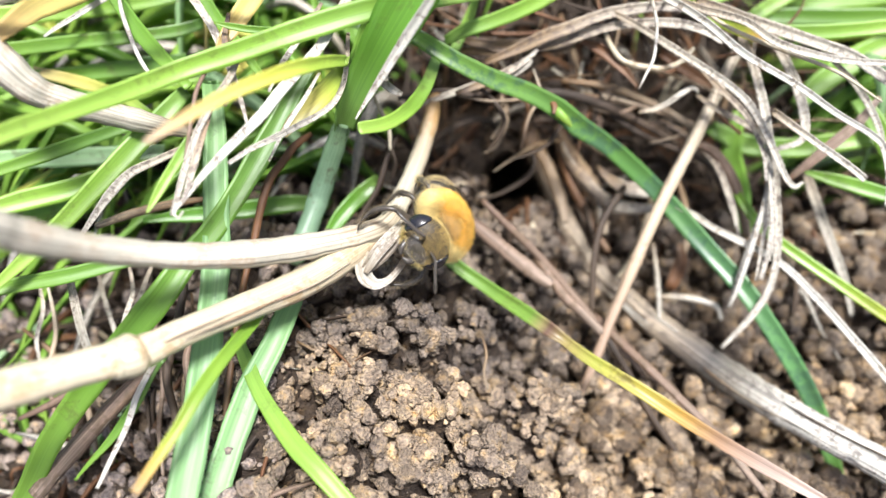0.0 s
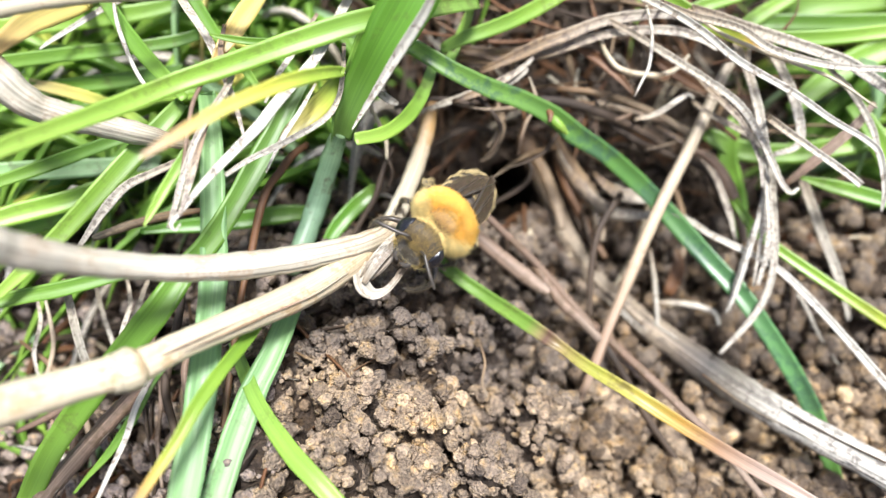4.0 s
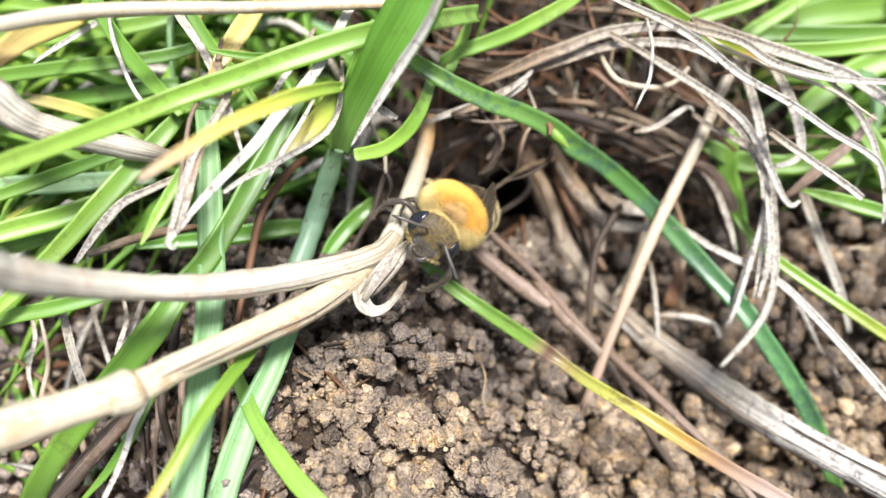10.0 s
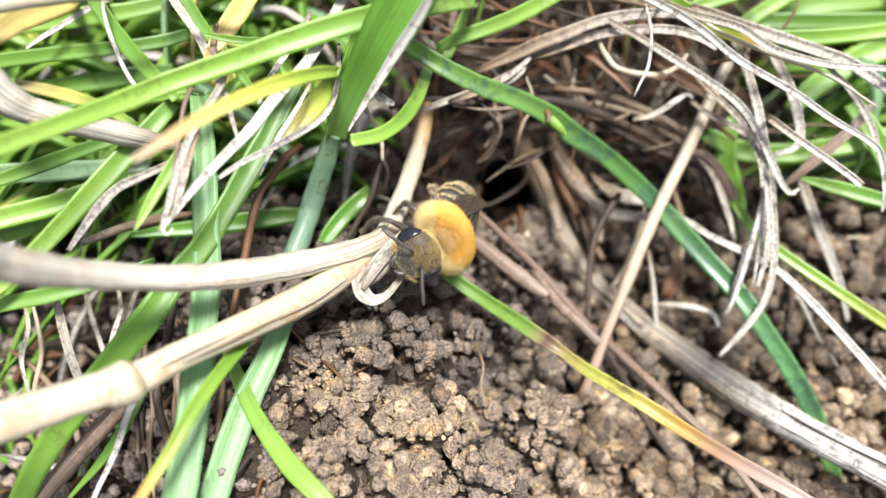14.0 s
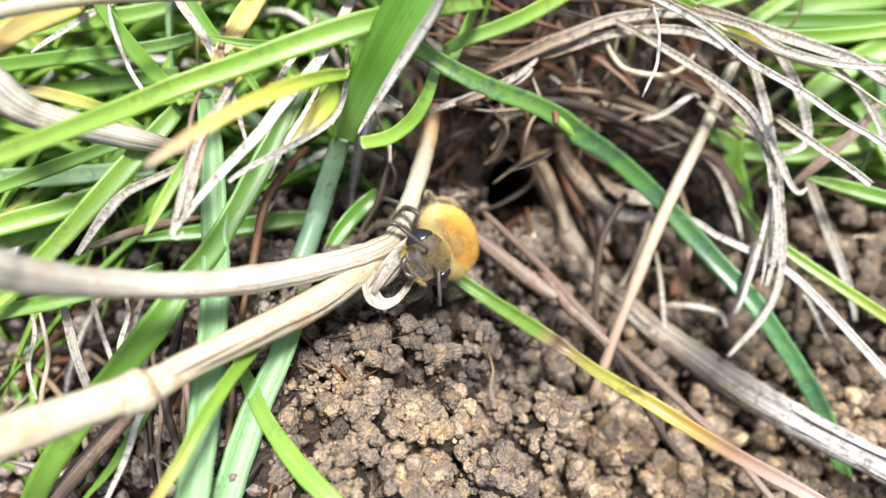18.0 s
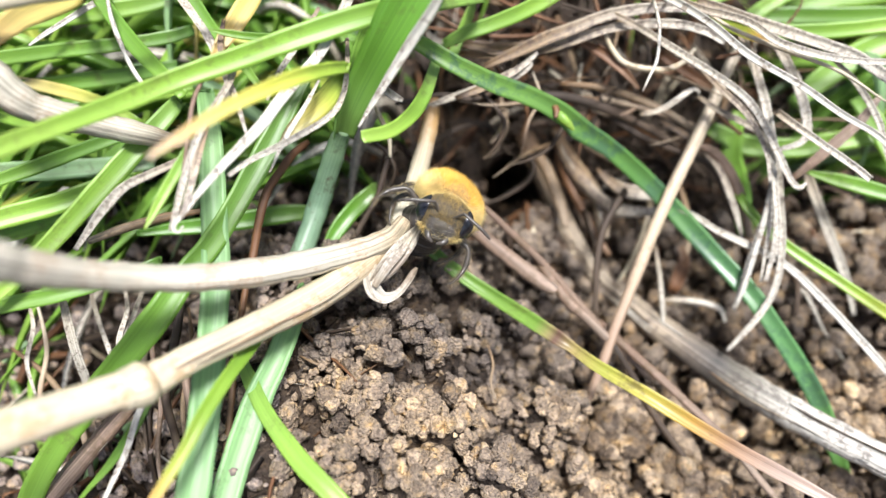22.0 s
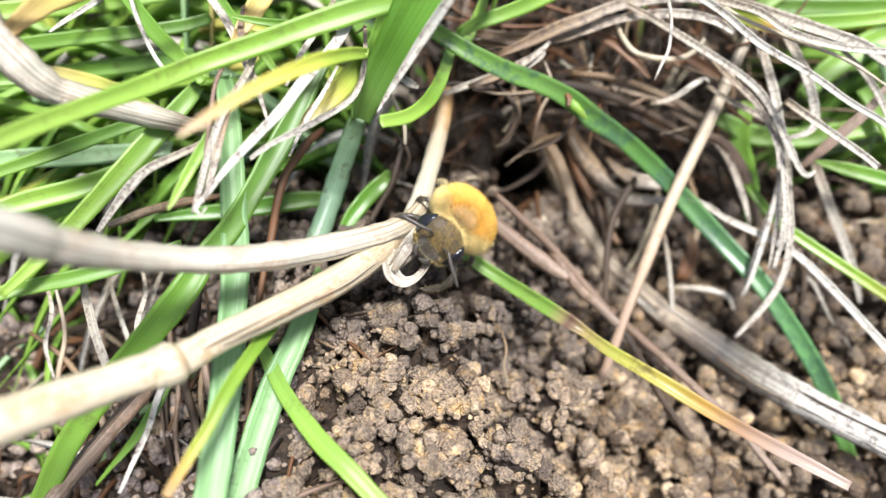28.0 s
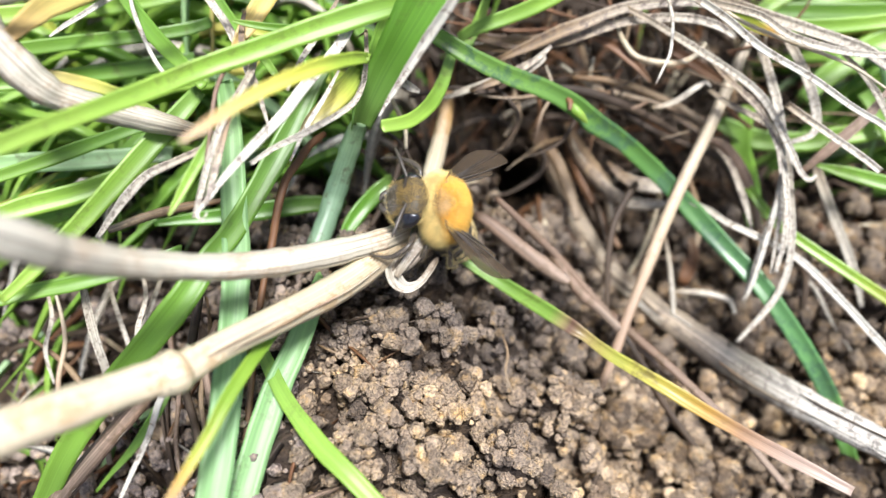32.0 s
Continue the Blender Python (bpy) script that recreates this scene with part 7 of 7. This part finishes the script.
                    low.append((s * -x, -long * t, z - 0.02))
            m = len(top)
            for i in range(n):
                for j in range(4):
                    a = i * 5 + j
                    faces.append((a, a + 1, a + 6, a + 5))
                    faces.append((m + a, m + a + 5, m + a + 6, m + a + 1))
            wing = part(kind, solid(kind, top + low, faces, WING), bee, "smoky brown transparent wing")
            veins = [limb([(0, 0, lift, 0.05), (s * -0.16, -long * 0.5, lift + 0.03, 0.05), (s * -0.1, -long, lift, 0.025)], 6)]
            for f, e in ((0.2, 0.55), (0.4, 0.75), (0.35, 0.9)):
                veins.append(limb([(s * 0.1, -0.3, lift + 0.02, 0.03), (s * wide * 0.3 * f * 1.6, -long * e * 0.5, lift + 0.04, 0.028), (s * wide * f, -long * e, lift + 0.02, 0.015)], 5))
            for v in veins:
                part("vein", solid("vein", *v, CUTICLE), wing)
            moving[kind + ("_a" if s < 0 else "_b")] = wing
    return bee, moving


BEE, BEE_PARTS = make_bee()

# where the bee sits and how it is turned: seconds, place in millimetres, degrees
BEE_ROWS = [
    (0, 0.00, 21.46, 2.48, 30.1, -45.3, 119.2),
    (0.5, -0.22, 21.55, 2.57, 33.1, -43.9, 116.6),
    (1, 0.21, 21.25, 2.56, 51.4, -27.8, 77.4),
    (1.5, -0.33, 21.54, 2.72, 37.5, -42.3, 114.1),
    (2, 0.04, 21.54, 2.60, 40.6, -36.3, 113.6),
    (3, 0.09, 21.73, 2.67, 8.3, -34.6, 124.9),
    (6, 0.39, 22.75, 3.02, -0.8, -24.6, 151.4),
    (7, 0.43, 22.89, 3.16, -1.1, -24.7, 152.5),
    (8, 0.57, 23.20, 3.20, 0.4, -23.6, 146.4),
    (9, 0.66, 22.96, 3.00, 0.6, -25.1, 145.3),
    (10, 0.69, 23.42, 3.12, 8.3, -24.0, 139.7),
    (11, -0.10, 21.92, 2.10, 14.2, -47.0, 128.2),
    (12, 0.01, 21.70, 2.18, 20.0, -44.4, 119.1),
    (13, 0.17, 21.62, 1.97, 9.8, -45.3, 121.0),
    (14, 0.26, 21.81, 1.82, 9.4, -40.9, 121.2),
    (17, 0.01, 22.01, 1.63, 5.2, -45.3, 131.4),
    (18, -0.06, 21.82, 1.63, 24.0, -42.2, 117.1),
    (19, 0.01, 21.32, 1.24, 29.6, -37.0, 103.3),
    (20, 0.19, 21.64, 1.10, 13.7, -43.7, 114.2),
    (20.5, -0.02, 21.38, 0.92, 25.9, -38.7, 121.6),
    (21, -0.30, 22.18, 1.56, 29.9, -27.0, 106.6),
    (21.5, 0.20, 22.08, 1.92, 31.6, -25.9, 107.4),
    (22, 0.15, 23.59, 2.50, 38.3, -26.6, 147.5),
    (23, 0.46, 22.95, 2.39, 33.3, -28.1, 125.8),
    (24, 0.44, 22.28, 1.99, 11.9, -32.5, 112.7),
    (25, 0.64, 21.36, 1.32, 8.9, -35.9, 120.3),
    (26, -0.39, 21.20, 1.27, 10.4, -26.4, 116.3),
    (26.5, 0.17, 21.29, 1.41, 1.8, -27.5, 139.8),
    (28.5, -0.14, 21.72, 2.27, 13.9, -22.9, 130.3),
    (29, -0.06, 21.83, 2.25, 19.1, -23.3, 131.9),
    (30, 0.10, 21.98, 2.12, 9.2, -22.6, 129.3),
    (31, -0.05, 21.65, 2.06, 6.2, -24.3, 126.4),
    (31.5, -0.78, 21.58, 1.87, 18.2, -21.8, 107.2),
    (31.8, -1.72, 22.29, 3.18, 24.4, -9.6, 88.0),
    (32, -1.44, 22.11, 3.14, 24.8, -6.7, 88.0),
]
# how the stem sags: seconds, turn in degrees about its root
STEM_ROWS = [
    (0, 0.02, -0.19, -0.11),
    (3, -0.09, -0.24, 0.03),
    (6, -0.07, -0.19, -0.13),
    (9, -0.00, 0.00, 0.00),
    (12, 0.22, 0.32, 0.12),
    (14, 0.45, -0.04, 0.49),
    (17, 0.77, -0.24, 0.55),
    (19, 0.69, -0.08, 0.70),
    (21, 0.76, -0.12, 0.51),
    (23, 0.60, 0.61, 0.99),
    (26, 0.74, 0.57, 1.10),
    (28.5, 0.79, 0.82, 1.33),
    (30, 0.77, 1.79, 2.09),
    (32, 1.19, 1.55, 1.47),
]


# how the front and middle legs reach and wipe: part, hip in millimetres, then seconds and degrees
LEG_ROWS = [
    ("leg_b1", (0.7, 1.0, -1.1), [(0, 0, 0, 0), (0.7, 0, 0, 0), (1, 20, -12, 25), (1.3, 0, 0, 0), (9.6, 0, 0, 0), (10, 12, -10, -30), (10.5, 0, 0, 0), (20.6, 0, 0, 0), (21, 25, -10, -20), (21.5, 10, -5, -35), (22, 15, -10, -40), (23, 10, 0, -15), (24, 15, -5, -25), (25, 0, 0, 0), (26, 25, 0, -10), (26.5, 0, 0, 0), (31.2, 0, 0, 0), (31.6, 20, -10, -20), (32, 30, -10, -30)]),
    ("leg_a1", (-0.7, 1.0, -1.1), [(0, 0, 0, 0), (21, 0, 0, 0), (22, 10, 8, 14), (23, 0, 0, 4), (24, 8, 6, 10), (25, 12, 4, 6), (26, 0, 0, 0), (31.3, 0, 0, 0), (31.6, 15, 6, 10), (32, 20, 8, 14)]),
    ("leg_b2", (0.7, 0.1, -1.1), [(0, 0, 0, 0), (20.8, 0, 0, 0), (21, 0, -8, -15), (22, 0, 0, 0), (31.3, 0, 0, 0), (32, 0, -15, -25)]),
]


# how far the abdomen, and the wings folded on it, bend down and aside: seconds, degrees
BEND_ROWS = [(0, 30, 4), (0.6, 34, 2), (1, 36, 4), (2, 27, 2), (3, 22, 2), (3.5, 20, 2), (5.5, 26, -14), (9, 27, -18), (10, 27, -18), (11, 34, 0), (14, 31, 6), (17, 35, 0), (20, 34, 2), (21, 38, 0), (22, 56, 0), (24, 52, 0), (25, 38, 4), (26, 36, -6), (26.5, 28, -8), (28.5, 48, -6), (31, 48, -6), (31.35, 46, 0), (32, 40, 0)]


def wing_rows(s, base, spread):
    """Folded over the abdomen until the bee takes off, then opened."""
    opened = pose(s * 1.15 * MM, 0.2 * MM, 1.0 * MM, 6, s * -12, s * spread)
    folded = [(t, pose(s * 0.95 * MM, -0.4 * MM, 0.9 * MM, a + 4, s * 22, s * (base - 4) + 0.7 * side)) for t, a, side in BEND_ROWS if t < 31.4]
    return folded + [(31.5, pose(s * 1.05 * MM, 0, 1.0 * MM, 26, 0, s * spread * 0.33)), (31.65, pose(s * 1.1 * MM, 0, 1.0 * MM, 8, 0, s * spread * 0.66)), (31.8, opened), (32.0, opened)]


def motions():
    walk(BEE, [(t, pose(x * MM, y * MM, z * MM, a, b, c)) for t, x, y, z, a, b, c in BEE_ROWS])
    walk(STEM, [(t, Matrix.Translation(STEM.location) @ pose(0, 0, 0, a, b, c)) for t, a, b, c in STEM_ROWS])
    for s, key in ((-1, "_a"), (1, "_b")):
        walk(BEE_PARTS["forewing" + key], wing_rows(s, 0, 30 if s > 0 else 26))
        walk(BEE_PARTS["hindwing" + key], wing_rows(s, 2, 24 if s > 0 else 20))
    walk(BEE_PARTS["abdomen"], [(t, pose(0, 0.3 * MM, 0.1 * MM, a, 0, side)) for t, a, side in BEND_ROWS])
    for key, at, rows in LEG_ROWS:
        hip = Matrix.Translation(Vector(at) * MM)
        walk(BEE_PARTS[key], [(t, hip @ pose(0, 0, 0, a, b, c) @ hip.inverted()) for t, a, b, c in rows])
    neck = Vector((0, 1.2, 0.05)) * MM
    walk(BEE_PARTS["head"], [(t, Matrix.Translation(neck) @ pose(0, 0, 0, a + 32, b, c)) for t, a, b, c in [(0, 10, 4, 0), (0.5, 8, 2, 0), (1, 4, -30, 0), (1.5, 2, 0, 0), (3, 6, 8, 0), (6, 8, 0, 0), (10, 8, 0, 0), (11, 14, 8, 0), (20, 18, 8, 0), (21, 4, 6, 0), (22, -10, 18, 0), (23, -4, 0, 0), (24, 14, 0, 0), (25, 12, 0, 0), (26, 24, 0, 0), (26.5, 6, 0, 0), (31, 0, 0, 0), (32, 0, 0, 0)]])
    for key, s in (("antenna_a", -1), ("antenna_b", 1)):
        at = Vector((s * 0.3, 1.3, -0.3)) * MM
        walk(BEE_PARTS[key], [(t, Matrix.Translation(at) @ pose(0, 0, 0, a, b, c * s)) for t, a, b, c in [(0, -20, 0, 0), (1, 10, 0, -10), (3, 0, 0, 6), (6, 10, 0, -4), (10, 6, 0, 4), (13, -14, 0, 8), (19, -10, 0, 4), (22, 14, 0, -8), (26, 4, 0, 0), (32, 16, 0, -6)]])


motions()
